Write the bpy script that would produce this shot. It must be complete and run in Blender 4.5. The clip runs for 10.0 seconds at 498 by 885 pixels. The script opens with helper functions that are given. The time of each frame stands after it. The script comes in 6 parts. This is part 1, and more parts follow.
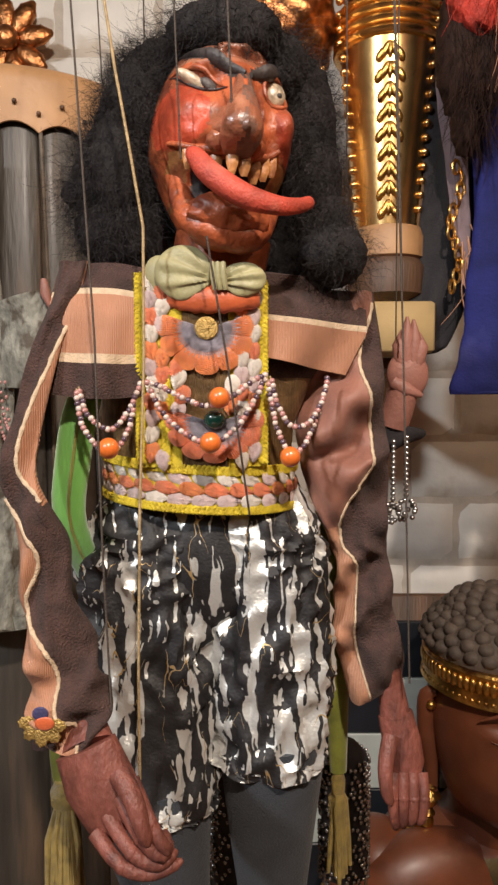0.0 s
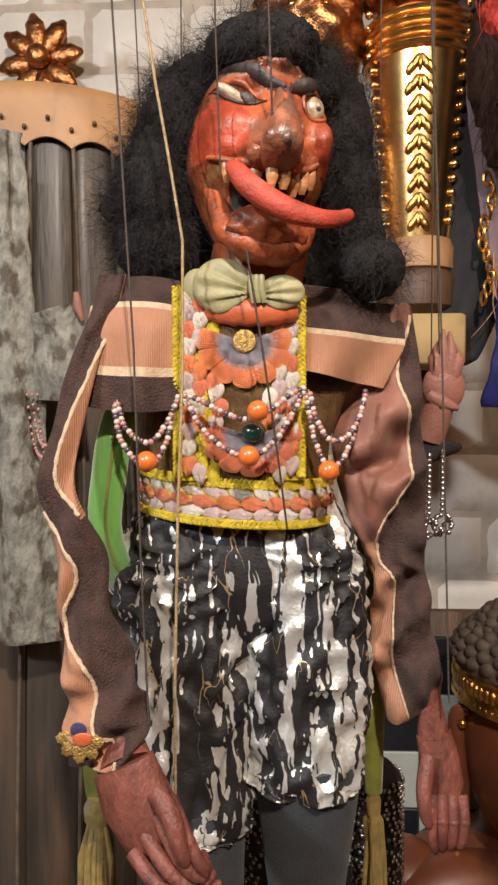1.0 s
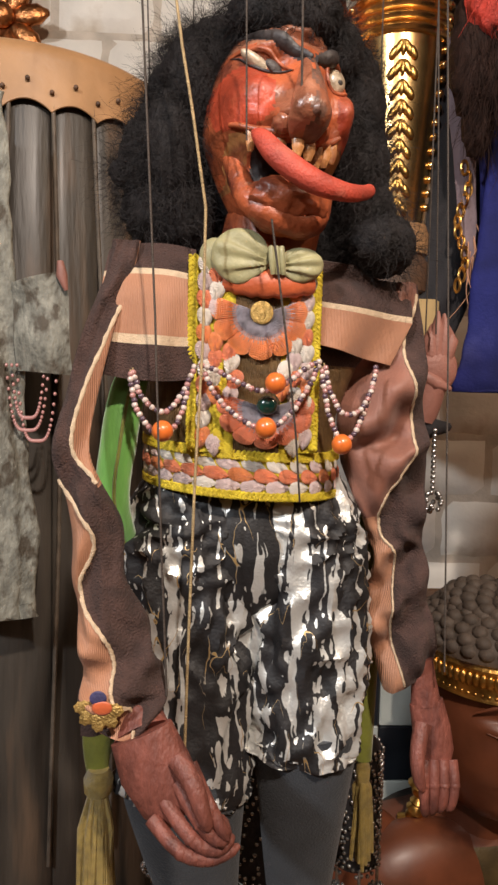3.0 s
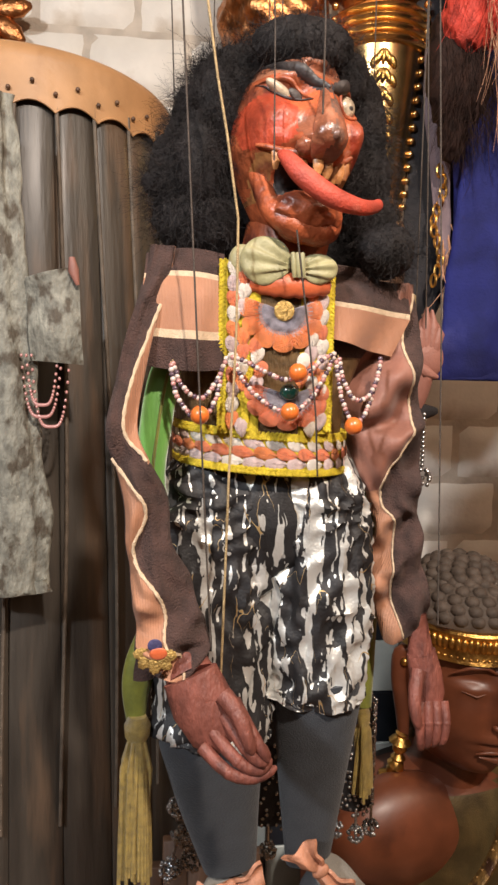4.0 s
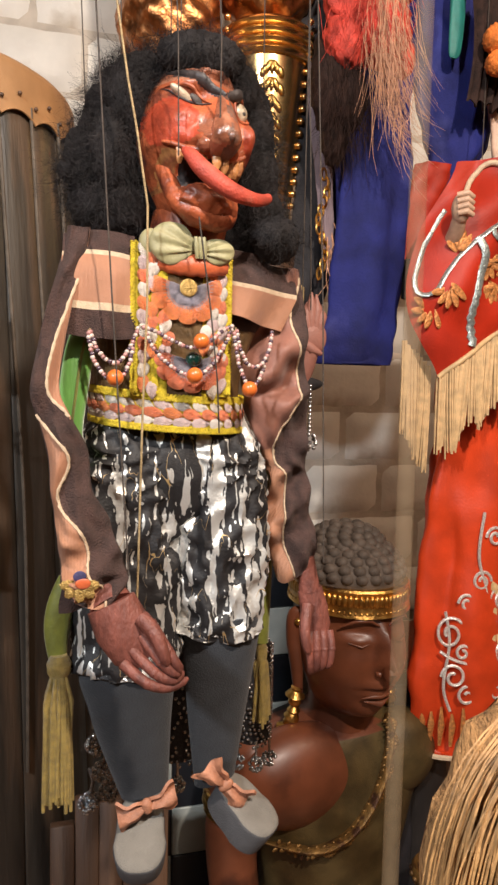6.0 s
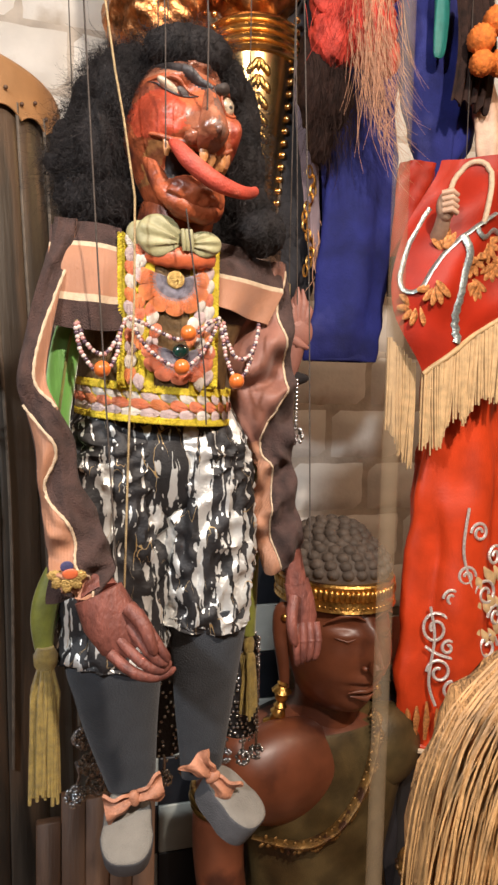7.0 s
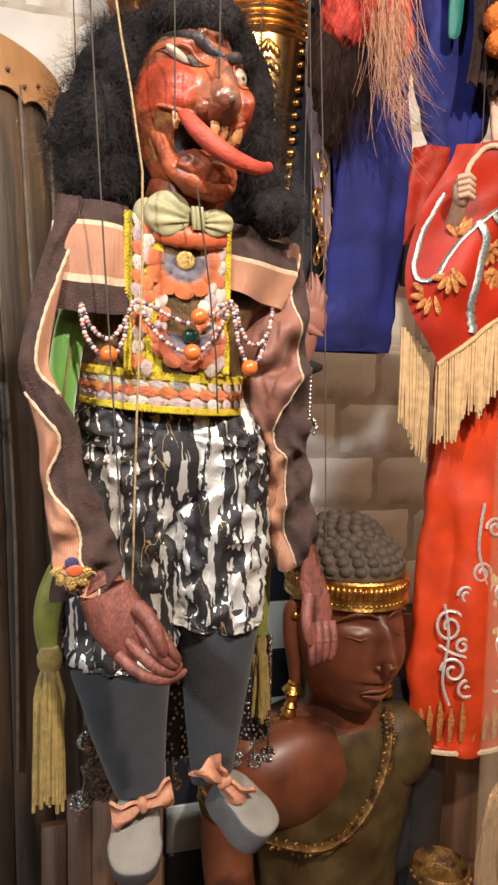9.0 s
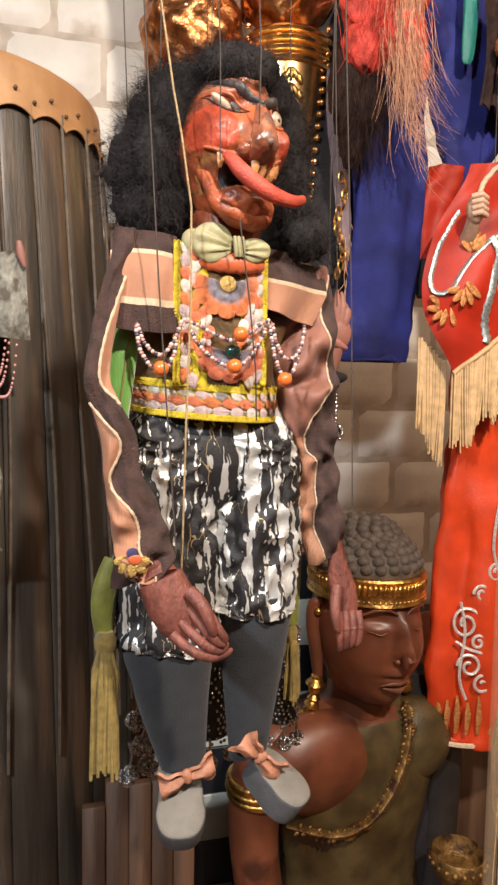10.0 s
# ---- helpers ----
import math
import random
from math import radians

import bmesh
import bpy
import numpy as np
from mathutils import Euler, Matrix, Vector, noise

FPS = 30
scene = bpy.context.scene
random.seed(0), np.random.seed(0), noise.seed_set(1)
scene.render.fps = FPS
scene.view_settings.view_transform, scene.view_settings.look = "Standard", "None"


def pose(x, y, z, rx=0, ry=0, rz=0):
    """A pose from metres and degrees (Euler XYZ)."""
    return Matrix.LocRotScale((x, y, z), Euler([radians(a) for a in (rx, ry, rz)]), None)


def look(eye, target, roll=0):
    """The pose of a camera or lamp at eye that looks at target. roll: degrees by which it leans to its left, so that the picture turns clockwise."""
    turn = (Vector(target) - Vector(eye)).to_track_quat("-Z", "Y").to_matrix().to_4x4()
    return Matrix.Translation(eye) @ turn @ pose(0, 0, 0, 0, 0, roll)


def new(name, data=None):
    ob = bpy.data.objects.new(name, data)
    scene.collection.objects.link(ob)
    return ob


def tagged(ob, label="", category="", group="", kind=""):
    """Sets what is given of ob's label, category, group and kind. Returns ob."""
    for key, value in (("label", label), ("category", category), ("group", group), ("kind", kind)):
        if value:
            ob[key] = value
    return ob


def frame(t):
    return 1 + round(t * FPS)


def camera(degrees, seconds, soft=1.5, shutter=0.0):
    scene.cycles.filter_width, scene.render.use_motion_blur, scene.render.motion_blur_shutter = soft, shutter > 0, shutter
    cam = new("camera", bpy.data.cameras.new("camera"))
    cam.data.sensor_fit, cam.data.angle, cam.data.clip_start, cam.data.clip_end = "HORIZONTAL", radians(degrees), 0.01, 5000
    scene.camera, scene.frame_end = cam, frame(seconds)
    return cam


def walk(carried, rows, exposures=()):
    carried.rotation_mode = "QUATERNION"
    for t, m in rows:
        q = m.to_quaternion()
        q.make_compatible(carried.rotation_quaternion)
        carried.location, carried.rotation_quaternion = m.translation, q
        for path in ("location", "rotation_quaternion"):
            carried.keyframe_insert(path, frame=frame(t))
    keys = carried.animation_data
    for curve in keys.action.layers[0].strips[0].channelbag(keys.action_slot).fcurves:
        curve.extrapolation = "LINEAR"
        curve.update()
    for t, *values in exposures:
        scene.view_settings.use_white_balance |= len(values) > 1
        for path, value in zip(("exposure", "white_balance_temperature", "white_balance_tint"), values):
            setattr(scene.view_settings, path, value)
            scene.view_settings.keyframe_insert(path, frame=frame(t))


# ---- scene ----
cam = camera(40.8, 10.0, soft=2.6)
PATH = [
    (0, (0.021, 0.002, 1.414), (-0.006, 1.999, 1.299), -0.2),
    (0.5, (0.027, 0.013, 1.412), (-0.053, 2.009, 1.315), -0.8),
    (1, (0.011, 0.005, 1.415), (-0.077, 2.001, 1.335), -0.1),
    (1.5, (0.0, 0.009, 1.414), (-0.085, 2.005, 1.331), 0.2),
    (2, (-0.005, 0.01, 1.411), (-0.054, 2.008, 1.334), 0.4),
    (2.2, (-0.007, 0.009, 1.412), (-0.014, 2.007, 1.34), 0.6),
    (3.3, (-0.039, -0.003, 1.406), (0.142, 1.984, 1.271), 1.9),
    (3.5, (-0.045, -0.016, 1.406), (0.215, 1.962, 1.274), 1.9),
    (4, (-0.074, -0.047, 1.406), (0.128, 1.937, 1.249), 1.2),
    (4.5, (-0.062, -0.079, 1.398), (0.234, 1.894, 1.258), 0.2),
    (5, (-0.071, -0.087, 1.386), (0.289, 1.875, 1.245), 0.4),
    (5.5, (-0.085, -0.103, 1.383), (0.326, 1.85, 1.246), 0.7),
    (5.7, (-0.09, -0.109, 1.383), (0.371, 1.831, 1.232), 1.0),
    (7, (-0.092, -0.114, 1.375), (0.454, 1.805, 1.226), 1.2),
    (7.5, (-0.099, -0.12, 1.378), (0.453, 1.797, 1.239), 1.0),
    (8, (-0.101, -0.119, 1.379), (0.43, 1.804, 1.238), 0.9),
    (8.5, (-0.098, -0.112, 1.373), (0.457, 1.804, 1.227), 1.0),
    (9, (-0.091, -0.088, 1.368), (0.44, 1.834, 1.209), 1.1),
    (9.5, (-0.103, -0.099, 1.36), (0.38, 1.835, 1.197), 1.3),
    (10, (-0.123, -0.135, 1.371), (0.371, 1.798, 1.228), 0.9),
]
walk(cam, [(t, look(eye, target, roll)) for t, eye, target, roll in PATH],
     exposures=[(0.0, -0.34), (1.0, -0.28), (2.0, -0.28), (3.5, -0.43), (4.0, -0.06), (4.5, -0.10), (5.5, -0.08), (7.0, 0.06), (7.5, 0.12), (10.0, 0.15)])

# ---- world, lamps, exposure ----
rnd = random.Random(7)
world = bpy.data.worlds.new("world")
scene.world = world
world.use_nodes = True
world.node_tree.nodes["Background"].inputs[0].default_value = (1.0, 0.86, 0.72, 1)
world.node_tree.nodes["Background"].inputs[1].default_value = 0.008


def lamp(name, eye, target, power, size, colour, spread=180):
    data = bpy.data.lights.new(name, "AREA")
    data.shape, data.size, data.energy, data.color, data.spread = "DISK", size, power, colour, radians(spread)
    ob = new(name, data)
    ob.matrix_world = look(eye, target)
    return ob


lamp("unseen_spot", (0.20, -0.62, 2.37), (0.12, 0.6, 1.3), 31, 0.07, (1.0, 0.86, 0.745))
# Unseen cool light from the left, source unknown, placed to reach the wall patch.
lamp("unseen_spot", (-1.10, -1.05, 2.38), (0.2, 1.0, 1.25), 34, 0.12, (0.91, 0.95, 1.0))
# Added warm lamp that lifts the right side; no such source is known.
lamp("unseen_spot", (1.05, -0.15, 2.38), (0.50, 0.8, 1.2), 6, 0.12, (1.0, 0.76, 0.54))
# Broad soft fill added to lift the dark parts; no such panel is known.
lamp("soft_fill", (0.0, -1.6, 2.42), (0.0, 0.4, 1.2), 6.5, 0.9, (1.0, 0.90, 0.80))


# ---- materials ----
def mat(name, colour, rough=0.6, metal=0.0, vary=0.25, scale=40.0, bump=0.2, fine=400.0, stretch=(1, 1, 1), second=None, amount=0.5,
        coat=0.0, sheen=0.0, per_piece=0.0, spec=0.5):
    """A node material: colour broken by two scales of noise, with fine relief. second: a stain colour."""
    m = bpy.data.materials.new(name)
    m.use_nodes = True
    nt = m.node_tree
    b = nt.nodes["Principled BSDF"]
    co = nt.nodes.new("ShaderNodeTexCoord")
    mp = nt.nodes.new("ShaderNodeMapping")
    mp.inputs["Scale"].default_value = stretch
    nt.links.new(co.outputs["Object"], mp.inputs[0])
    n1 = nt.nodes.new("ShaderNodeTexNoise")
    n1.inputs["Scale"].default_value, n1.inputs["Detail"].default_value = scale, 5
    n2 = nt.nodes.new("ShaderNodeTexNoise")
    n2.inputs["Scale"].default_value, n2.inputs["Detail"].default_value = fine, 3
    for n in (n1, n2):
        nt.links.new(mp.outputs[0], n.inputs["Vector"])
    ramp = nt.nodes.new("ShaderNodeValToRGB")
    dark = [c * (1 - vary) for c in colour]
    lite = [min(1, c * (1 + vary)) for c in colour]
    ramp.color_ramp.elements[0].position, ramp.color_ramp.elements[1].position = 0.32, 0.68
    ramp.color_ramp.elements[0].color, ramp.color_ramp.elements[1].color = (*dark, 1), (*lite, 1)
    nt.links.new(n1.outputs["Fac"], ramp.inputs[0])
    out = ramp.outputs[0]
    if second:
        mix = nt.nodes.new("ShaderNodeMix")
        mix.data_type = "RGBA"
        edge = nt.nodes.new("ShaderNodeMapRange")
        edge.inputs["From Min"].default_value, edge.inputs["From Max"].default_value = 0.62 - amount * 0.2, 0.72 - amount * 0.2
        n3 = nt.nodes.new("ShaderNodeTexNoise")
        n3.inputs["Scale"].default_value, n3.inputs["Detail"].default_value = scale * 0.6, 8
        nt.links.new(mp.outputs[0], n3.inputs["Vector"])
        nt.links.new(n3.outputs["Fac"], edge.inputs["Value"])
        nt.links.new(edge.outputs[0], mix.inputs["Factor"])
        nt.links.new(out, mix.inputs["A"])
        mix.inputs["B"].default_value = (*second, 1)
        out = mix.outputs["Result"]
    if per_piece:
        info = nt.nodes.new("ShaderNodeObjectInfo")
        hsv = nt.nodes.new("ShaderNodeHueSaturation")
        rng = nt.nodes.new("ShaderNodeMapRange")
        rng.inputs["To Min"].default_value, rng.inputs["To Max"].default_value = 1 - per_piece, 1 + per_piece
        nt.links.new(info.outputs["Random"], rng.inputs["Value"])
        nt.links.new(rng.outputs[0], hsv.inputs["Value"])
        nt.links.new(out, hsv.inputs["Color"])
        out = hsv.outputs[0]
    nt.links.new(out, b.inputs["Base Color"])
    b.inputs["Roughness"].default_value, b.inputs["Metallic"].default_value = rough, metal
    b.inputs["Coat Weight"].default_value, b.inputs["Sheen Weight"].default_value = coat, sheen
    b.inputs["Specular IOR Level"].default_value = spec
    b.inputs["Coat Roughness"].default_value = 0.25
    bp = nt.nodes.new("ShaderNodeBump")
    bp.inputs["Strength"].default_value, bp.inputs["Distance"].default_value = bump, 0.002
    nt.links.new(n2.outputs["Fac"], bp.inputs["Height"])
    nt.links.new(bp.outputs[0], b.inputs["Normal"])
    return m


def ribbed(name, colour, rib=900.0, direction="Z", depth=0.5, **kw):
    """Woven cloth with fine ribs."""
    m = mat(name, colour, **kw)
    nt = m.node_tree
    co = nt.nodes.new("ShaderNodeTexCoord")
    w = nt.nodes.new("ShaderNodeTexWave")
    w.bands_direction = direction
    w.inputs["Scale"].default_value, w.inputs["Distortion"].default_value, w.inputs["Detail"].default_value = rib, 1.2, 1
    w.inputs["Detail Scale"].default_value = 0.2
    nt.links.new(co.outputs["Object"], w.inputs["Vector"])
    old = [n for n in nt.nodes if n.bl_idname == "ShaderNodeBump"][0]
    bp = nt.nodes.new("ShaderNodeBump")
    bp.inputs["Strength"].default_value, bp.inputs["Distance"].default_value = depth, 0.001
    nt.links.new(w.outputs["Fac"], bp.inputs["Height"])
    nt.links.new(old.outputs[0], bp.inputs["Normal"])
    nt.links.new(bp.outputs[0], nt.nodes["Principled BSDF"].inputs["Normal"])
    return m


def lame_cloth(name, cover):
    """Black cloth printed with long silver foil streaks."""
    m = mat(name, (0.013, 0.012, 0.013), 0.5, vary=0.4, scale=30, bump=0.25, fine=500)
    nt = m.node_tree
    b = nt.nodes["Principled BSDF"]
    co = nt.nodes.new("ShaderNodeTexCoord")
    wob = nt.nodes.new("ShaderNodeTexNoise")
    wob.inputs["Scale"].default_value, wob.inputs["Detail"].default_value = 26, 3
    add = nt.nodes.new("ShaderNodeVectorMath")
    add.operation = "MULTIPLY_ADD"
    add.inputs[1].default_value = (0.014, 0.014, 0.0)
    nt.links.new(co.outputs["Object"], wob.inputs["Vector"])
    nt.links.new(wob.outputs["Color"], add.inputs[0])
    nt.links.new(co.outputs["Object"], add.inputs[2])
    def scaled(size, turn=(0, 0, 0), source=add):
        mp = nt.nodes.new("ShaderNodeMapping")
        mp.inputs["Scale"].default_value, mp.inputs["Rotation"].default_value = size, turn
        nt.links.new(source.outputs[0], mp.inputs[0])
        return mp

    def maths(op, a, bb, c=None):
        n = nt.nodes.new("ShaderNodeMath")
        n.operation = op
        for k, q in enumerate((a, bb, c)):
            if q is not None:
                if isinstance(q, (int, float)):
                    n.inputs[k].default_value = q
                else:
                    nt.links.new(q, n.inputs[k])
        return n.outputs[0]

    def step(value, lo, hi):
        n = nt.nodes.new("ShaderNodeMapRange")
        n.inputs["From Min"].default_value, n.inputs["From Max"].default_value = lo, hi
        nt.links.new(value, n.inputs["Value"])
        return n.outputs[0]

    def grain(size, detail, turn=(0, 0, 0)):
        n = nt.nodes.new("ShaderNodeTexNoise")
        n.inputs["Scale"].default_value, n.inputs["Detail"].default_value = 1.0, detail
        nt.links.new(scaled(size, turn).outputs[0], n.inputs["Vector"])
        return n.outputs["Fac"]
    # long blades with split ends, fine silver drips, slanting gold threads
    cells = nt.nodes.new("ShaderNodeTexVoronoi")
    cells.inputs["Scale"].default_value, cells.inputs["Randomness"].default_value = 1.0, 1.0
    nt.links.new(scaled((76, 76, 9.5)).outputs[0], cells.inputs["Vector"])
    frayed = maths("MULTIPLY_ADD", grain((260, 260, 6), 1.0), 0.60, cells.outputs["Distance"])
    blades = step(frayed, cover + 0.012, cover - 0.012)
    drips = step(grain((300, 300, 6), 0.5), 0.640, 0.655)
    silver = maths("MAXIMUM", blades, drips)
    slant = step(maths("ABSOLUTE", maths("SUBTRACT", grain((70, 70, 20), 0.0, (0.0, 0.62, 0.3)), 0.5), 0.0), 0.0042, 0.0026)
    gate = step(grain((40, 40, 40), 1.0), 0.50, 0.54)
    gold = maths("MULTIPLY", slant, gate)
    mx = nt.nodes.new("ShaderNodeMath")
    mx.operation = "MAXIMUM"
    nt.links.new(silver, mx.inputs[0])
    nt.links.new(gold, mx.inputs[1])
    ground = b.inputs["Base Color"].links[0].from_socket
    foil = nt.nodes.new("ShaderNodeMix")
    foil.data_type = "RGBA"
    nt.links.new(mx.outputs[0], foil.inputs["Factor"])
    nt.links.new(ground, foil.inputs["A"])
    tone = nt.nodes.new("ShaderNodeMix")
    tone.data_type = "RGBA"
    nt.links.new(gold, tone.inputs["Factor"])
    tone.inputs["A"].default_value, tone.inputs["B"].default_value = (0.66, 0.66, 0.63, 1), (0.50, 0.33, 0.13, 1)
    nt.links.new(tone.outputs["Result"], foil.inputs["B"])
    nt.links.new(foil.outputs["Result"], b.inputs["Base Color"])
    me = nt.nodes.new("ShaderNodeMath")
    me.operation = "MULTIPLY"
    me.inputs[1].default_value = 0.5
    nt.links.new(mx.outputs[0], me.inputs[0])
    nt.links.new(me.outputs[0], b.inputs["Metallic"])
    ro = nt.nodes.new("ShaderNodeMapRange")
    ro.inputs["To Min"].default_value, ro.inputs["To Max"].default_value = 0.6, 0.36
    nt.links.new(mx.outputs[0], ro.inputs["Value"])
    nt.links.new(ro.outputs[0], b.inputs["Roughness"])
    cr = nt.nodes.new("ShaderNodeTexNoise")
    cr.noise_type = "RIDGED_MULTIFRACTAL"
    cr.inputs["Scale"].default_value, cr.inputs["Detail"].default_value = 34, 2
    nt.links.new(add.outputs[0], cr.inputs["Vector"])
    old = [n for n in nt.nodes if n.bl_idname == "ShaderNodeBump"][0]
    bp = nt.nodes.new("ShaderNodeBump")
    bp.inputs["Strength"].default_value, bp.inputs["Distance"].default_value = 0.7, 0.0035
    nt.links.new(cr.outputs["Fac"], bp.inputs["Height"])
    nt.links.new(old.outputs[0], bp.inputs["Normal"])
    nt.links.new(bp.outputs[0], b.inputs["Normal"])
    return m


PLASTER = mat("painted_brick", (0.74, 0.69, 0.61), 0.55, vary=0.08, scale=14, bump=0.5, fine=90, second=(0.58, 0.50, 0.40), amount=0.15, per_piece=0.05)
# Joints carry the same white paint; the darker tone puts in their groove shade.
MORTAR = mat("groove_shade_mortar", (0.50, 0.43, 0.35), 0.8, vary=0.2, scale=20, bump=0.5, fine=160)
# Tints of the unseen walls and floor are picked to bounce warm light.
ROOMWALL = mat("room_plaster", (0.36, 0.19, 0.09), 0.8, vary=0.1, scale=4)
FLOORWOOD = mat("floor_wood", (0.24, 0.125, 0.06), 0.5, vary=0.3, scale=8, stretch=(1, 8, 1))
CEIL = mat("ceiling_paint", (0.30, 0.25, 0.20), 0.9, vary=0.05, scale=3)
BROWN = ribbed("brown_crepe", (0.056, 0.028, 0.022), 620, "Z", 0.15, rough=0.88, vary=0.35, scale=90, bump=0.9, fine=850, sheen=0.04)
PEACH = ribbed("peach_ribbed_silk", (0.42, 0.195, 0.108), 340, "X", 0.45, rough=0.55, vary=0.12, scale=40, bump=0.2, sheen=0.1)
ROSE = ribbed("dark_rose_silk", (0.25, 0.105, 0.072), 420, "X", 0.2, rough=0.55, vary=0.15, scale=40, bump=0.15, sheen=0.1)
CREAM = mat("cream_piping", (0.56, 0.42, 0.28), 0.7, vary=0.15, scale=200, bump=0.5, fine=900)
LAME = (lame_cloth("silver_streaked_black_lame", 0.645), lame_cloth("silver_lame_with_black_streaks", 0.765))
BROCADE = ribbed("bronze_brocade", (0.16, 0.095, 0.040), 300, "X", 0.6, rough=0.42, metal=0.35, vary=0.45, scale=120, bump=0.4)
YELLOW = ribbed("yellow_braid", (0.86, 0.62, 0.04), 700, "DIAGONAL", 0.7, rough=0.6, vary=0.25, scale=220, bump=0.6, fine=900)
ORANGE_T = ribbed("orange_floss", (0.86, 0.25, 0.07), 640, "DIAGONAL", 0.7, rough=0.5, vary=0.2, scale=150, bump=0.3, sheen=0.2, per_piece=0.12)
CORAL_T = ribbed("coral_floss", (0.82, 0.22, 0.09), 640, "DIAGONAL", 0.7, rough=0.5, vary=0.2, scale=150, bump=0.3, sheen=0.2, per_piece=0.12)
WHITE_T = ribbed("white_floss", (0.88, 0.79, 0.68), 640, "DIAGONAL", 0.7, rough=0.5, vary=0.12, scale=150, bump=0.3, sheen=0.2, per_piece=0.1)
LILAC_T = ribbed("lilac_floss", (0.74, 0.56, 0.53), 640, "DIAGONAL", 0.7, rough=0.5, vary=0.15, scale=150, bump=0.3, sheen=0.2, per_piece=0.12)
GREY_T = ribbed("grey_blue_floss", (0.42, 0.39, 0.43), 640, "DIAGONAL", 0.4, rough=0.5, vary=0.3, scale=200, bump=0.3)
NAVY_T = mat("navy_floss", (0.05, 0.045, 0.12), 0.6, vary=0.3, scale=200, bump=0.4)
SAGE = mat("sage_satin", (0.33, 0.30, 0.15), 0.5, vary=0.2, scale=60, bump=0.2, sheen=0.15)
RUST = mat("rust_satin", (0.50, 0.10, 0.03), 0.45, vary=0.2, scale=60, bump=0.2, sheen=0.2)
GOLDTHREAD = mat("gold_thread", (0.45, 0.29, 0.09), 0.4, metal=0.6, vary=0.3, scale=300, bump=0.6, fine=900)
EMERALD = mat("green_glass", (0.005, 0.05, 0.035), 0.08, vary=0.2, scale=60, bump=0.0, coat=1.0)
ORANGEBEAD = mat("orange_bead", (0.75, 0.17, 0.03), 0.3, vary=0.12, scale=200, bump=0.05, coat=0.4)
SEED_W = mat("white_seed_bead", (0.62, 0.50, 0.44), 0.25, vary=0.1, scale=300, bump=0.0, coat=0.5)
SEED_P = mat("pink_seed_bead", (0.45, 0.22, 0.20), 0.25, vary=0.2, scale=300, bump=0.0, coat=0.5)
SEED_D = mat("dark_seed_bead", (0.10, 0.06, 0.08), 0.25, vary=0.2, scale=300, bump=0.0, coat=0.5)
FACE = mat("red_lacquer_skin", (0.36, 0.085, 0.030), 0.46, vary=0.5, scale=55, bump=0.8, fine=160, coat=0.15, second=(0.17, 0.040, 0.020), amount=0.5)
CHEEK = mat("bright_red_lacquer", (0.38, 0.052, 0.020), 0.5, vary=0.4, scale=45, bump=0.8, fine=130, coat=0.12, second=(0.27, 0.075, 0.032), amount=0.5)
FOREHEAD = mat("brown_lacquer", (0.30, 0.105, 0.055), 0.32, vary=0.45, scale=70, bump=0.8, fine=170, coat=0.7, second=(0.45, 0.19, 0.11), amount=0.3)
NOSEGREY = mat("worn_grey_lacquer", (0.17, 0.090, 0.065), 0.4, vary=0.35, scale=90, bump=0.8, fine=170, coat=0.4, second=(0.30, 0.10, 0.05), amount=0.35)
BROW = mat("charcoal_paint", (0.045, 0.036, 0.034), 0.5, vary=0.4, scale=80, bump=0.3)
OCHRE = mat("ochre_paint", (0.42, 0.18, 0.06), 0.42, vary=0.4, scale=90, bump=0.6, fine=200, coat=0.3, second=(0.22, 0.07, 0.03), amount=0.4)
MOUTH = mat("dark_mouth", (0.012, 0.006, 0.005), 0.7, vary=0.3, scale=60)
TONGUE = mat("red_felt_tongue", (0.42, 0.055, 0.030), 0.6, vary=0.3, scale=70, bump=0.35, fine=600, second=(0.46, 0.11, 0.07), amount=0.3)
EYEWHITE = mat("eye_paint", (0.46, 0.36, 0.25), 0.35, vary=0.35, scale=160, bump=0.3, coat=0.4)
HAIR = mat("black_wool", (0.017, 0.014, 0.014), 0.75, vary=0.5, scale=60, bump=0.4, spec=0.3)
HANDSKIN = mat("brown_leather_hand", (0.19, 0.060, 0.042), 0.55, vary=0.3, scale=60, bump=0.6, fine=260, stretch=(1.6, 1.6, 0.7), second=(0.105, 0.034, 0.026), amount=0.45)
FELT = mat("grey_felt", (0.027, 0.031, 0.037), 0.9, vary=0.2, scale=50, bump=0.5, fine=700, sheen=0.1)
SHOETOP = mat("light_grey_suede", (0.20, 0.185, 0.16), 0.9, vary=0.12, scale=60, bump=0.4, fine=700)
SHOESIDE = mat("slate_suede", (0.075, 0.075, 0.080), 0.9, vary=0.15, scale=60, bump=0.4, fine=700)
BOWPEACH = mat("peach_crepe", (0.40, 0.175, 0.10), 0.6, vary=0.3, scale=80, bump=0.6, fine=300)
GREENVELVET = mat("green_velvet", (0.12, 0.32, 0.055), 0.55, vary=0.35, scale=45, bump=0.3, sheen=0.6, stretch=(1, 1, 0.3))
OLIVE = mat("olive_velvet", (0.16, 0.17, 0.02), 0.6, vary=0.3, scale=60, bump=0.3, sheen=0.3)
TASSEL = ribbed("old_gold_silk_cord", (0.36, 0.25, 0.055), 500, "Z", 0.8, rough=0.5, vary=0.3, scale=200, bump=0.4, sheen=0.3)
SILVER = mat("silver_bead", (0.36, 0.36, 0.36), 0.25, metal=0.85, vary=0.5, scale=300, bump=0.2)
DARKCLOTH = mat("black_cloth", (0.012, 0.010, 0.012), 0.8, vary=0.4, scale=30, bump=0.4)
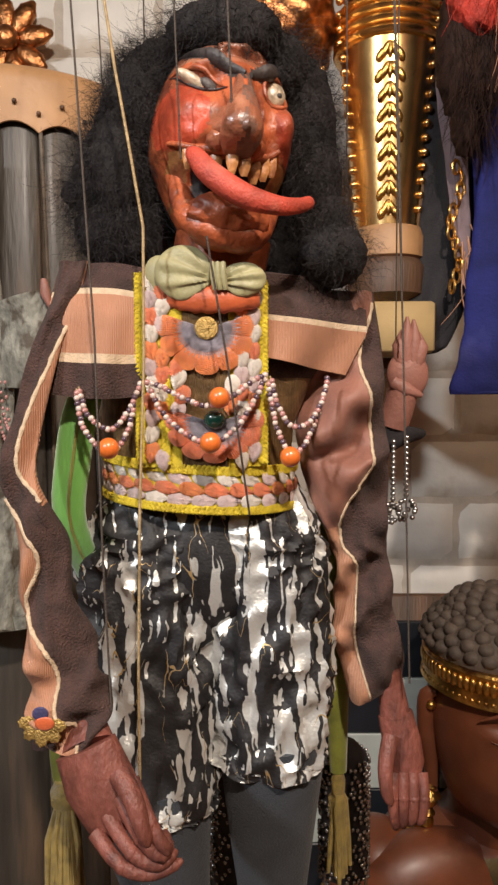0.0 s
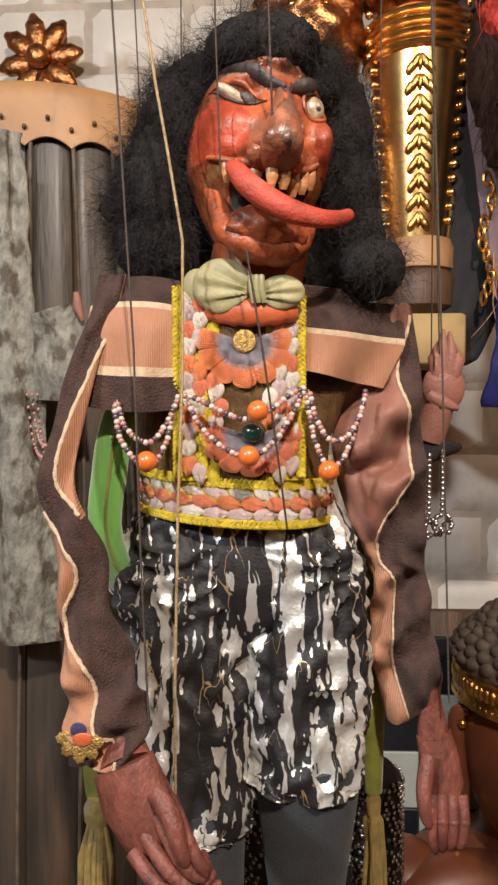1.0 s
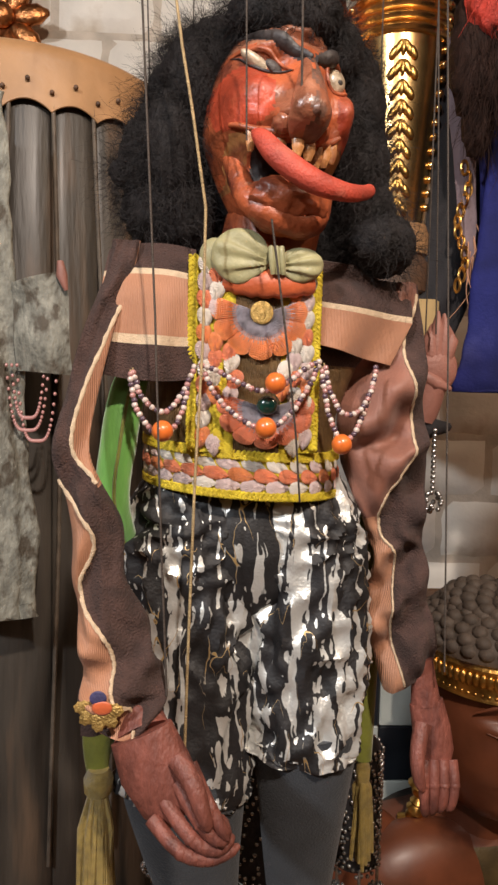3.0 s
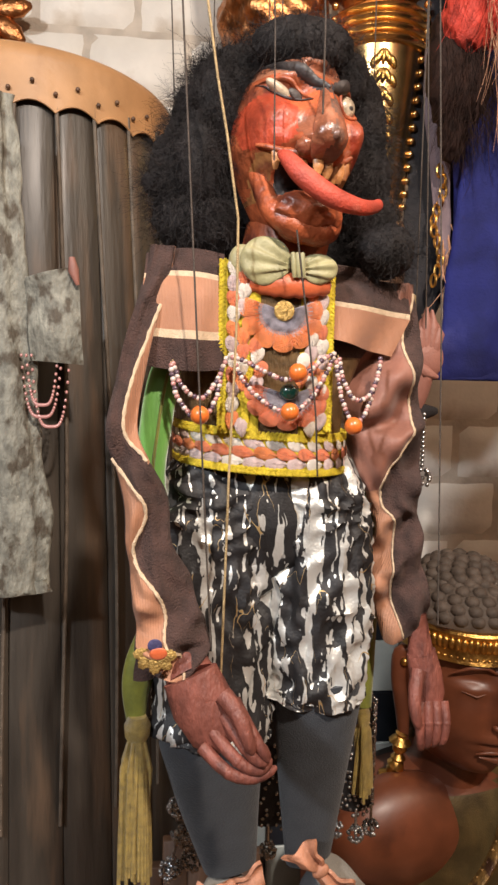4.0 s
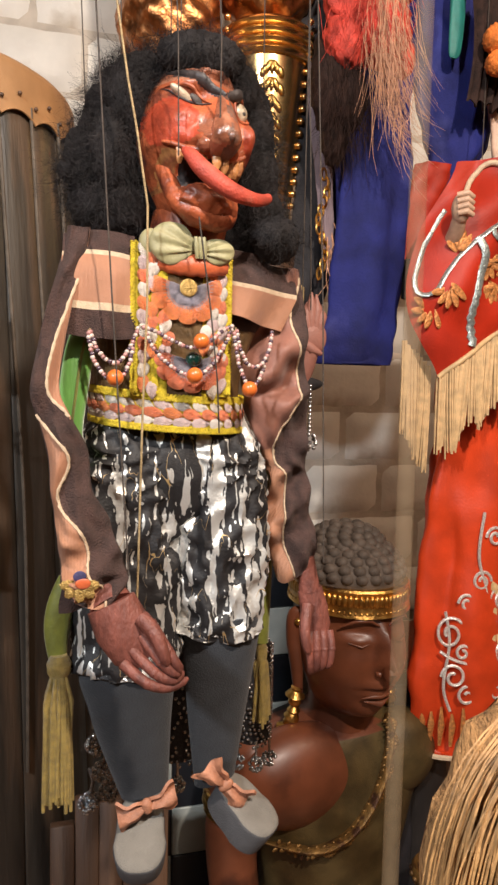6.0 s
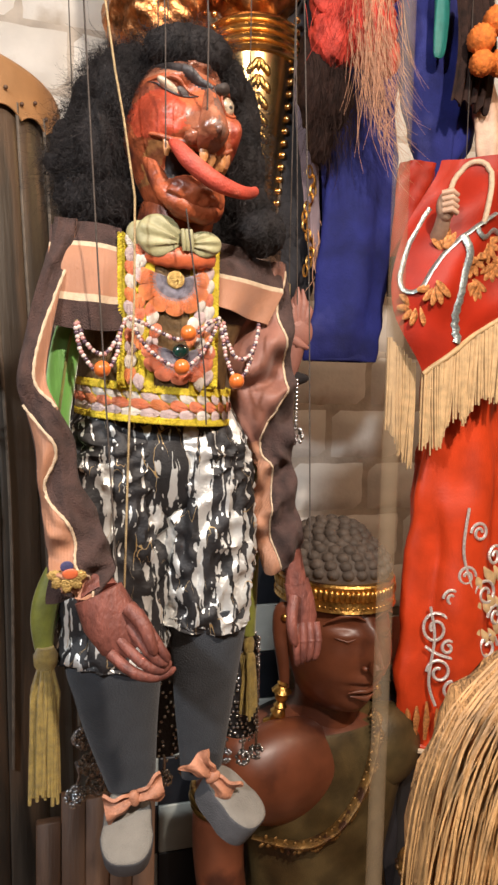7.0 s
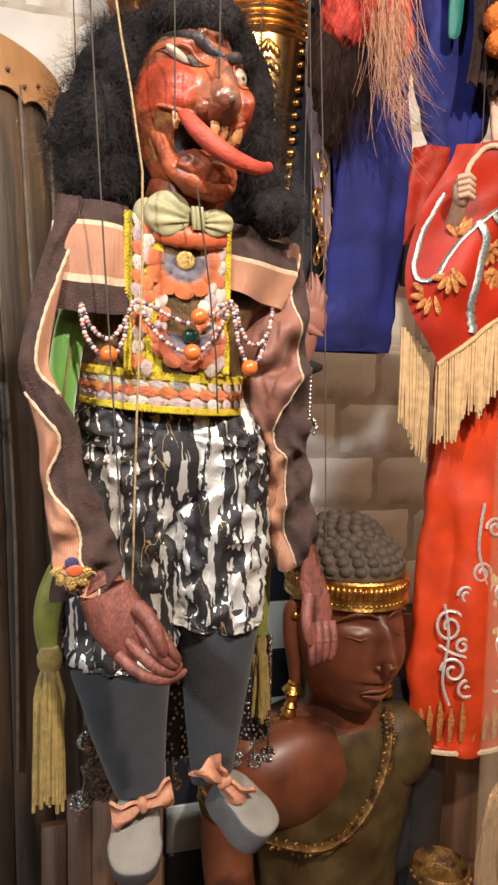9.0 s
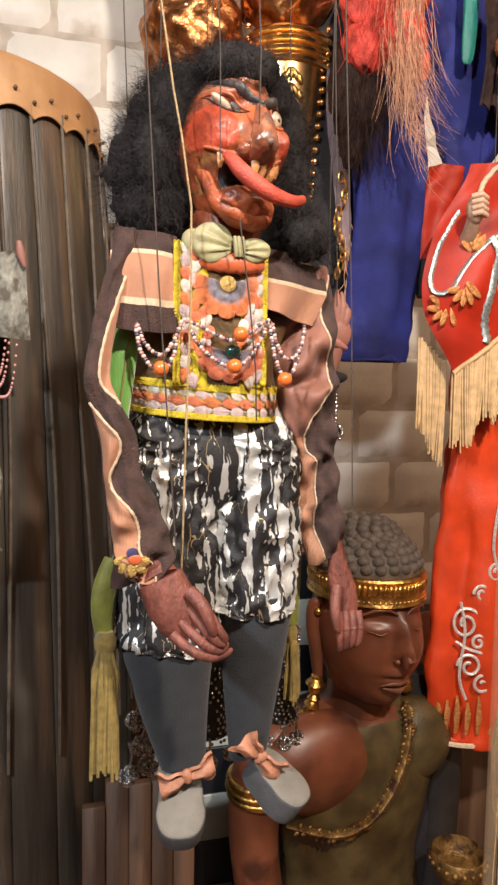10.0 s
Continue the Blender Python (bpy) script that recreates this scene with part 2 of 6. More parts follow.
CORD = mat("dark_cord", (0.06, 0.045, 0.035), 0.7, vary=0.25, scale=300, bump=0.5, fine=900)
CREAMCORD = mat("straw_cord", (0.42, 0.30, 0.15), 0.7, vary=0.25, scale=300, bump=0.6, fine=900)
DRUMWOOD = mat("dark_drum_wood", (0.046, 0.038, 0.030), 0.5, vary=0.5, scale=14, bump=0.5, fine=60, stretch=(3, 3, 0.3), second=(0.105, 0.070, 0.046), amount=0.45, coat=0.1)
HIDE = mat("tan_drum_hide", (0.40, 0.215, 0.095), 0.5, vary=0.2, scale=14, bump=0.25, fine=120, second=(0.28, 0.14, 0.06), amount=0.2)
PEG = mat("grey_wood_peg", (0.11, 0.085, 0.062), 0.7, vary=0.3, scale=60, bump=0.5)
BOARD = mat("brown_board", (0.09, 0.045, 0.024), 0.55, vary=0.4, scale=10, bump=0.4, fine=80, stretch=(4, 4, 0.4), second=(0.16, 0.09, 0.05), amount=0.2)
BRASS = mat("polished_brass", (0.86, 0.54, 0.22), 0.27, metal=1.0, vary=0.2, scale=30, bump=0.15, fine=60)
BRASSDARK = mat("embossed_bronze", (0.40, 0.165, 0.062), 0.36, metal=1.0, vary=0.5, scale=60, bump=1.0, fine=110)
GOLD = mat("gilding", (0.62, 0.36, 0.10), 0.34, metal=1.0, vary=0.35, scale=60, bump=0.5, fine=200, second=(0.20, 0.08, 0.03), amount=0.25)
BUDWOOD = mat("red_brown_lacquer", (0.150, 0.046, 0.021), 0.42, vary=0.3, scale=16, bump=0.12, fine=90, coat=0.08, second=(0.060, 0.018, 0.010), amount=0.35)
BUDHAIR = mat("grey_brown_curls", (0.085, 0.065, 0.052), 0.7, vary=0.35, scale=50, bump=0.4, fine=200)
DULLGOLD = mat("worn_gilding", (0.22, 0.12, 0.036), 0.5, metal=0.6, vary=0.45, scale=80, bump=0.8, fine=200, second=(0.07, 0.03, 0.015), amount=0.45)
BUDROBE = mat("olive_gilt_robe", (0.080, 0.054, 0.020), 0.5, metal=0.2, vary=0.35, scale=30, bump=0.3)
BUDDARK = mat("dark_back_lacquer", (0.022, 0.018, 0.016), 0.5, vary=0.3, scale=20)
BLUE = mat("royal_blue_velvet", (0.014, 0.018, 0.120), 0.8, vary=0.45, scale=14, bump=0.4, fine=300, spec=0.25, second=(0.040, 0.045, 0.18), amount=0.25)
REDSATIN = mat("orange_red_satin", (0.53, 0.046, 0.010), 0.42, vary=0.22, scale=18, bump=0.15, fine=300, spec=0.3)
REDDEEP = mat("deep_red_satin", (0.34, 0.019, 0.006), 0.5, vary=0.28, scale=14, bump=0.15, fine=300, spec=0.25)
FRINGE = mat("pale_gold_fringe", (0.56, 0.37, 0.18), 0.5, vary=0.2, scale=90, bump=0.1)
APPLIQUE = mat("copper_gold_applique", (0.50, 0.20, 0.06), 0.42, metal=0.4, vary=0.45, scale=200, bump=0.8)
SEQUIN = mat("silver_teal_sequin", (0.38, 0.42, 0.40), 0.3, metal=0.7, vary=0.4, scale=300, bump=0.6)
SILVERCORD = mat("silver_cord", (0.74, 0.68, 0.62), 0.35, metal=0.5, vary=0.3, scale=400, bump=0.6)
REDWOOL = mat("red_wool", (0.48, 0.040, 0.022), 0.7, vary=0.35, scale=60, bump=0.6)
BLONDE = mat("blond_fibre", (0.52, 0.27, 0.16), 0.55, vary=0.3, scale=100, bump=0.2)
DARKFUR = mat("dark_brown_hair", (0.022, 0.010, 0.007), 0.8, vary=0.5, scale=80, bump=0.5, spec=0.2)
MAUVE = mat("mauve_grey_cloth", (0.20, 0.145, 0.16), 0.8, vary=0.2, scale=20, bump=0.3)
ROBEGREY = mat("grey_green_embroidery", (0.21, 0.205, 0.17), 0.7, vary=0.4, scale=110, bump=1.0, fine=260, stretch=(1, 1, 0.6), second=(0.075, 0.060, 0.042), amount=0.5)
PINKSKIN = mat("pale_pink_leather", (0.30, 0.13, 0.10), 0.55, vary=0.2, scale=40, bump=0.3)
PALESKIN = mat("pale_fist_paint", (0.52, 0.33, 0.22), 0.5, vary=0.2, scale=60, bump=0.3)
TILEWHITE = mat("white_square", (0.42, 0.44, 0.40), 0.4, vary=0.12, scale=20, bump=0.1)
TILEBLACK = mat("black_square", (0.012, 0.014, 0.018), 0.35, vary=0.3, scale=20, bump=0.1)
CARDBOARD = mat("buff_card", (0.42, 0.29, 0.13), 0.8, vary=0.1, scale=20)
STRAW = mat("straw_fibre", (0.38, 0.205, 0.075), 0.6, vary=0.4, scale=150, bump=0.3)
STRAWROOT = mat("straw_mat", (0.32, 0.165, 0.06), 0.8, vary=0.5, scale=80, bump=0.8, stretch=(4, 4, 0.5))
TEAL = mat("teal_cloth", (0.015, 0.16, 0.13), 0.6, vary=0.2, scale=40)
POMPOM = mat("orange_wool", (0.62, 0.16, 0.02), 0.8, vary=0.3, scale=150, bump=0.8)
# Low alpha stands in for the out-of-focus blur of a near string.
BLURCORD = mat("blurred_tan_cord", (0.42, 0.30, 0.18), 0.5, vary=0.1, scale=60, bump=0.1)
BLURCORD.node_tree.nodes["Principled BSDF"].inputs["Alpha"].default_value = 0.14


# ---- mesh tools ----
class Shape:
    """Collects vertices and faces with a material number each."""

    def __init__(self):
        self.v, self.f, self.m = [], [], []

    def add(self, verts, faces, mi=0):
        base = len(self.v)
        self.v += [tuple(p) for p in verts]
        self.f += [tuple(i + base for i in q) for q in faces]
        self.m += [mi] * len(faces) if isinstance(mi, int) else list(mi)
        return self

    def loft(self, rings, mi=0, caps=True, paint=None):
        """Skins closed rings of equal length. paint(i, j) gives the material of a face."""
        n, verts, faces, ms = len(rings[0]), [p for r in rings for p in r], [], []
        for i in range(len(rings) - 1):
            for j in range(n):
                k = (j + 1) % n
                faces.append((i * n + j, i * n + k, (i + 1) * n + k, (i + 1) * n + j))
                ms.append(paint(i, j) if paint else mi)
        if caps:
            faces.append(tuple(range(n - 1, -1, -1)))
            faces.append(tuple(range((len(rings) - 1) * n, len(rings) * n)))
            ms += [ms[0], ms[-1]]
        return self.add(verts, faces, ms)

    def tube(self, path, radius, n=6, mi=0, flat=1.0):
        """A round tube along points; radius: a number or one for each point."""
        pts = [Vector(p) for p in path]
        rs = radius if isinstance(radius, (list, tuple)) else [radius] * len(pts)
        rings, up = [], None
        for i, p in enumerate(pts):
            d = (pts[min(i + 1, len(pts) - 1)] - pts[max(i - 1, 0)]).normalized()
            if up is None:
                up = Vector((0, 1, 0)) if abs(d.y) < 0.8 else Vector((1, 0, 0))
            a = d.cross(up).normalized()
            b = a.cross(d).normalized()
            up = b
            rings.append([p + a * (math.cos(2 * math.pi * k / n) * rs[i]) + b * (math.sin(2 * math.pi * k / n) * rs[i] * flat) for k in range(n)])
        return self.loft(rings, mi)

    def ball(self, c, r, nu=16, nv=10, mi=0, rot=None, fn=None, paint=None):
        """An ellipsoid with radii r, turned by rot; fn(direction) scales it."""
        r = (r, r, r) if isinstance(r, (int, float)) else r
        rot, c = rot or Matrix.Identity(3), Vector(c)
        verts, faces, ms = [], [], []

        def at(d):
            k = fn(d) if fn else 1.0
            return c + rot @ Vector((d.x * r[0] * k, d.y * r[1] * k, d.z * r[2] * k))
        dirs = [Vector((0, 0, 1))]
        for i in range(1, nv):
            a = math.pi * i / nv
            dirs += [Vector((math.sin(a) * math.cos(2 * math.pi * j / nu), math.sin(a) * math.sin(2 * math.pi * j / nu), math.cos(a))) for j in range(nu)]
        dirs.append(Vector((0, 0, -1)))
        verts = [at(d) for d in dirs]
        for j in range(nu):
            faces.append((0, 1 + j, 1 + (j + 1) % nu))
            faces.append((len(dirs) - 1, len(dirs) - 1 - nu + (j + 1) % nu, len(dirs) - 1 - nu + j))
        for i in range(nv - 2):
            for j in range(nu):
                k = (j + 1) % nu
                faces.append((1 + i * nu + j, 1 + (i + 1) * nu + j, 1 + (i + 1) * nu + k, 1 + i * nu + k))
        if paint:
            ms = [paint(sum((dirs[q] for q in f), Vector()).normalized()) for f in faces]
        return self.add(verts, faces, ms or mi)

    def sheet(self, fn, nu, nv, thick, mi=0, paint=None):
        """Cloth of some thickness over fn(u, v), u and v from 0 to 1."""
        g = [[Vector(fn(i / nu, j / nv)) for j in range(nv + 1)] for i in range(nu + 1)]
        front, back = [], []
        for i in range(nu + 1):
            for j in range(nv + 1):
                du = g[min(i + 1, nu)][j] - g[max(i - 1, 0)][j]
                dv = g[i][min(j + 1, nv)] - g[i][max(j - 1, 0)]
                n = du.cross(dv).normalized()
                front.append(g[i][j] + n * thick / 2)
                back.append(g[i][j] - n * thick / 2)
        w, tot = nv + 1, (nu + 1) * (nv + 1)
        faces, ms = [], []
        for i in range(nu):
            for j in range(nv):
                a, b, c, d = i * w + j, (i + 1) * w + j, (i + 1) * w + j + 1, i * w + j + 1
                q = paint(i / nu, j / nv) if paint else mi
                faces += [(a, b, c, d), (a + tot, d + tot, c + tot, b + tot)]
                ms += [q, q]
        edge = [i * w for i in range(nu + 1)] + [nu * w + j for j in range(1, w)] + [i * w + nv for i in range(nu - 1, -1, -1)] + list(range(nv - 1, 0, -1))
        for a, b in zip(edge, edge[1:] + edge[:1]):
            faces.append((b, a, a + tot, b + tot))
            ms.append(ms[0] if not paint else paint(min(0.999, (a // w) / nu), min(0.999, (a % w) / nv)))
        return self.add(front + back, faces, ms)

    def lathe(self, profile, n=32, c=(0, 0, 0), mi=0, start=0.0, sweep=2 * math.pi, paint=None):
        rings = [[(c[0] + r * math.cos(start + sweep * k / n), c[1] + r * math.sin(start + sweep * k / n), c[2] + z) for k in range(n)] for r, z in profile]
        return self.loft(rings, mi, True, paint)

    def box(self, c, s, bevel=0.004, mi=0, rot=None):
        """A box with chamfered edges, centre c and full sizes s."""
        hx, hy, hz = s[0] / 2, s[1] / 2, s[2] / 2
        b = min(bevel, hx * 0.45, hy * 0.45, hz * 0.45)
        rot, c = rot or Matrix.Identity(3), Vector(c)

        def ring(i, z):
            x, y = hx - i, hy - i
            return [c + rot @ Vector(p) for p in ((x - b, -y, z), (x, -y + b, z), (x, y - b, z), (x - b, y, z), (-x + b, y, z), (-x, y - b, z), (-x, -y + b, z), (-x + b, -y, z))]
        return self.loft([ring(b, -hz), ring(0, -hz + b), ring(0, hz - b), ring(b, hz)], mi)

    def mesh(self, name, mats, smooth=True):
        me = bpy.data.meshes.new(name)
        me.from_pydata(self.v, [], self.f)
        for m in mats if isinstance(mats, (list, tuple)) else [mats]:
            me.materials.append(m)
        me.polygons.foreach_set("material_index", self.m)
        me.polygons.foreach_set("use_smooth", [smooth] * len(self.f))
        me.update()
        if smooth:
            me.set_sharp_from_angle(angle=radians(50))
        return me


def thing(name, label, category, group="", kind="", at=(0, 0, 0)):
    ob = tagged(new(name), label, category, group, kind)
    ob.empty_display_size, ob.location = 0.02, at
    return ob


def solid(name, shape, mats, label, category, group="", kind="", smooth=True):
    return tagged(new(name, shape.mesh(name, mats, smooth)), label, category, group, kind)


def part(name, shape, mats, parent, label="", kind="", smooth=True):
    ob = new(name, shape if isinstance(shape, bpy.types.Mesh) else shape.mesh(name, mats, smooth))
    ob.parent = parent
    if parent.parent is None:
        ob.matrix_parent_inverse = Matrix.Translation(-parent.location)
    return tagged(ob, label, kind=kind)


def lerp(a, b, t):
    return a + (b - a) * t


def smooth_path(keys, n):
    """n + 1 points along keys by a Catmull-Rom curve; keys may have any number of values."""
    out, last = [], len(keys) - 1
    for i in range(n + 1):
        t = i / n * last
        k = min(int(t), last - 1)
        f = t - k
        p0, p1, p2, p3 = keys[max(k - 1, 0)], keys[k], keys[k + 1], keys[min(k + 2, last)]
        out.append(tuple(0.5 * (2 * b + (c - a) * f + (2 * a - 5 * b + 4 * c - d) * f * f + (3 * b - a - 3 * c + d) * f ** 3) for a, b, c, d in zip(p0, p1, p2, p3)))
    return out


def wob(x, y, z, s, seed=0.0):
    return noise.noise(Vector((x * s + seed, y * s - seed, z * s + seed * 0.7)))


TOP = 2.44  # underside of the ceiling

# ---- the room ----
def block(name, c, s, m, label, category):
    return solid(name, Shape().box(c, s, 0.002), m, label, category, kind="structure", smooth=False)


block("floor", (0.1, -0.6, -0.05), (4.6, 4.4, 0.10), FLOORWOOD, "dark brown wooden shop floor", "floor")
block("ceiling", (0.1, -0.6, TOP + 0.05), (4.6, 4.4, 0.10), CEIL, "warm white painted ceiling", "ceiling")
WALL_Y = 1.33
wall_north = block("wall_north", (0.1, WALL_Y + 0.06, TOP / 2), (4.4, 0.10, TOP - 0.004), MORTAR, "white painted brick wall with rounded joints", "wall")
block("wall_west", (-2.15, -0.6, TOP / 2), (0.10, 4.0, TOP - 0.004), ROOMWALL, "plain warm plaster wall", "wall")
block("wall_east", (2.35, -0.6, TOP / 2), (0.10, 4.0, TOP - 0.004), ROOMWALL, "plain warm plaster wall", "wall")
block("wall_south", (0.1, -2.65, TOP / 2), (4.4, 0.10, TOP - 0.004), ROOMWALL, "plain warm plaster wall behind the camera", "wall")


# ---- the marionette: one doll ----
def build_marionette():
    s = Shape()
    SK, CH, FO, NO, BR, OC, MO, TO, EY, HA, HN, FE, ST, SS, PU = range(15)
    turn = Matrix.Rotation(radians(17), 3, "Z") @ Matrix.Rotation(radians(5), 3, "Y") @ Matrix.Diagonal((0.80, 1.0, 1.0))
    c = Vector((0.000, 0.426, 1.562))

    def H(x, y, z):
        return c + turn @ Vector((x, y, z))

    MID, RX, RY, RZ = -0.005, 0.053, 0.048, 0.066
    bumps = [  # x, z, height, width, tall: relief on the front of the head
        (-0.042, 0.010, 0.008, 0.014, 0.017), (0.035, 0.012, 0.014, 0.011, 0.016),     # cheeks
        (-0.030, 0.041, 0.005, 0.018, 0.006), (0.022, 0.043, 0.005, 0.014, 0.006),     # brow bones
        (-0.031, 0.028, -0.007, 0.017, 0.007), (0.0245, 0.031, -0.006, 0.010, 0.010),  # sockets
        (-0.005, 0.026, 0.008, 0.007, 0.013), (-0.006, 0.009, 0.016, 0.0100, 0.013), (-0.006, -0.006, 0.021, 0.0115, 0.0085),  # hooked nose
        (-0.021, -0.004, 0.011, 0.0075, 0.0065), (0.009, -0.003, 0.008, 0.0065, 0.0065),  # nostrils
        (-0.002, 0.056, 0.004, 0.022, 0.004), (0.000, 0.049, -0.004, 0.020, 0.0026), (0.000, 0.0625, -0.003, 0.020, 0.002),  # forehead folds
        (-0.030, -0.004, 0.004, 0.012, 0.004), (-0.004, -0.023, -0.018, 0.027, 0.0085),   # lip and open mouth
        (-0.012, -0.050, 0.008, 0.024, 0.009), (-0.040, -0.043, 0.006, 0.009, 0.010), (0.016, -0.047, 0.005, 0.012, 0.008),  # jaw
    ]

    def skin_y(x, z):
        q = max(0.0, 1.0 - ((x - MID) / RX) ** 2 - ((z - 0.006) / RZ) ** 2)
        h = sum(a * math.exp(-((x - bx) / w) ** 2 - ((z - bz) / t) ** 2) for bx, bz, a, w, t in bumps)
        cut = abs(noise.noise(Vector((x * 75, z * 75, 4.0)))) + 0.5 * abs(noise.noise(Vector((x * 170, z * 170, 9.0))))
        return -RY * math.sqrt(q) - min(1.0, q * 3.5) * (h + 0.0030 * (0.3 - cut))

    def F(x, z, lift=0.0):  # a place on the carved face
        return H(x, skin_y(x, z) - lift, z)

    def brow(x):
        return 0.0495 - (x + 0.040) * 0.52 if x < 0 else 0.0335 + (x - 0.002) * 0.50

    def tint(x, z):
        e = 0.0035 * wob(x, z, 3, 90)
        if ((x + 0.001) / 0.0105) ** 2 + ((z - 0.003 - 0.3 * x) / 0.017) ** 2 < 1.0 + 40 * e:
            return NO
        if (-0.040 < x < -0.005 or 0.001 < x < 0.034) and abs(z + e - brow(x)) < 0.0050:
            return BR
        if z > 0.040 + e:
            return FO
        if -0.034 < x < 0.028 and abs(z + 0.0225 + e * 0.4 - 0.05 * x) < 0.0085:
            return MO
        if ((x + 0.042) / 0.017) ** 2 + ((z - 0.010) / 0.019) ** 2 < 1 + 60 * e or ((x - 0.037) / 0.014) ** 2 + ((z - 0.012) / 0.018) ** 2 < 1 + 60 * e:
            return CH
        if abs(x + 0.043 + e) < 0.006 and -0.036 < z < -0.010 or (x > 0.006 and -0.034 < z < -0.008):
            return OC
        if ((x + 0.014) / 0.013) ** 2 + ((z - 0.002) / 0.010) ** 2 < 1 + 60 * e:
            return FO
        return SK

    # the carved head: an egg whose front is pushed out into features
    nu, nv, verts, faces, ms = 150, 120, [], [], []
    for i in range(1, nv):
        al = math.pi * i / nv
        for k in range(nu):
            be = 2 * math.pi * k / nu
            dx, dy, dz = math.sin(al) * math.cos(be), math.sin(al) * math.sin(be), math.cos(al)
            x, z = MID + RX * dx, 0.006 + RZ * dz
            y = skin_y(x, z) if dy < 0 else RY * dy
            verts.append(H(MID + (x - MID) * (1 - 6.5 * max(0.0, -z - 0.006)), y, z))  # narrower towards the chin
    for i in range(nv - 2):
        for k in range(nu):
            n = (k + 1) % nu
            faces.append((i * nu + k, (i + 1) * nu + k, (i + 1) * nu + n, i * nu + n))
            al, be = math.pi * (i + 1.5) / nv, 2 * math.pi * (k + 0.5) / nu
            ms.append(HA if math.sin(be) > 0.1 else tint(MID + RX * math.sin(al) * math.cos(be), 0.006 + RZ * math.cos(al)))
    faces += [tuple(range(nu)), tuple(range((nv - 2) * nu + nu - 1, (nv - 2) * nu - 1, -1))]
    s.add(verts, faces, ms + [FO, SK])
    lump = lambda d: 1 + 0.13 * noise.noise(d * 2.6) + 0.05 * noise.noise(d * 7)
    ridge = smooth_path([(-0.004, -0.047, 0.032, 0.0040), (-0.005, -0.054, 0.020, 0.0070), (-0.006, -0.060, 0.006, 0.0105), (-0.007, -0.063, -0.005, 0.0128), (-0.007, -0.060, -0.0125, 0.0100), (-0.006, -0.054, -0.0165, 0.004)], 24)
    rings = []
    for k, (x, y, z, w) in enumerate(ridge):
        rings.append([H(x + 1.15 * w * math.cos(a) * (1 + 0.10 * noise.noise(Vector((math.cos(a) * 2, math.sin(a) * 2, k * 0.25)))), y + 0.75 * w * math.sin(a), z - 0.25 * w * math.sin(a)) for a in [2 * math.pi * j / 30 for j in range(30)]])
    s.loft(rings, NO, True, lambda i, j: NO if math.cos(2 * math.pi * (j + 0.5) / 30) > -0.15 + 0.25 * math.sin(i * 0.8) else FO)
    s.ball(H(-0.0205, -0.0535, -0.0080), (0.0072, 0.0070, 0.0058), 28, 20, FO, turn, lump)
    s.ball(H(0.0070, -0.0525, -0.0085), (0.0062, 0.0070, 0.0055), 28, 20, SK, turn, lump)
    # thick painted brows
    for x0, x1, r0 in ((-0.042, -0.004, 0.0042), (0.033, 0.0015, 0.0046)):
        xs = [lerp(x0, x1, k / 10) for k in range(11)]
        s.tube([F(x, brow(x), 0.0006) for x in xs], [r0 * math.sin(math.pi * (0.08 + 0.80 * k / 10)) for k in range(11)], 10, BR, 0.6)
    # slanting left eye, round staring right eye
    tilt = Matrix.Rotation(radians(20), 3, "Y")
    s.ball(F(-0.032, 0.0300, -0.0015), (0.0160, 0.0045, 0.0040), 24, 14, EY, turn @ tilt)
    s.ball(F(-0.0255, 0.0265, 0.0032), (0.0068, 0.0014, 0.0032), 14, 8, PU, turn @ tilt)
    s.ball(F(-0.0275, 0.0280, 0.0040), (0.0022, 0.0010, 0.0012), 10, 6, EY, turn @ tilt)
    for dz, r0, mi in ((0.0062, 0.0016, SK), (-0.0045, 0.0009, BR)):
        s.tube([F(-0.049 + 0.0034 * k, 0.0362 - 0.00124 * k + dz * math.sin(math.pi * k / 10), 0.0012) for k in range(11)], [r0 * math.sin(math.pi * (0.1 + 0.08 * k)) for k in range(11)], 8, mi)
    s.ball(F(0.0245, 0.0315, 0.0005), (0.0088, 0.0052, 0.0078), 24, 14, EY, turn)
    s.ball(F(0.0262, 0.0310, 0.0050), (0.0034, 0.0014, 0.0022), 12, 8, PU, turn)
    s.tube([F(0.0245 + 0.0108 * math.cos(k * 0.3927), 0.0315 + 0.0094 * math.sin(k * 0.3927), 0.0008) for k in range(17)], 0.0012, 7, SK)
    # lip, chipped ochre teeth, long curling tongue, loose jaw
    lip = [(-0.049, -0.006), (-0.034, -0.0095), (-0.016, -0.0120), (0.004, -0.0120), (0.018, -0.0085), (0.028, -0.0030)]
    s.tube([F(x, z, 0.0016) for x, z in smooth_path(lip, 18)], [0.0014 + 0.0016 * math.sin(math.pi * k / 18) for k in range(19)], 8, SK)
    for x, top, l, w in ((-0.037, -0.008, 0.013, 0.0030), (-0.029, -0.010, 0.010, 0.0028), (-0.019, -0.012, 0.011, 0.0036), (-0.010, -0.012, 0.013, 0.0036), (-0.001, -0.0125, 0.012, 0.0040), (0.008, -0.0115, 0.014, 0.0042), (0.016, -0.009, 0.013, 0.0036), (0.023, -0.006, 0.012, 0.0030)):
        y = skin_y(x, top) - 0.0005
        s.tube([H(x, y, top), H(x + 0.0004, y - 0.0010, top - l * 0.6), H(x + 0.001, y, top - l)], [w, w * 0.9, w * 0.45], 6, OC, 0.45)
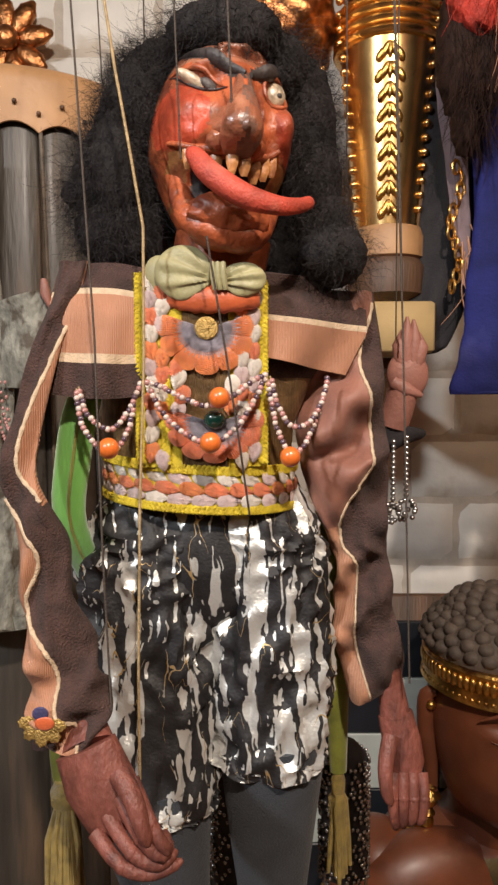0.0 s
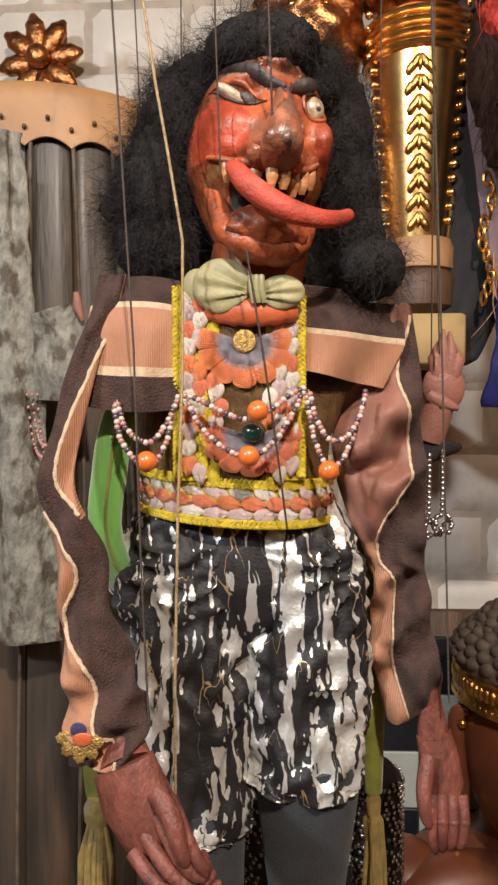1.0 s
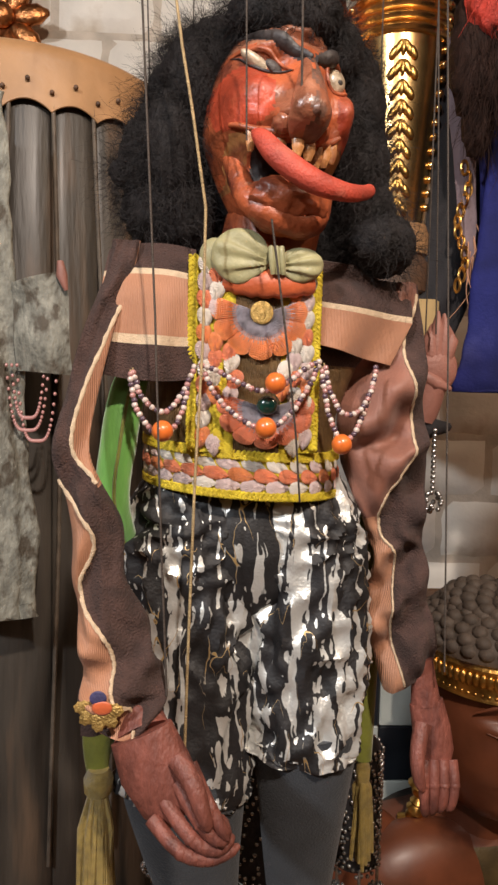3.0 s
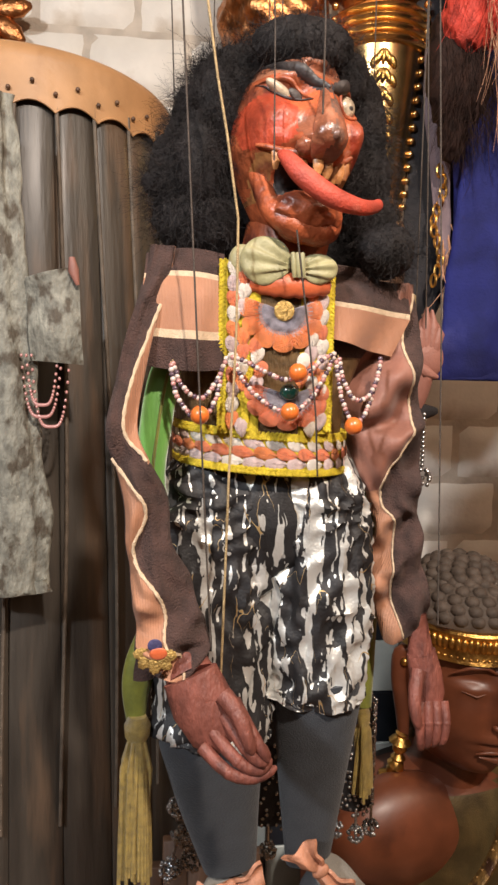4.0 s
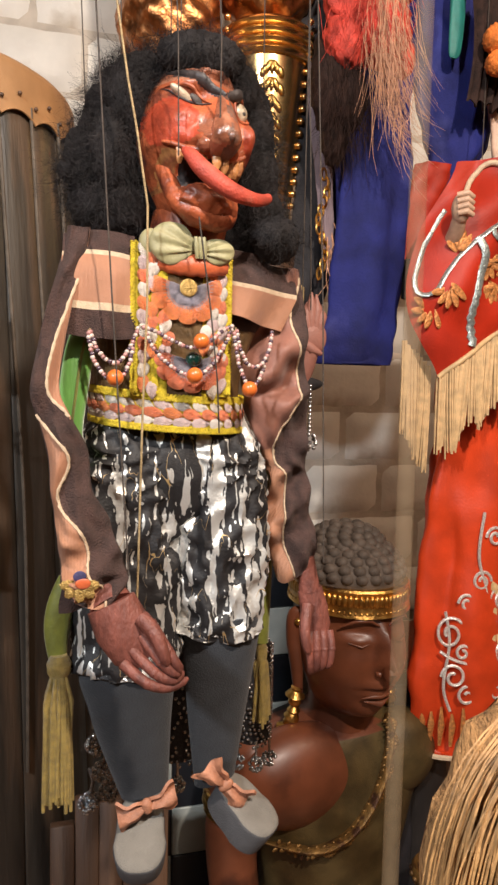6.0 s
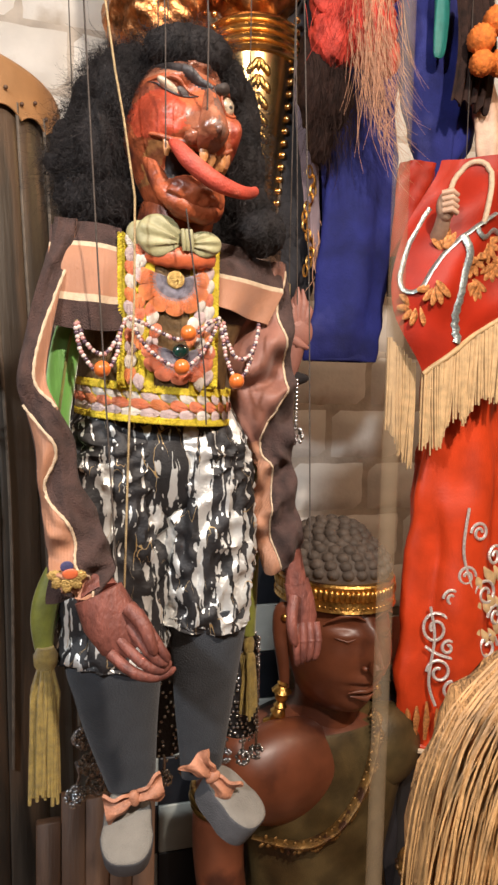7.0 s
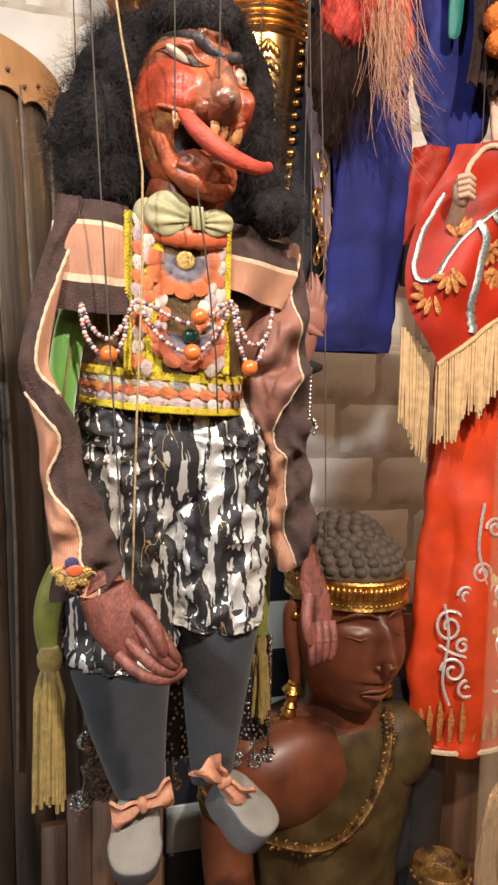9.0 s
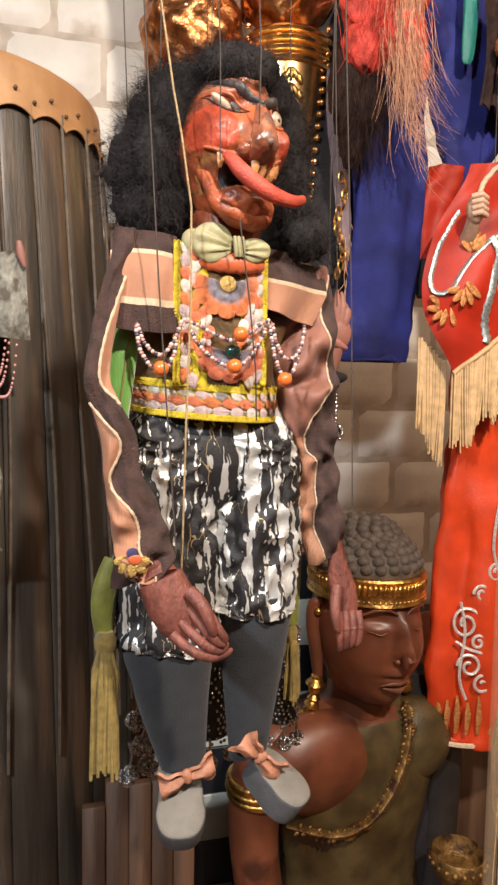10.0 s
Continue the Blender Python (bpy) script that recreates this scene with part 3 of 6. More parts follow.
    tongue = smooth_path([(-0.037, -0.046, -0.013, 0.0022), (-0.0345, -0.054, -0.0185, 0.0050), (-0.0245, -0.062, -0.0295, 0.0066), (-0.0030, -0.068, -0.0395, 0.0066), (0.0205, -0.068, -0.0415, 0.0052),
                          (0.038, -0.062, -0.0375, 0.0042), (0.0475, -0.057, -0.0330, 0.0034), (0.0505, -0.055, -0.0310, 0.0008)], 40)
    s.tube([H(*p[:3]) for p in tongue], [p[3] for p in tongue], 18, TO, 0.75)
    s.ball(H(-0.006, -0.0400, -0.0440), (0.030, 0.0165, 0.0125), 48, 30, SK, turn, lump)
    jaw = smooth_path([(-0.040, -0.014, -0.016, 0.006), (-0.035, -0.028, -0.036, 0.0070), (-0.030, -0.036, -0.047, 0.0075), (-0.012, -0.042, -0.054, 0.0090), (0.014, -0.038, -0.051, 0.0090), (0.032, -0.018, -0.030, 0.007)], 32)
    s.tube([H(p[0], p[1], p[2] + 0.0015 * noise.noise(Vector((p[0] * 90, 0, 1)))) for p in jaw], [p[3] * (1 + 0.10 * noise.noise(Vector((i * 0.7, 0, 2)))) for i, p in enumerate(jaw)], 18, SK)
    for x, z, w, h in ((-0.033, -0.043, 0.0060, 0.0070), (-0.010, -0.058, 0.018, 0.005), (0.012, -0.052, 0.010, 0.006)):
        s.ball(H(x, -0.040 + abs(x + 0.012) * 0.25, z), (w, 0.0055, h), 20, 14, SK if x > -0.03 else FO, turn, lambda d: 1 + 0.14 * noise.noise(d * 3))
    # neck and trunk
    s.tube([(0.000, 0.430, 1.520), (-0.006, 0.432, 1.490), (-0.012, 0.436, 1.470)], [0.030, 0.030, 0.034], 20, SK)
    s.loft([[(-0.016 + w * math.cos(a), 0.440 + d * math.sin(a), z) for a in [2 * math.pi * k / 28 for k in range(28)]]
            for z, w, d in ((1.300, 0.046, 0.026), (1.36, 0.050, 0.030), (1.40, 0.052, 0.030), (1.45, 0.062, 0.030), (1.480, 0.054, 0.026))], FE)
    # hair: wool masses with loose curls
    masses = [((-0.034, 0.442, 1.612), (0.042, 0.034, 0.036)), ((-0.006, 0.455, 1.606), (0.068, 0.046, 0.052)), ((-0.040, 0.448, 1.588), (0.050, 0.036, 0.056)), ((-0.062, 0.446, 1.556), (0.042, 0.034, 0.050)), ((-0.064, 0.440, 1.526), (0.036, 0.030, 0.032)),
              ((0.046, 0.452, 1.590), (0.030, 0.036, 0.056)), ((0.056, 0.446, 1.556), (0.022, 0.028, 0.040)), ((0.062, 0.438, 1.526), (0.019, 0.022, 0.024)), ((0.068, 0.426, 1.506), (0.024, 0.020, 0.022)),
              ((-0.088, 0.436, 1.548), (0.018, 0.014, 0.012)), ((0.002, 0.404, 1.630), (0.038, 0.020, 0.020)), ((-0.050, 0.430, 1.598), (0.024, 0.026, 0.036)), ((-0.064, 0.424, 1.560), (0.020, 0.022, 0.040)),
              ((0.030, 0.470, 1.53), (0.05, 0.03, 0.05)), ((-0.02, 0.475, 1.54), (0.06, 0.03, 0.06)), ((0.036, 0.424, 1.618), (0.018, 0.020, 0.022))]
    lumps = lambda d: 1.0 + 0.10 * noise.noise(d * 5.0) + 0.05 * noise.noise(d * 14.0)
    for mc, mr in masses:
        s.ball(mc, [q * 0.88 for q in mr], 40, 26, HA, None, lumps)
    verts, faces = [], []
    for mc, mr in masses:
        count = int(4200 * (mr[0] * mr[2]) / (0.058 * 0.050))
        for _ in range(max(160, count)):
            d = Vector((rnd.gauss(0, 1), rnd.gauss(0, 1) - 0.45, rnd.gauss(0, 1))).normalized()
            p = Vector(mc) + Vector((d.x * mr[0], d.y * mr[1], d.z * mr[2])) * rnd.uniform(0.86, 0.97)
            if (p - c).length < 0.050 and p.y < 0.41 and p.z < 1.62:
                continue
            t1 = d.cross(Vector((rnd.gauss(0, 1), rnd.gauss(0, 1), rnd.gauss(0, 1)))).normalized()
            t2 = d.cross(t1)
            n, rad, ph, rise = 7, rnd.uniform(0.002, 0.0055), rnd.uniform(0, 6.28), rnd.uniform(0.004, 0.013)
            if rnd.random() < 0.14:
                rise *= 1.9
            base, w = len(verts), rnd.uniform(0.00009, 0.00020)
            for i in range(n):
                f = i / (n - 1)
                q = p + d * (rise * f) + t1 * (rad * math.sin(ph + 4.2 * f)) + t2 * (rad * math.cos(ph + 4.2 * f)) + Vector((0, 0, -0.004 * f * f))
                side = (t1 * math.cos(ph) + t2 * math.sin(ph)) * (w * (1 - 0.6 * f))
                verts += [q - side, q + side]
                if i:
                    k = base + 2 * i
                    faces.append((k - 2, k - 1, k + 1, k))
    for mc, mr in masses:  # loose airy wool beyond the curls
        for _ in range(int(90000 * mr[0] * mr[2]) + 40):
            d = Vector((rnd.gauss(0, 1), rnd.gauss(0, 1) - 0.3, rnd.gauss(0, 1))).normalized()
            p = Vector(mc) + Vector((d.x * mr[0], d.y * mr[1], d.z * mr[2])) * 0.95
            if (p - c).length < 0.056 and p.y < 0.42 and p.z < 1.622:
                continue
            run = (d * 0.7 + Vector((rnd.gauss(0, 0.6), rnd.gauss(0, 0.6), rnd.gauss(0, 0.6) - 0.25))).normalized()
            sd = run.cross(Vector((rnd.gauss(0, 1), rnd.gauss(0, 1), rnd.gauss(0, 1)))).normalized()
            l, w, base = rnd.uniform(0.010, 0.026), rnd.uniform(0.00005, 0.00010), len(verts)
            bend = Vector((rnd.gauss(0, 0.006), rnd.gauss(0, 0.006), rnd.gauss(0, 0.006)))
            for i in range(6):
                f = i / 5
                q = p + run * (l * f) + bend * (f * f) + sd * (0.0016 * math.sin(7 * f))
                verts += [q - sd * w, q + sd * w]
                if i:
                    k = base + 2 * i
                    faces.append((k - 2, k - 1, k + 1, k))
    s.add(verts, faces, HA)
    # hands
    def hand(wrist, palm, fingers, thumb, r):
        s.tube(wrist, [r * 0.70, r * 0.75, r * 0.9], 14, HN, 0.7)
        s.tube(palm, [r, r * 1.12, r * 1.05, r * 0.7], 16, HN, 0.55)
        for f in fingers:
            q = smooth_path(f, 9)
            s.tube(q, [0.0040 - 0.0012 * (i / 9) for i in range(9)] + [0.0014], 9, HN)
            for k in (3, 6):
                s.ball(q[k], 0.0047 - 0.0003 * k, 10, 8, HN)
        s.tube(smooth_path(thumb, 8), [0.0056, 0.0056, 0.0053, 0.0050, 0.0047, 0.0044, 0.0040, 0.0032, 0.0014], 9, HN)
    hand([(-0.074, 0.350, 1.252), (-0.071, 0.343, 1.246), (-0.067, 0.335, 1.238)], [(-0.067, 0.332, 1.240), (-0.060, 0.329, 1.224), (-0.051, 0.327, 1.210), (-0.044, 0.325, 1.203)],
         [[(-0.060 + 0.006 * i, 0.320 + 0.001 * i, 1.203 + 0.0085 * i), (-0.045 + 0.0045 * i, 0.311 + 0.001 * i, 1.192 + 0.0066 * i), (-0.030 + 0.002 * i, 0.313, 1.187 + 0.0042 * i), (-0.017 - 0.003 * i, 0.320 + 0.001 * i, 1.189 + 0.0044 * i)] for i in range(4)],
         [(-0.048, 0.322, 1.232), (-0.040, 0.314, 1.224), (-0.035, 0.310, 1.212), (-0.032, 0.310, 1.203)], 0.0165)
    hand([(0.108, 0.441, 1.236), (0.110, 0.440, 1.222), (0.112, 0.439, 1.206)], [(0.112, 0.439, 1.208), (0.116, 0.437, 1.190), (0.119, 0.435, 1.175), (0.120, 0.433, 1.166)],
         [[(0.110 + 0.006 * i, 0.430, 1.172), (0.108 + 0.0068 * i, 0.424, 1.158), (0.109 + 0.0058 * i, 0.424, 1.144), (0.112 + 0.004 * i, 0.430, 1.134 + 0.002 * i)] for i in range(4)],
         [(0.108, 0.432, 1.196), (0.103, 0.424, 1.180), (0.103, 0.420, 1.166), (0.106, 0.420, 1.156)], 0.0115)
    # felt legs and block shoes
    for keys in ([(-0.050, 0.420, 1.170, 0.039), (-0.048, 0.420, 1.150, 0.038), (-0.042, 0.430, 1.099, 0.030), (-0.032, 0.440, 1.040, 0.020)],
                 [(0.030, 0.424, 1.195, 0.034), (0.030, 0.426, 1.176, 0.033), (0.030, 0.436, 1.117, 0.027), (0.031, 0.450, 1.036, 0.018)]):
        pts = smooth_path(keys, 14)
        s.loft([[(x + w * math.cos(a) * (1 + 0.04 * math.sin(3 * a)), y + 0.58 * w * math.sin(a), z + 0.004 * math.cos(a)) for a in [2 * math.pi * k / 28 for k in range(28)]] for x, y, z, w in pts], FE)
    for ctr, yaw, pitch in (((-0.037, 0.424, 1.014), -8, 34), ((0.050, 0.432, 1.018), 42, 32)):
        rot = Matrix.Rotation(radians(yaw), 3, "Z") @ Matrix.Rotation(radians(pitch), 3, "X")

        def sole(k, z, grow):
            a = 2 * math.pi * k / 32
            ca, sa = math.cos(a), math.sin(a)
            e = lambda v: math.copysign(abs(v) ** 0.72, v)
            return Vector(ctr) + rot @ Vector(((0.0200 + grow) * e(ca) * (1 + 0.10 * (sa < 0)), (0.031 + grow) * e(sa) - 0.004, z))
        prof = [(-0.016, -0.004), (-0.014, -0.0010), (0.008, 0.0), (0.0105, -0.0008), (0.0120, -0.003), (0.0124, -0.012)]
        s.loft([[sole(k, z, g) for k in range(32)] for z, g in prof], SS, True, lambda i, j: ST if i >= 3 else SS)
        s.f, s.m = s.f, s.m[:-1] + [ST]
    return solid("marionette", s, [FACE, CHEEK, FOREHEAD, NOSEGREY, BROW, OCHRE, MOUTH, TONGUE, EYEWHITE, HAIR, HANDSKIN, FELT, SHOETOP, SHOESIDE, BROW],
                 "carved hanging marionette with red face, long tongue and black wool hair", "marionette")


build_marionette()


# ---- its clothes ----
def sleeve_point(pts, n, flat, folds, seed, i, a):
    x, y, z, w = pts[i]
    v = i / n
    r = 1 + folds * (0.4 * math.sin(3 * a + v * 9 + seed) + 0.9 * noise.noise(Vector((math.cos(a) * 1.3, math.sin(a) * 1.3, v * 12 + seed))))
    fold = w * 0.26 * math.sin(v * 34 + seed + 2.6 * math.cos(a)) + w * 0.30 * noise.noise(Vector((math.cos(a) * 2, v * 16, seed)))
    return (x + w * r * math.cos(a), y + w * flat * r * math.sin(a) + fold, z + 0.003 * math.sin(2 * a + seed) * v)


def loft_sleeve(keys, flat, paint, folds, seed, n=130, m=120):
    pts = smooth_path(keys, n)
    rings = [[sleeve_point(pts, n, flat, folds, seed, i, 2 * math.pi * k / m) for k in range(m)] for i in range(n + 1)]
    return Shape().loft(rings, 0, True, lambda i, k: paint(i / n, math.cos(2 * math.pi * (k + 0.5) / m), math.sin(2 * math.pi * (k + 0.5) / m)))


def sleeve_piping(keys, flat, folds, seed, border, v0, v1, r, n=130):
    """A cord sewn along the line border(v), the sideways place from -1 to 1 on the front of a sleeve."""
    pts, out = smooth_path(keys, n), []
    for i in range(int(v0 * n), int(v1 * n) + 1):
        p = sleeve_point(pts, n, flat, folds, seed, i, -math.acos(max(-0.995, min(0.995, border(i / n)))))
        out.append((p[0], p[1] - 0.0004, p[2]))
    return Shape().tube(out, [r * (1 + 0.25 * math.sin(2.3 * k)) for k in range(len(out))], 7, 0, 0.7)


def build_jacket():
    j = thing("puppet_jacket", "brown and peach striped puppet jacket with embroidered bib", "jacket", at=(-0.016, 0.44, 1.35))
    body = Shape()
    body.loft([[(cx + w * math.cos(a), 0.438 + d * math.sin(a) * (1 + 0.03 * math.sin(9 * a)), z) for a in [2 * math.pi * k / 48 for k in range(48)]]
               for z, w, d, cx in ((1.355, 0.060, 0.036, -0.018), (1.375, 0.061, 0.038, -0.019), (1.40, 0.062, 0.040, -0.018), (1.43, 0.068, 0.032, -0.012), (1.455, 0.078, 0.024, -0.004), (1.480, 0.080, 0.022, -0.004),
                                  (1.493, 0.066, 0.026, -0.004), (1.497, 0.034, 0.020, -0.004))], 0, True, lambda i, k: 1 if i >= 3 else 0)
    part("body", body, [BROCADE, BROWN], j, "bronze brocade bodice")

    def stripes(v, cuts):
        for lim, mi in cuts:
            if v < lim:
                return mi
        return cuts[-1][1]

    def cape_l(u, v):
        z = lerp(1.494, 1.421, v) + 0.004 * math.sin(u * 3) * (1 - v)
        out = 0.018 * math.sin(min(1, v * 2.2) * math.pi / 2)
        x = lerp(-0.098 - 0.004 * v, -0.0470, u)
        return (x, lerp(0.408, 0.404, u) - out * (1 - 0.55 * u) - 0.012 * math.sin(u * math.pi) * v + 0.0022 * math.sin(u * 14 + 3 * v) * v, z - 0.004 * math.sin(u * 2.6) * v)

    def cape_r(u, v):
        z = lerp(1.486, 1.432 + 0.010 * (1 - u), v)
        out = 0.014 * math.sin(min(1, v * 2.2) * math.pi / 2)
        x = lerp(0.024, 0.090 - 0.014 * max(0, v - 0.5) * 2, u)
        return (x, lerp(0.412, 0.446, u) - out + 0.0032 * math.sin(u * 9 + 2 * v) * v, z)
    part("cape_panel", Shape().sheet(cape_l, 30, 44, 0.0016, 0, lambda u, v: stripes(v, [(0.20, 0), (0.245, 2), (0.66, 1), (0.73, 2), (1.1, 0)])), [BROWN, PEACH, CREAM], j)
    part("cape_panel", Shape().sheet(cape_r, 30, 44, 0.0016, 0, lambda u, v: stripes(v, [(0.42, 0), (0.50, 2), (1.1, 1)])), [BROWN, PEACH, CREAM], j)

    def along(vals):
        """A smooth sideways border down a sleeve, through even steps."""
        dense = [q[0] for q in smooth_path([(v,) for v in vals], 120)]
        return lambda v: max(-0.99, min(0.99, dense[min(120, int(v * 120))]))

    keys_l = [(-0.0877, 0.404, 1.4985, 0.0080), (-0.0914, 0.395, 1.4744, 0.0085), (-0.0968, 0.388, 1.4544, 0.0080), (-0.1053, 0.376, 1.4160, 0.0085), (-0.1095, 0.365, 1.3826, 0.0095), (-0.1037, 0.361, 1.3619, 0.0115),
              (-0.0950, 0.358, 1.3386, 0.0134), (-0.0925, 0.354, 1.3098, 0.0142), (-0.0862, 0.351, 1.2902, 0.0180), (-0.0829, 0.348, 1.2763, 0.0198), (-0.0797, 0.346, 1.2625, 0.0212), (-0.0770, 0.344, 1.2517, 0.0214), (-0.0790, 0.342, 1.2400, 0.0160)]
    upper_l = along([1, 1, 0.9, 0.30, 0.15, 0.9, 1, 1, 1, 1, 1, 1, 1])
    lower_l = along([-1, -1, -1, -1, -1, -0.95, 0.02, -0.62, -0.05, 0.06, -0.10, 0.28, 0.50])
    outer_l = along([-1, -1, -1, -1, -1, -1, -1, -1, -1, -0.98, -0.94, -0.84, -0.70])

    def paint_l(v, c, q):
        if q > 0.35:
            return 0
        if v < 0.42:
            return 1 if c > upper_l(v) else 0
        return 1 if outer_l(v) < c < lower_l(v) else 0
    sl = part("sleeve", loft_sleeve(keys_l, 0.75, paint_l, 0.12, 1.3), [BROWN, PEACH], j, "crumpled brown sleeve with a peach band")
    for fn, v0, v1 in ((lower_l, 0.42, 0.99), (upper_l, 0.16, 0.42)):
        part("piping", sleeve_piping(keys_l, 0.75, 0.12, 1.3, fn, v0, v1, 0.0011), [CREAM], sl)
    part("cuff_back", Shape().sheet(lambda u, v: (lerp(-0.0985, -0.076, u) + 0.002 * math.sin(v * 5), 0.350 + 0.003 * math.sin(u * 6 + v * 3), lerp(1.272, 1.229 + 0.004 * u, v)), 14, 14, 0.0014), [BROWN], sl)

    keys_r = [(0.0860, 0.443, 1.4860, 0.0100), (0.0815, 0.442, 1.4472, 0.0212), (0.0768, 0.442, 1.4183, 0.0285), (0.0762, 0.442, 1.3892, 0.0292), (0.0765, 0.443, 1.3710, 0.0285), (0.0815, 0.443, 1.3454, 0.0236),
              (0.0870, 0.443, 1.3234, 0.0189), (0.0901, 0.443, 1.3087, 0.0178), (0.0921, 0.443, 1.2865, 0.0192), (0.0930, 0.443, 1.2680, 0.0222), (0.0966, 0.443, 1.2457, 0.0212), (0.0997, 0.443, 1.2190, 0.0178)]
    edge_r = along([0.8, 0.22, 0.50, 0.64, 0.56, -0.23, -0.58, -0.29, -0.42, -0.48, -0.43, -0.30])

    # The band is a darker rose over the upper half, peach below.
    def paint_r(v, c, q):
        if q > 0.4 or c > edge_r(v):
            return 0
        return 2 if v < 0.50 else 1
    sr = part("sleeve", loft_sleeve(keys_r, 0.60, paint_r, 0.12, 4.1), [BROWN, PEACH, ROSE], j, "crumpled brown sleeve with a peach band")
    part("piping", sleeve_piping(keys_r, 0.60, 0.12, 4.1, edge_r, 0.03, 0.99, 0.0011), [CREAM], sr)
    # gold thread flower low on the cuff: five flat petals under a red and blue heart
    fp = sleeve_point(smooth_path(keys_l, 130), 130, 0.75, 0.12, 1.3, 117, -math.acos(-0.42))
    fl = Shape()
    for k in range(5):
        a = radians(180 + 45 * k)
        px, pz = fp[0] - 0.001 + 0.0074 * math.cos(a), fp[2] + 0.002 + 0.0060 * math.sin(a)
        fl.ball((px, fp[1] - 0.0010 + 0.35 * abs(px - fp[0]) * (px < fp[0]), pz), (0.0036, 0.0006, 0.0050), 20, 10, 0, Matrix.Rotation(radians(90) - a, 3, "Y"), lambda d: 1 + 0.10 * math.sin(9 * math.atan2(d.x, d.z)))
    fl.ball((fp[0] + 0.001, fp[1] - 0.0018, fp[2] + 0.0035), (0.0050, 0.0009, 0.0036), 16, 8, 1)
    fl.ball((fp[0] - 0.001, fp[1] - 0.0014, fp[2] + 0.0082), (0.0042, 0.0008, 0.0038), 16, 8, 2)
    part("cuff_flower", fl, [GOLDTHREAD, RUST, NAVY_T], sl, "gold thread flower on the cuff")
    # bib
    fx = lambda u: lerp(-0.0500, 0.0265, u)

    def front(x):  # front of the bodice
        return 0.3925 + 0.0060 * ((x + 0.012) / 0.040) ** 2 + 0.06 * (x + 0.012)
    bib = part("bib", Shape().sheet(lambda u, v: (fx(u), front(fx(u)) + 0.002, lerp(1.487, 1.377, v)), 20, 18, 0.0025, 0, lambda u, v: 0 if 0.33 < u < 0.66 else 1), [BROCADE, YELLOW], j, "embroidered bib with yellow braid edges")
    def flat_braid(path, n, half, r):
        """Three strands plaited into a flat band. path(f) gives the middle line and its sideways direction."""
        b = Shape()
        for k in range(3):
            pts = []
            for i in range(n + 1):
                p, side = path(i / n)
                ph = i * 0.85 + k * 2.094
                pts.append(Vector(p) + Vector(side) * (half * math.sin(ph)) + Vector((0, -0.0005 * math.sin(2 * ph), 0)))
            b.tube(pts, r, 6, 0, 0.7)
        return b
    for x0, z0, half in ((-0.0478, 1.490, 0.0022), (0.0242, 1.486, 0.0022), (-0.0325, 1.432, 0.0018), (0.0125, 1.432, 0.0018)):
        part("braid", flat_braid(lambda f: ((x0, front(x0) - 0.0008, lerp(z0, 1.379, f)), (1, 0, 0)), int((z0 - 1.379) / 0.00115), half, 0.00125), [YELLOW], bib)
    # padded petals, shared meshes
    pet, ring_n = Shape(), 30
    verts, faces = [(0, -0.0020, 0.001)], []
    for i in range(1, 5):
        f = i / 4
        for k in range(ring_n):
            a = 2 * math.pi * k / ring_n
            thread = 0.00022 * (1 if k % 2 else -1) * (f < 0.99)
            verts.append((0.0066 * f * math.sin(a) * math.sin(a / 2) ** 0.7, -0.0020 * math.sqrt(max(0, 1 - f * f)) - thread, 0.001 - 0.0078 * f * math.cos(a)))
    for k in range(ring_n):
        n = (k + 1) % ring_n
        faces.append((0, 1 + n, 1 + k))
        for i in range(3):
            a = 1 + i * ring_n
            faces.append((a + k, a + n, a + ring_n + n, a + ring_n + k))
    pet.add(verts, faces)
    petal = {n: pet.mesh("petal", m) for n, m in (("o", ORANGE_T), ("c", CORAL_T), ("w", WHITE_T), ("l", LILAC_T), ("g", GREY_T), ("y", YELLOW))}

    def stitch(kind, x, z, a, sx=1.0, sz=1.0, owner=bib, y=None):
        ob = part("petal", petal[kind], None, owner)
        ob.matrix_basis = Matrix.Translation((x, (front(x) if y is None else y) - 0.0012, z)) @ Matrix.Rotation(radians(a), 4, "Y") @ Matrix.Diagonal((sx, 1.0, sz, 1))
    for row in range(11):
        z = 1.4830 - 0.0098 * row
        for x, kd in ((-0.0410, "wlcwolwclwo"[row]), (0.0185, "owlwcwlowcl"[row])):
            stitch(kd, x + rnd.uniform(-0.0005, 0.0005), z, rnd.uniform(-14, 14), 0.84, 0.86)
        if row not in (3, 8, 9):
            for x, kd in ((-0.0345, "cwlwocwowcl"[row]), (0.0115, "wolowlcwlow"[row])):
                stitch(kd, x, z - 0.0048, rnd.uniform(-14, 14), 0.84, 0.86)
    for x, z, kd in ((-0.0255, 1.4275, "w"), (-0.0235, 1.4175, "c"), (0.0055, 1.4235, "w"), (0.0045, 1.4130, "o"), (-0.0265, 1.4085, "l"), (-0.0265, 1.4330, "c")):
        stitch(kd, x, z, rnd.uniform(-25, 25), 0.85, 0.9)

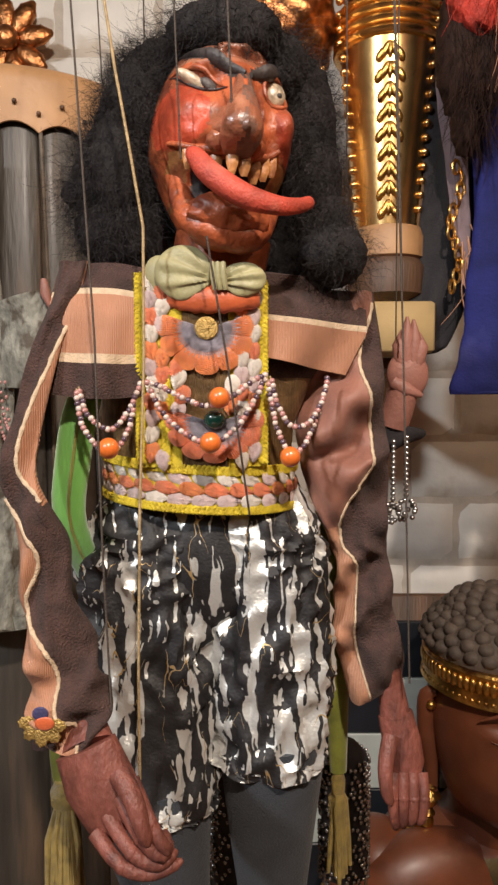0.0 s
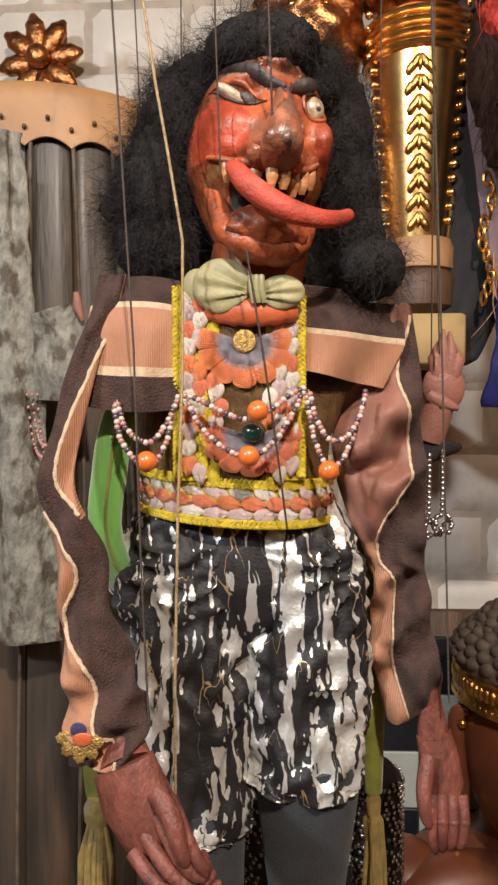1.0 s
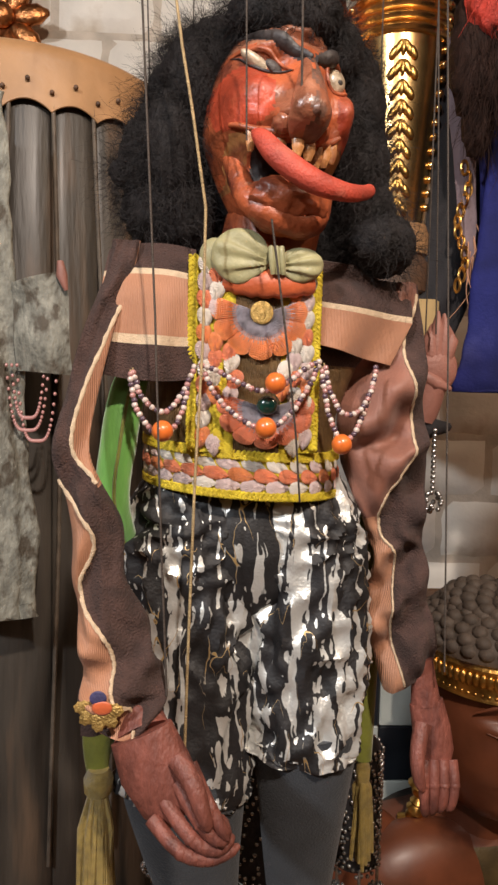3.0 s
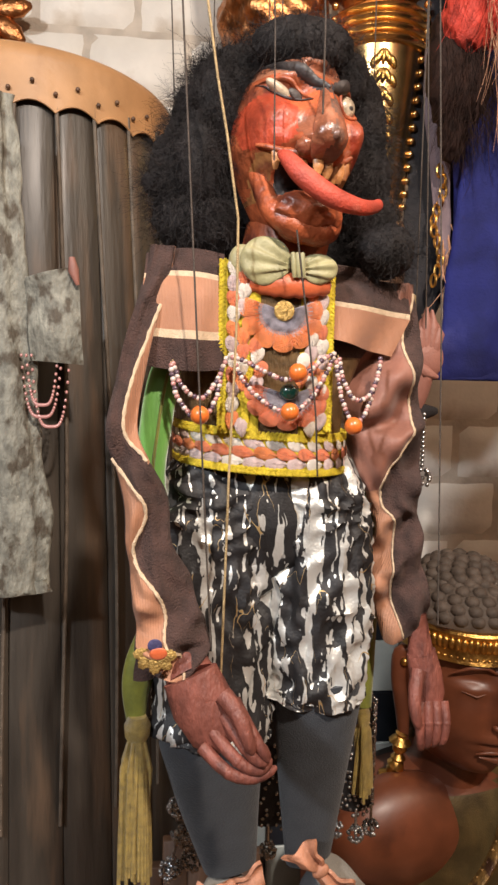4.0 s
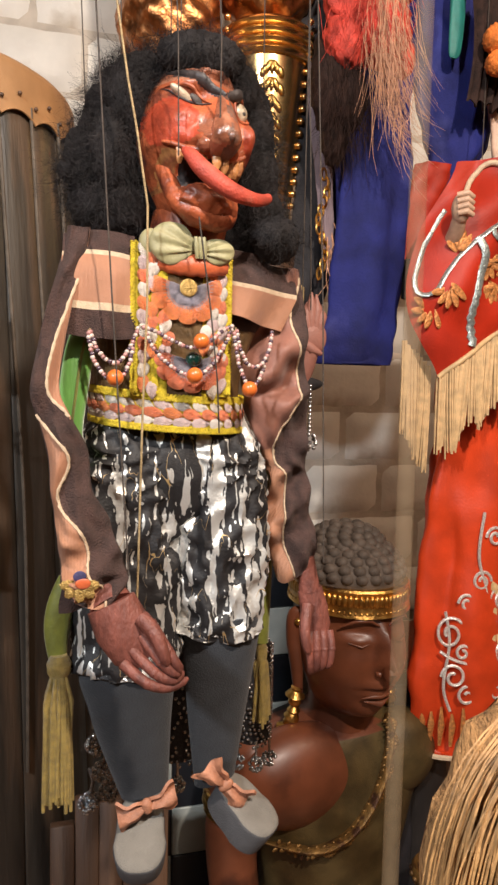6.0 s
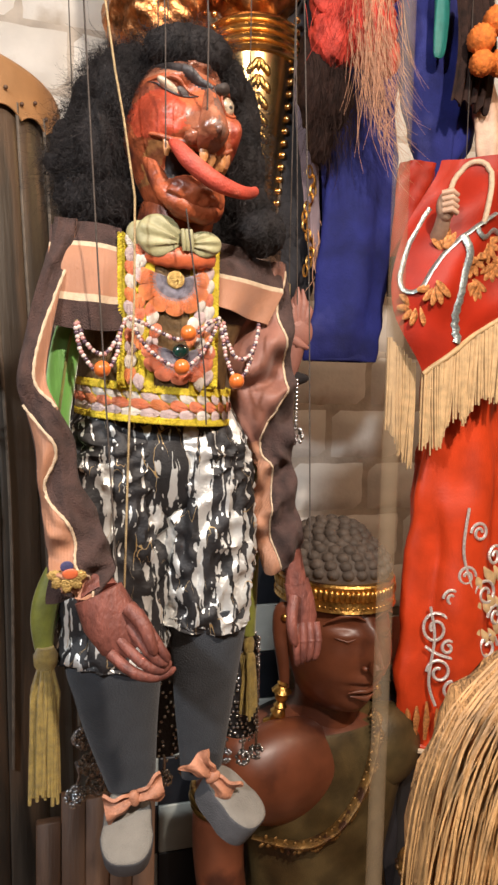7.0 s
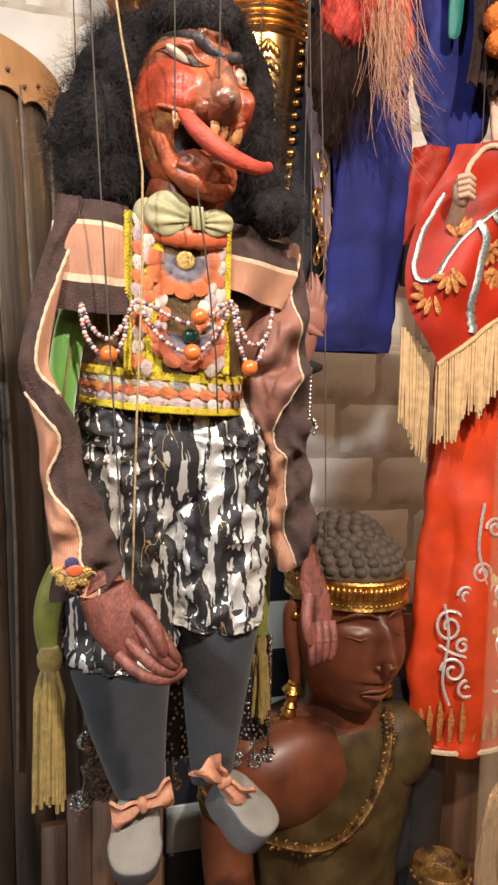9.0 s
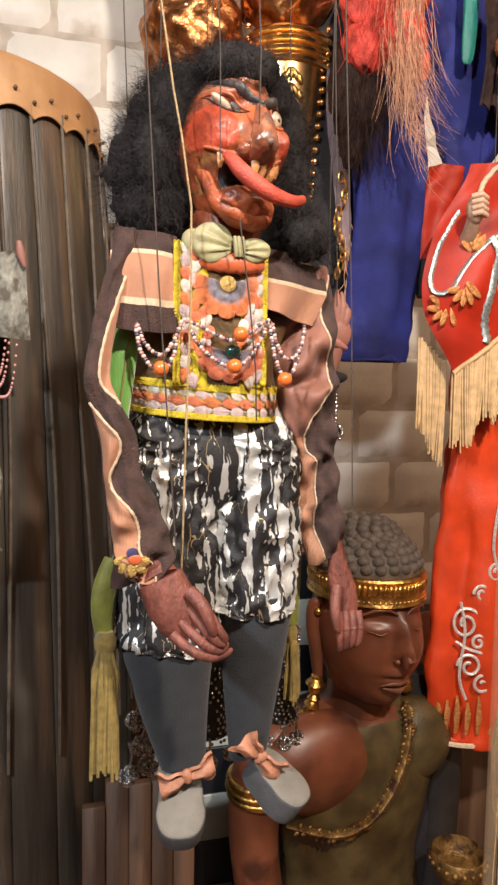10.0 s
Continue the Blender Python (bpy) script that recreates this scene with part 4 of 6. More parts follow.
    def fan(cx, cz, rx, rz, lobes):
        """Half-round flower of satin stitch: orange lobes round a grey-blue fan."""
        f, n, rows = Shape(), lobes * 22, 12
        verts, faces, ms = [], [], []
        for i in range(rows + 1):
            q = i / rows
            for k in range(n + 1):
                a = radians(lerp(158, 382, k / n))
                lobe = abs(math.sin(math.pi * lobes * k / n)) ** 0.45
                r = q * lerp(1.0, 0.86 + 0.14 * lobe, q * q)
                x = cx + rx * r * math.cos(a)
                lift = 0.0022 + 0.0022 * math.sin(math.pi * min(1, q * 1.02)) ** 0.6 * (0.45 + 0.55 * lobe if q > 0.5 else 1) + 0.00028 * (1 if k % 2 else -1) * (0.1 < q < 0.98) - 0.0012 * (abs(q - 0.54) < 0.05)
                verts.append((x, front(x) - lift, cz + rz * r * math.sin(a)))
        for i in range(rows):
            for k in range(n):
                a = i * (n + 1) + k
                faces.append((a, a + 1, a + n + 2, a + n + 1))
                jag = 0.50 + 0.07 * math.sin(k * 2.1) + 0.05 * (k % 2)
                ms.append(1 if i / rows < jag else 0)
        return f.add(verts, faces, ms)
    part("stitched_flower", fan(-0.0085, 1.4570, 0.0292, 0.0262, 7), [ORANGE_T, GREY_T], bib, "orange satin-stitch flower with a grey-blue heart")
    part("stitched_flower", fan(-0.0042, 1.4030, 0.0292, 0.0236, 7), [CORAL_T, GREY_T], bib, "coral satin-stitch flower with a grey-blue heart")
    boss = Shape()
    boss.lathe([(0.0066, 0.0), (0.0066, 0.0016), (0.0048, 0.0026), (0.0030, 0.0020), (0.0012, 0.0030)], 20)
    mesh = boss.mesh("gold_boss", GOLDTHREAD)
    ob = part("gold_boss", mesh, None, bib)
    ob.matrix_basis = Matrix.Translation((-0.0085, front(-0.0085) - 0.0032, 1.4575)) @ Matrix.Rotation(radians(90), 4, "X")
    part("glass_cabochon", Shape().ball((-0.0040, front(0) - 0.0058, 1.4050), (0.0062, 0.0042, 0.0056), 18, 12), [EMERALD], bib, "dark green glass stone")
    # belt
    def ring(a, z, grow=0.0):
        return (-0.0168 + (0.0590 + grow) * math.cos(a), 0.438 + (0.0405 + grow) * math.sin(a), z + 0.0035 * math.sin(a) - 0.004 * math.cos(a))
    belt = part("belt", Shape().loft([[ring(2 * math.pi * k / 64, z, g) for k in range(64)] for z, g in ((1.3535, 0.0), (1.3535, 0.0025), (1.3815, 0.0030), (1.3815, 0.0))]), [YELLOW], j, "scale-embroidered belt with yellow edges")
    for z, half in ((1.3790, 0.0024), (1.3552, 0.0018)):
        part("braid", flat_braid(lambda f: (ring(2 * math.pi * f, z, 0.0038), (0, 0, 1)), 330, half, 0.00125), [YELLOW], belt)
    for row, z in enumerate((1.3732, 1.3670, 1.3606)):
        for k in range(13):
            a = radians(180 + (k + 0.5 * (row % 2)) * 180 / 13)
            x, y, zz = ring(a, z, (0.0026, 0.0034, 0.0028)[row])
            ob = part("petal", petal[("wwlw", "ccoc", "lwll")[row][k % 4]], None, belt)
            ob.matrix_basis = Matrix.Translation((x, y - 0.0002, zz)) @ Matrix.Rotation(a + math.pi / 2, 4, "Z") @ Matrix.Rotation(radians(-78 + (10, 0, -10)[row]), 4, "Y") @ Matrix.Diagonal((0.80, 0.60, 1.04, 1))
    # bow tie and rust collar
    bow = part("bow_tie", Shape().ball((-0.036, 0.394, 1.489), (0.009, 0.005, 0.011), 20, 12, 0), [SAGE], j, "pleated sage satin bow tie")
    for cx, cz, sx, sz, t in ((-0.0205, 1.4885, 0.0176, 0.0158, 12), (0.0120, 1.4845, 0.0140, 0.0100, -6)):
        q = 1 if cx > 0 else -1

        def pleat(d):
            rim = math.sqrt(d.x ** 2 + d.z ** 2)
            return 1.0 + (0.13 * math.sin(15 * math.atan2(d.z, d.x * q + 1.15)) * (1 - rim ** 4) if d.y < 0 else 0) + 0.02 * noise.noise(d * 3) - 0.10 * max(0, -d.x * q) ** 2
        part("bow_lobe", Shape().ball((cx, 0.3885, cz), (sx, 0.0048, sz), 90, 44, 0, Matrix.Rotation(radians(t), 3, "Y"), pleat), [SAGE], bow)
    knot = Shape()
    for k in range(3):
        knot.tube([(-0.0045 + 0.0030 * k, 0.3835, 1.4935), (-0.0040 + 0.0028 * k, 0.3815, 1.4865), (-0.0030 + 0.0030 * k, 0.3840, 1.4785)], [0.0016, 0.0020, 0.0014], 8, 0)
    part("bow_knot", knot, [SAGE], bow)
    col = Shape()
    q = smooth_path([(-0.030, 0.394, 1.4770, 0.0070), (-0.014, 0.3905, 1.4745, 0.0082), (0.004, 0.3905, 1.4745, 0.0082), (0.021, 0.394, 1.4765, 0.0070)], 18)
    col.tube([p[:3] for p in q], [p[3] * (1 + 0.08 * math.sin(2.4 * i)) for i, p in enumerate(q)], 14, 0, 0.6)
    part("collar", col, [RUST], j, "padded rust-red collar")
    return j


build_jacket()


def build_trousers():
    t = thing("puppet_trousers", "puffed black trousers streaked with silver foil", "trousers", at=(-0.014, 0.43, 1.16))
    legs = ([(-0.043, 0.436, 1.364, 0.030), (-0.048, 0.434, 1.337, 0.039), (-0.050, 0.432, 1.310, 0.042), (-0.050, 0.430, 1.265, 0.041), (-0.049, 0.428, 1.215, 0.040), (-0.050, 0.426, 1.158, 0.041), (-0.050, 0.426, 1.166, 0.037)],
            [(0.013, 0.438, 1.364, 0.031), (0.021, 0.436, 1.337, 0.036), (0.0255, 0.436, 1.310, 0.038), (0.027, 0.434, 1.265, 0.038), (0.027, 0.432, 1.222, 0.037), (0.027, 0.430, 1.182, 0.036), (0.027, 0.430, 1.190, 0.032)])
    for n, keys in enumerate(legs):
        pts, rings, m = smooth_path(keys, 90), [], 96
        for i, (x, y, z, w) in enumerate(pts):
            v, ring = i / 90, []
            for k in range(m):
                a = 2 * math.pi * k / m
                g = max(0, 1 - v * 4)
                p = Vector((math.cos(a) * 1.6, math.sin(a) * 1.6, v * 6.5 + n * 5))
                crease = noise.noise(p) * 0.08 + (0.35 - abs(noise.noise(p * 1.5 + Vector((0, 0, v * 3 + math.cos(a)))))) * 0.36 + (0.3 - abs(noise.noise(p * 3.4 + Vector((v * 5, 0, math.cos(a) * 2))))) * 0.18
                r = 1 + g * 0.06 * math.sin(17 * a + 3 * noise.noise(p)) + crease * min(1, v * 5)
                ring.append((x + w * r * math.cos(a), y + w * 0.72 * r * math.sin(a), z + 0.004 * math.sin(2 * a + n)))
            rings.append(ring)
        part("trouser_leg", Shape().loft(rings), [LAME[n]], t)
    part("seat", Shape().ball((-0.016, 0.434, 1.315), (0.044, 0.031, 0.052), 40, 26, 0, None, lambda d: 1 + 0.05 * noise.noise(d * 5)), [LAME[0]], t)


build_trousers()


def bead_strings():
    seed = Shape().ball((0, 0, 0), (0.0019, 0.0019, 0.0016), 8, 6)
    meshes = [seed.mesh("bead", m) for m in (SEED_W, SEED_P, SEED_D)]
    big = Shape().ball((0, 0, 0), 0.0060, 18, 12).mesh("round_bead", ORANGEBEAD)
    runs = [([(-0.080, 0.379, 1.424), (-0.074, 0.376, 1.408), (-0.062, 0.378, 1.400), (-0.052, 0.381, 1.411), (-0.045, 0.383, 1.427)], None),
            ([(-0.081, 0.378, 1.423), (-0.078, 0.376, 1.404), (-0.070, 0.376, 1.391), (-0.062, 0.377, 1.386), (-0.053, 0.379, 1.398), (-0.049, 0.382, 1.416)], (-0.0625, 0.374, 1.3895)),
            ([(-0.044, 0.383, 1.427), (-0.034, 0.380, 1.424), (-0.022, 0.379, 1.418), (-0.008, 0.379, 1.413), (0.006, 0.380, 1.418), (0.018, 0.385, 1.427), (0.026, 0.389, 1.431)], (-0.0005, 0.376, 1.4175)),
            ([(-0.041, 0.383, 1.424), (-0.032, 0.380, 1.408), (-0.018, 0.378, 1.396), (-0.004, 0.377, 1.392), (0.008, 0.380, 1.400), (0.018, 0.385, 1.414), (0.025, 0.389, 1.428)], (-0.0055, 0.374, 1.3925)),
            ([(0.028, 0.389, 1.430), (0.033, 0.389, 1.412), (0.041, 0.391, 1.401), (0.052, 0.396, 1.404), (0.060, 0.404, 1.418), (0.063, 0.410, 1.430)], None),
            ([(0.027, 0.389, 1.428), (0.030, 0.389, 1.408), (0.035, 0.389, 1.392), (0.042, 0.391, 1.384), (0.051, 0.396, 1.395), (0.058, 0.404, 1.412)], (0.0395, 0.387, 1.3835))]
    for keys, drop in runs:
        t = thing("bead_string", "drooping string of white and mauve seed beads on the jacket", "bead string", "bead strings on the jacket", at=keys[0])
        dense = smooth_path(keys, 300)
        run, last = 0.0, dense[0]
        thread = Shape().tube(dense[::10], 0.0005, 5)
        part("thread", thread, [CREAMCORD], t)
        k = 0
        for p in dense:
            run += (Vector(p) - Vector(last)).length
            last = p
            if run > 0.0027:
                run, k = 0.0, k + 1
                ob = part("bead", meshes[(0, 1, 0, 2, 0, 1, 2)[k % 7]], None, t)
                ob.matrix_basis = Matrix.Translation((p[0] + rnd.uniform(-4e-4, 4e-4), p[1], p[2])) @ Euler((rnd.random() * 3, rnd.random() * 3, 0)).to_matrix().to_4x4()
        if drop:
            ob = part("round_bead", big, None, t, "large glossy orange bead")
            ob.matrix_basis = Matrix.Translation(drop)


bead_strings()


def ankle_bows():
    for c, yaw, s in (((-0.033, 0.419, 1.043), -10, 1.0), ((0.034, 0.425, 1.048), 55, -1)):
        b = Shape()
        rot = Matrix.Rotation(radians(yaw), 3, "Y")
        for q in (-1, 1):
            def lobe(u, v, q=q):
                w = 0.0045 + 0.0085 * u
                p = Vector((q * (0.002 + 0.022 * u), -0.004 - 0.004 * math.sin(u * 3.1) + 0.003 * math.cos(v * 9), (v - 0.5) * 2 * w * (1 + 0.15 * math.sin(u * 9 + q)) + 0.004 * u * q))
                return Vector(c) + rot @ p
            b.sheet(lobe, 14, 12, 0.0026)
        b.ball((c[0], c[1] - 0.006, c[2]), (0.005, 0.004, 0.007), 12, 8, 0, rot)
        solid("ankle_bow", b, [BOWPEACH], "twisted peach crepe bow tied above the shoe", "bow", "bows on the shoes")


ankle_bows()


def tassel(t, top, length, r, n):
    head = Shape().tube([top, (top[0], top[1], top[2] - 0.006), (top[0], top[1], top[2] - 0.014), (top[0], top[1], top[2] - 0.018)], [r * 0.5, r * 0.75, r * 0.7, r * 0.5], 16)
    part("tassel_head", head, [TASSEL], t)
    for k in range(n):
        a, q = rnd.uniform(0, 6.28), r * math.sqrt(rnd.random())
        x, y = top[0] + q * math.cos(a), top[1] + q * math.sin(a)
        l, sw = length * rnd.uniform(0.88, 1.0), rnd.uniform(-0.003, 0.003)
        part("tassel_thread", Shape().tube([(top[0] + q * 0.5 * math.cos(a), top[1] + q * 0.5 * math.sin(a), top[2] - 0.016), (x, y, top[2] - 0.3 * l), (x + sw, y, top[2] - 0.7 * l), (x + sw * 1.5, y, top[2] - l)], [0.0016, 0.0019, 0.0018, 0.0014], 6), [TASSEL], t)


def build_sashes():
    t = thing("green_sash", "green velvet sash with an old gold tassel", "sash", "sashes of the marionette", at=(-0.10, 0.43, 1.05))
    body = Shape()
    q = smooth_path([(-0.080, 0.420, 1.432, 0.008), (-0.086, 0.408, 1.412, 0.0105), (-0.091, 0.404, 1.380, 0.0108), (-0.094, 0.408, 1.340, 0.010), (-0.082, 0.440, 1.28, 0.009), (-0.086, 0.438, 1.23, 0.009), (-0.102, 0.428, 1.195, 0.010), (-0.104, 0.420, 1.172, 0.006)], 30)
    body.tube([p[:3] for p in q], [p[3] for p in q], 14, 0, 0.7)
    seam = [(p[0] + 0.002, p[1] - p[3] * 0.7, p[2]) for p in q]
    part("sash_tube", body, [GREENVELVET], t)
    part("seam", Shape().tube(seam, 0.0011, 6), [OLIVE], t)
    part("sash_end", Shape().tube([p[:3] for p in smooth_path([(-0.094, 0.426, 1.232), (-0.101, 0.421, 1.212), (-0.104, 0.418, 1.192), (-0.103, 0.414, 1.170)], 14)], [0.0085 + 0.0030 * math.sin(math.pi * k / 14) - 0.0025 * k / 14 for k in range(15)], 18, 0, 0.6), [OLIVE], t, "olive velvet end of the sash")
    tassel(t, (-0.102, 0.412, 1.176), 0.122, 0.0125, 46)
    t2 = thing("green_sash", "gold tassel of a sash hanging behind the leg", "sash", "sashes of the marionette", at=(0.07, 0.47, 1.07))
    part("sash_tube", Shape().tube([(0.068, 0.462, 1.34), (0.076, 0.468, 1.24), (0.078, 0.470, 1.15)], [0.009, 0.010, 0.006], 12, 0, 0.7), [OLIVE], t2)
    tassel(t2, (0.078, 0.470, 1.150), 0.080, 0.007, 16)


build_sashes()


# ---- strings of the marionette ----
def string(points, r, m, label):
    solid("puppet_string", Shape().tube(points, r, 6), [m], label, "string", "marionette strings")


DARKSTR, PALESTR = "thin dark puppet string running to the ceiling", "pale straw-coloured cord hanging over the costume"
string([(-0.055, 0.338, 1.256), (-0.060, 0.345, 1.34), (-0.066, 0.360, 1.45), (-0.078, 0.362, 1.66), (-0.11, 0.37, TOP)], 0.0006, CORD, DARKSTR)
string([(0.117, 0.420, 1.236), (0.112, 0.425, 1.45), (0.106, 0.440, 1.70), (0.09, 0.46, TOP)], 0.0006, CORD, DARKSTR)
string([(-0.080, 0.462, 1.565), (-0.085, 0.460, 1.69), (-0.11, 0.46, TOP)], 0.0005, CORD, DARKSTR)
string([(-0.054, 0.462, 1.60), (-0.054, 0.460, 1.69), (-0.05, 0.46, TOP)], 0.0005, CORD, DARKSTR)
string([(-0.014, 0.455, 1.63), (-0.014, 0.460, 1.70), (-0.01, 0.46, TOP)], 0.0005, CORD, DARKSTR)
string([(0.008, 0.362, 1.565), (0.006, 0.352, 1.62), (0.004, 0.36, 1.70), (0.0, 0.40, TOP)], 0.0006, CORD, DARKSTR)
string([(-0.020, 0.368, 1.545), (-0.022, 0.362, 1.62), (-0.024, 0.372, 1.70), (-0.03, 0.40, TOP)], 0.0005, CORD, DARKSTR)
string([(-0.006, 0.362, 1.503), (0.004, 0.366, 1.440), (0.011, 0.372, 1.390), (0.016, 0.386, 1.350)], 0.0006, CORD, "thin dark string from the chin to the belt")
string([(-0.047, 0.372, 1.200), (-0.046, 0.366, 1.26), (-0.044, 0.366, 1.357), (-0.041, 0.368, 1.44), (-0.041, 0.370, 1.51), (-0.049, 0.368, 1.56), (-0.055, 0.370, 1.593), (-0.068, 0.372, 1.68), (-0.10, 0.38, TOP)], 0.0008, CREAMCORD, PALESTR)
string([(0.128, 0.50, 1.46), (0.124, 0.50, 1.60), (0.120, 0.50, 1.70), (0.11, 0.5, TOP)], 0.0006, CORD, DARKSTR)


# ---- the drum ----
def build_drum():
    cx, cy = -0.295, 0.955
    d = thing("standing_drum", "tall dark wooden drum with a laced tan hide", "drum", at=(cx, cy, 0.0))
    prof = [(0.275, 0.0), (0.272, 0.25), (0.262, 0.60), (0.250, 0.95), (0.236, 1.25), (0.222, 1.48), (0.208, 1.66), (0.200, 1.745)]

    def rad(z):
        for (r0, z0), (r1, z1) in zip(prof, prof[1:]):
            if z <= z1:
                return lerp(r0, r1, (z - z0) / (z1 - z0))
        return prof[-1][0]
    core = Shape().lathe([(r - 0.012, z) for r, z in prof], 48, (cx, cy, 0.001))
    part("shell", core, [TILEBLACK], d, "dark hollow shell")
    n = 26
    for k in range(n):
        a0, a1 = 2 * math.pi * (k + 0.006) / n, 2 * math.pi * (k + 0.994) / n
        rings = []
        for i in range(13):
            z = 0.004 + 1.735 * i / 12
            r = rad(z) + 0.003 * noise.noise(Vector((k * 3.1, z * 2, 0)))
            q = []
            for f in (0, 0.04, 0.35, 0.65, 0.96, 1.0):
                a = lerp(a0, a1, f)
                rr = r - (0.0018 if f in (0, 1.0) else 0)
                q.append((cx + rr * math.cos(a), cy + rr * math.sin(a), z))
            for f in (1.0, 0):
                a = lerp(a0, a1, f)
                q.append((cx + (r - 0.011) * math.cos(a), cy + (r - 0.011) * math.sin(a), z))
            rings.append(q)
        part("stave", Shape().loft(rings), [DRUMWOOD], d)
    # hide drawn over the rim, its hem cut in scallops
    m, rows, verts, faces = 26 * 12, 14, [], []
    for i in range(rows + 1):
        v = i / rows
        for k in range(m):
            a = 2 * math.pi * k / m
            f = (k % 12) / 12
            hem = 1.715 + 0.011 * math.sin(math.pi * f) ** 0.8
            if v < 0.55:
                t = v / 0.55 * math.pi / 2
                r, z = 0.150 + 0.055 * math.sin(t), 1.775 + 0.028 * math.cos(t)
            else:
                t = (v - 0.55) / 0.45
                r, z = lerp(0.205, 0.2095, t), lerp(1.775, hem, t)
            verts.append((cx + r * math.cos(a), cy + r * math.sin(a), z))
    for i in range(rows):
        for k in range(m):
            faces.append((i * m + k, i * m + (k + 1) % m, (i + 1) * m + (k + 1) % m, (i + 1) * m + k))
    faces.append(tuple(range(m - 1, -1, -1)))
    hide = part("drum_hide", Shape().add(verts, faces), [HIDE], d, "tan drum hide with a scalloped hem")
    edge = Shape()
    edge.tube([verts[rows * m + k % m] for k in range(m + 1)], 0.0014, 6)
    part("hem", edge, [HIDE], hide)
    for k in range(n):
        a = 2 * math.pi * k / n
        ca, sa = math.cos(a), math.sin(a)
        if sa > 0.5:
            continue
        cord = Shape().tube([(cx + (rad(z) + 0.005 + 0.002 * math.sin(z * 9 + k)) * math.cos(a + 0.03 * math.sin(z * 4 + k)), cy + (rad(z) + 0.005) * math.sin(a + 0.03 * math.sin(z * 4 + k)), z)
                             for z in [1.735 - 0.07 * i for i in range(13)]], 0.0023, 7)
        part("lacing_cord", cord, [PEG], d)
        for da in (0, 0.5):
            p = (cx + 0.2105 * math.cos(a + da * 2 * math.pi / n), cy + 0.2105 * math.sin(a + da * 2 * math.pi / n), 1.735 + 0.022 * da)
            part("nail", Shape().ball(p, 0.0028, 10, 6), [BOARD], hide)
    loop = smooth_path([(-0.098, 0.90, 1.690), (-0.080, 0.895, 1.694), (-0.068, 0.895, 1.678), (-0.062, 0.895, 1.645), (-0.070, 0.9, 1.60)], 14)
    part("rope_loop", Shape().tube(loop, 0.0035, 7), [PEG], d)


build_drum()


# ---- embossed brass columns ----
def build_column(x, y, dz, label):
    t = thing("brass_column", label, "brass ornament", "embossed brass columns", at=(x, y, 1.54 + dz))

    R = lambda z: lerp(0.040, 0.066, max(0, min(1, (z - 1.640) / 0.26)))
    cone = Shape()
    prof = [(R(z), z) for z in (1.640, 1.70, 1.76, 1.82, 1.862)]
    cone.lathe(prof, 48, (x, y, 0))
    part("sheath", cone, [BRASS], t, "polished tapering brass sheath")
    for i in range(4):
        z = 1.868 + 0.0135 * i
        part("ring", Shape().lathe([(0.062, z - 0.006), (0.069, z - 0.004), (0.0715, z), (0.069, z + 0.004), (0.062, z + 0.006)], 48, (x, y, 0)), [BRASS], t)
    # bulging embossed head
    def emb(dv):
        a = math.atan2(dv.y, dv.x)
        return 1 + 0.07 * math.sin(7 * a) * math.sin(9 * dv.z) + 0.05 * noise.noise(dv * 6)
    part("embossed_head", Shape().ball((x, y, 2.00), (0.078, 0.078, 0.085), 64, 40, 0, None, emb), [BRASSDARK], t, "dark embossed bronze head with scrolls")
    part("stem", Shape().lathe([(0.05, 2.05), (0.045, 2.2), (0.06, 2.3), (0.05, TOP - 0.002 - dz)], 32, (x, y, 0)), [BRASSDARK], t)
    rim = Shape()
    for k in range(16):
        a = radians(200 + k * 9.3)
        rim.ball((x + 0.050 * math.cos(a), y + 0.074 * math.sin(a), 1.985 + 0.040 * math.cos((k - 7.5) * 0.38)), 0.006, 10, 8)
    part("scroll", rim, [BRASS], t)
    # leaf relief down the middle
    leaf = Shape()
    ac = radians(262)
    for i in range(9):
        z = 1.845 - i * 0.023
        r = R(z) + 0.001
        for sg in (-1, 1):
            for off, ln in ((0.09, 0.011), (0.20, 0.009)):
                a = ac + sg * off * (1.0 + 0.15 * math.sin(i * 2))
                p = Vector((x + r * math.cos(a), y + r * math.sin(a), z - 0.006 * (off > 0.1)))
                rot = Matrix.Rotation(a + math.pi / 2, 3, "Z") @ Matrix.Rotation(radians(-sg * 28), 3, "Y")
                leaf.ball(p, (0.0048, 0.0035, ln), 10, 8, 0, rot)
        leaf.ball((x + r * math.cos(ac), y + r * math.sin(ac), z), (0.0035, 0.004, 0.010), 10, 8)
    part("leaf_relief", leaf, [GOLD], t, "copper-gold leaf relief")
    bead = Shape().ball((0, 0, 0), 0.0052, 12, 8).mesh("bead", BRASS)
    for sg in (-1, 1):
        for i in range(16):
            z = 1.925 - i * 0.0175
            r = R(min(z, 1.862)) + (0.006 if z > 1.862 else 0.002)
            a = radians(262 + sg * (62 if sg > 0 else 66))
            part("bead", bead, None, t).matrix_basis = Matrix.Translation((x + r * math.cos(a), y + r * math.sin(a), z))
    part("collar", Shape().lathe([(0.038, 1.642), (0.046, 1.640), (0.050, 1.628), (0.050, 1.602), (0.044, 1.598)], 36, (x, y, 0)), [HIDE], t, "turned pale wooden collar")
    part("foot", Shape().lathe([(0.046, 1.600), (0.052, 1.590), (0.050, 1.555), (0.030, 1.545)], 36, (x, y, 0)), [BOARD], t, "dark wooden foot")
    if dz:
        for o in t.children:
            o.location.z += dz


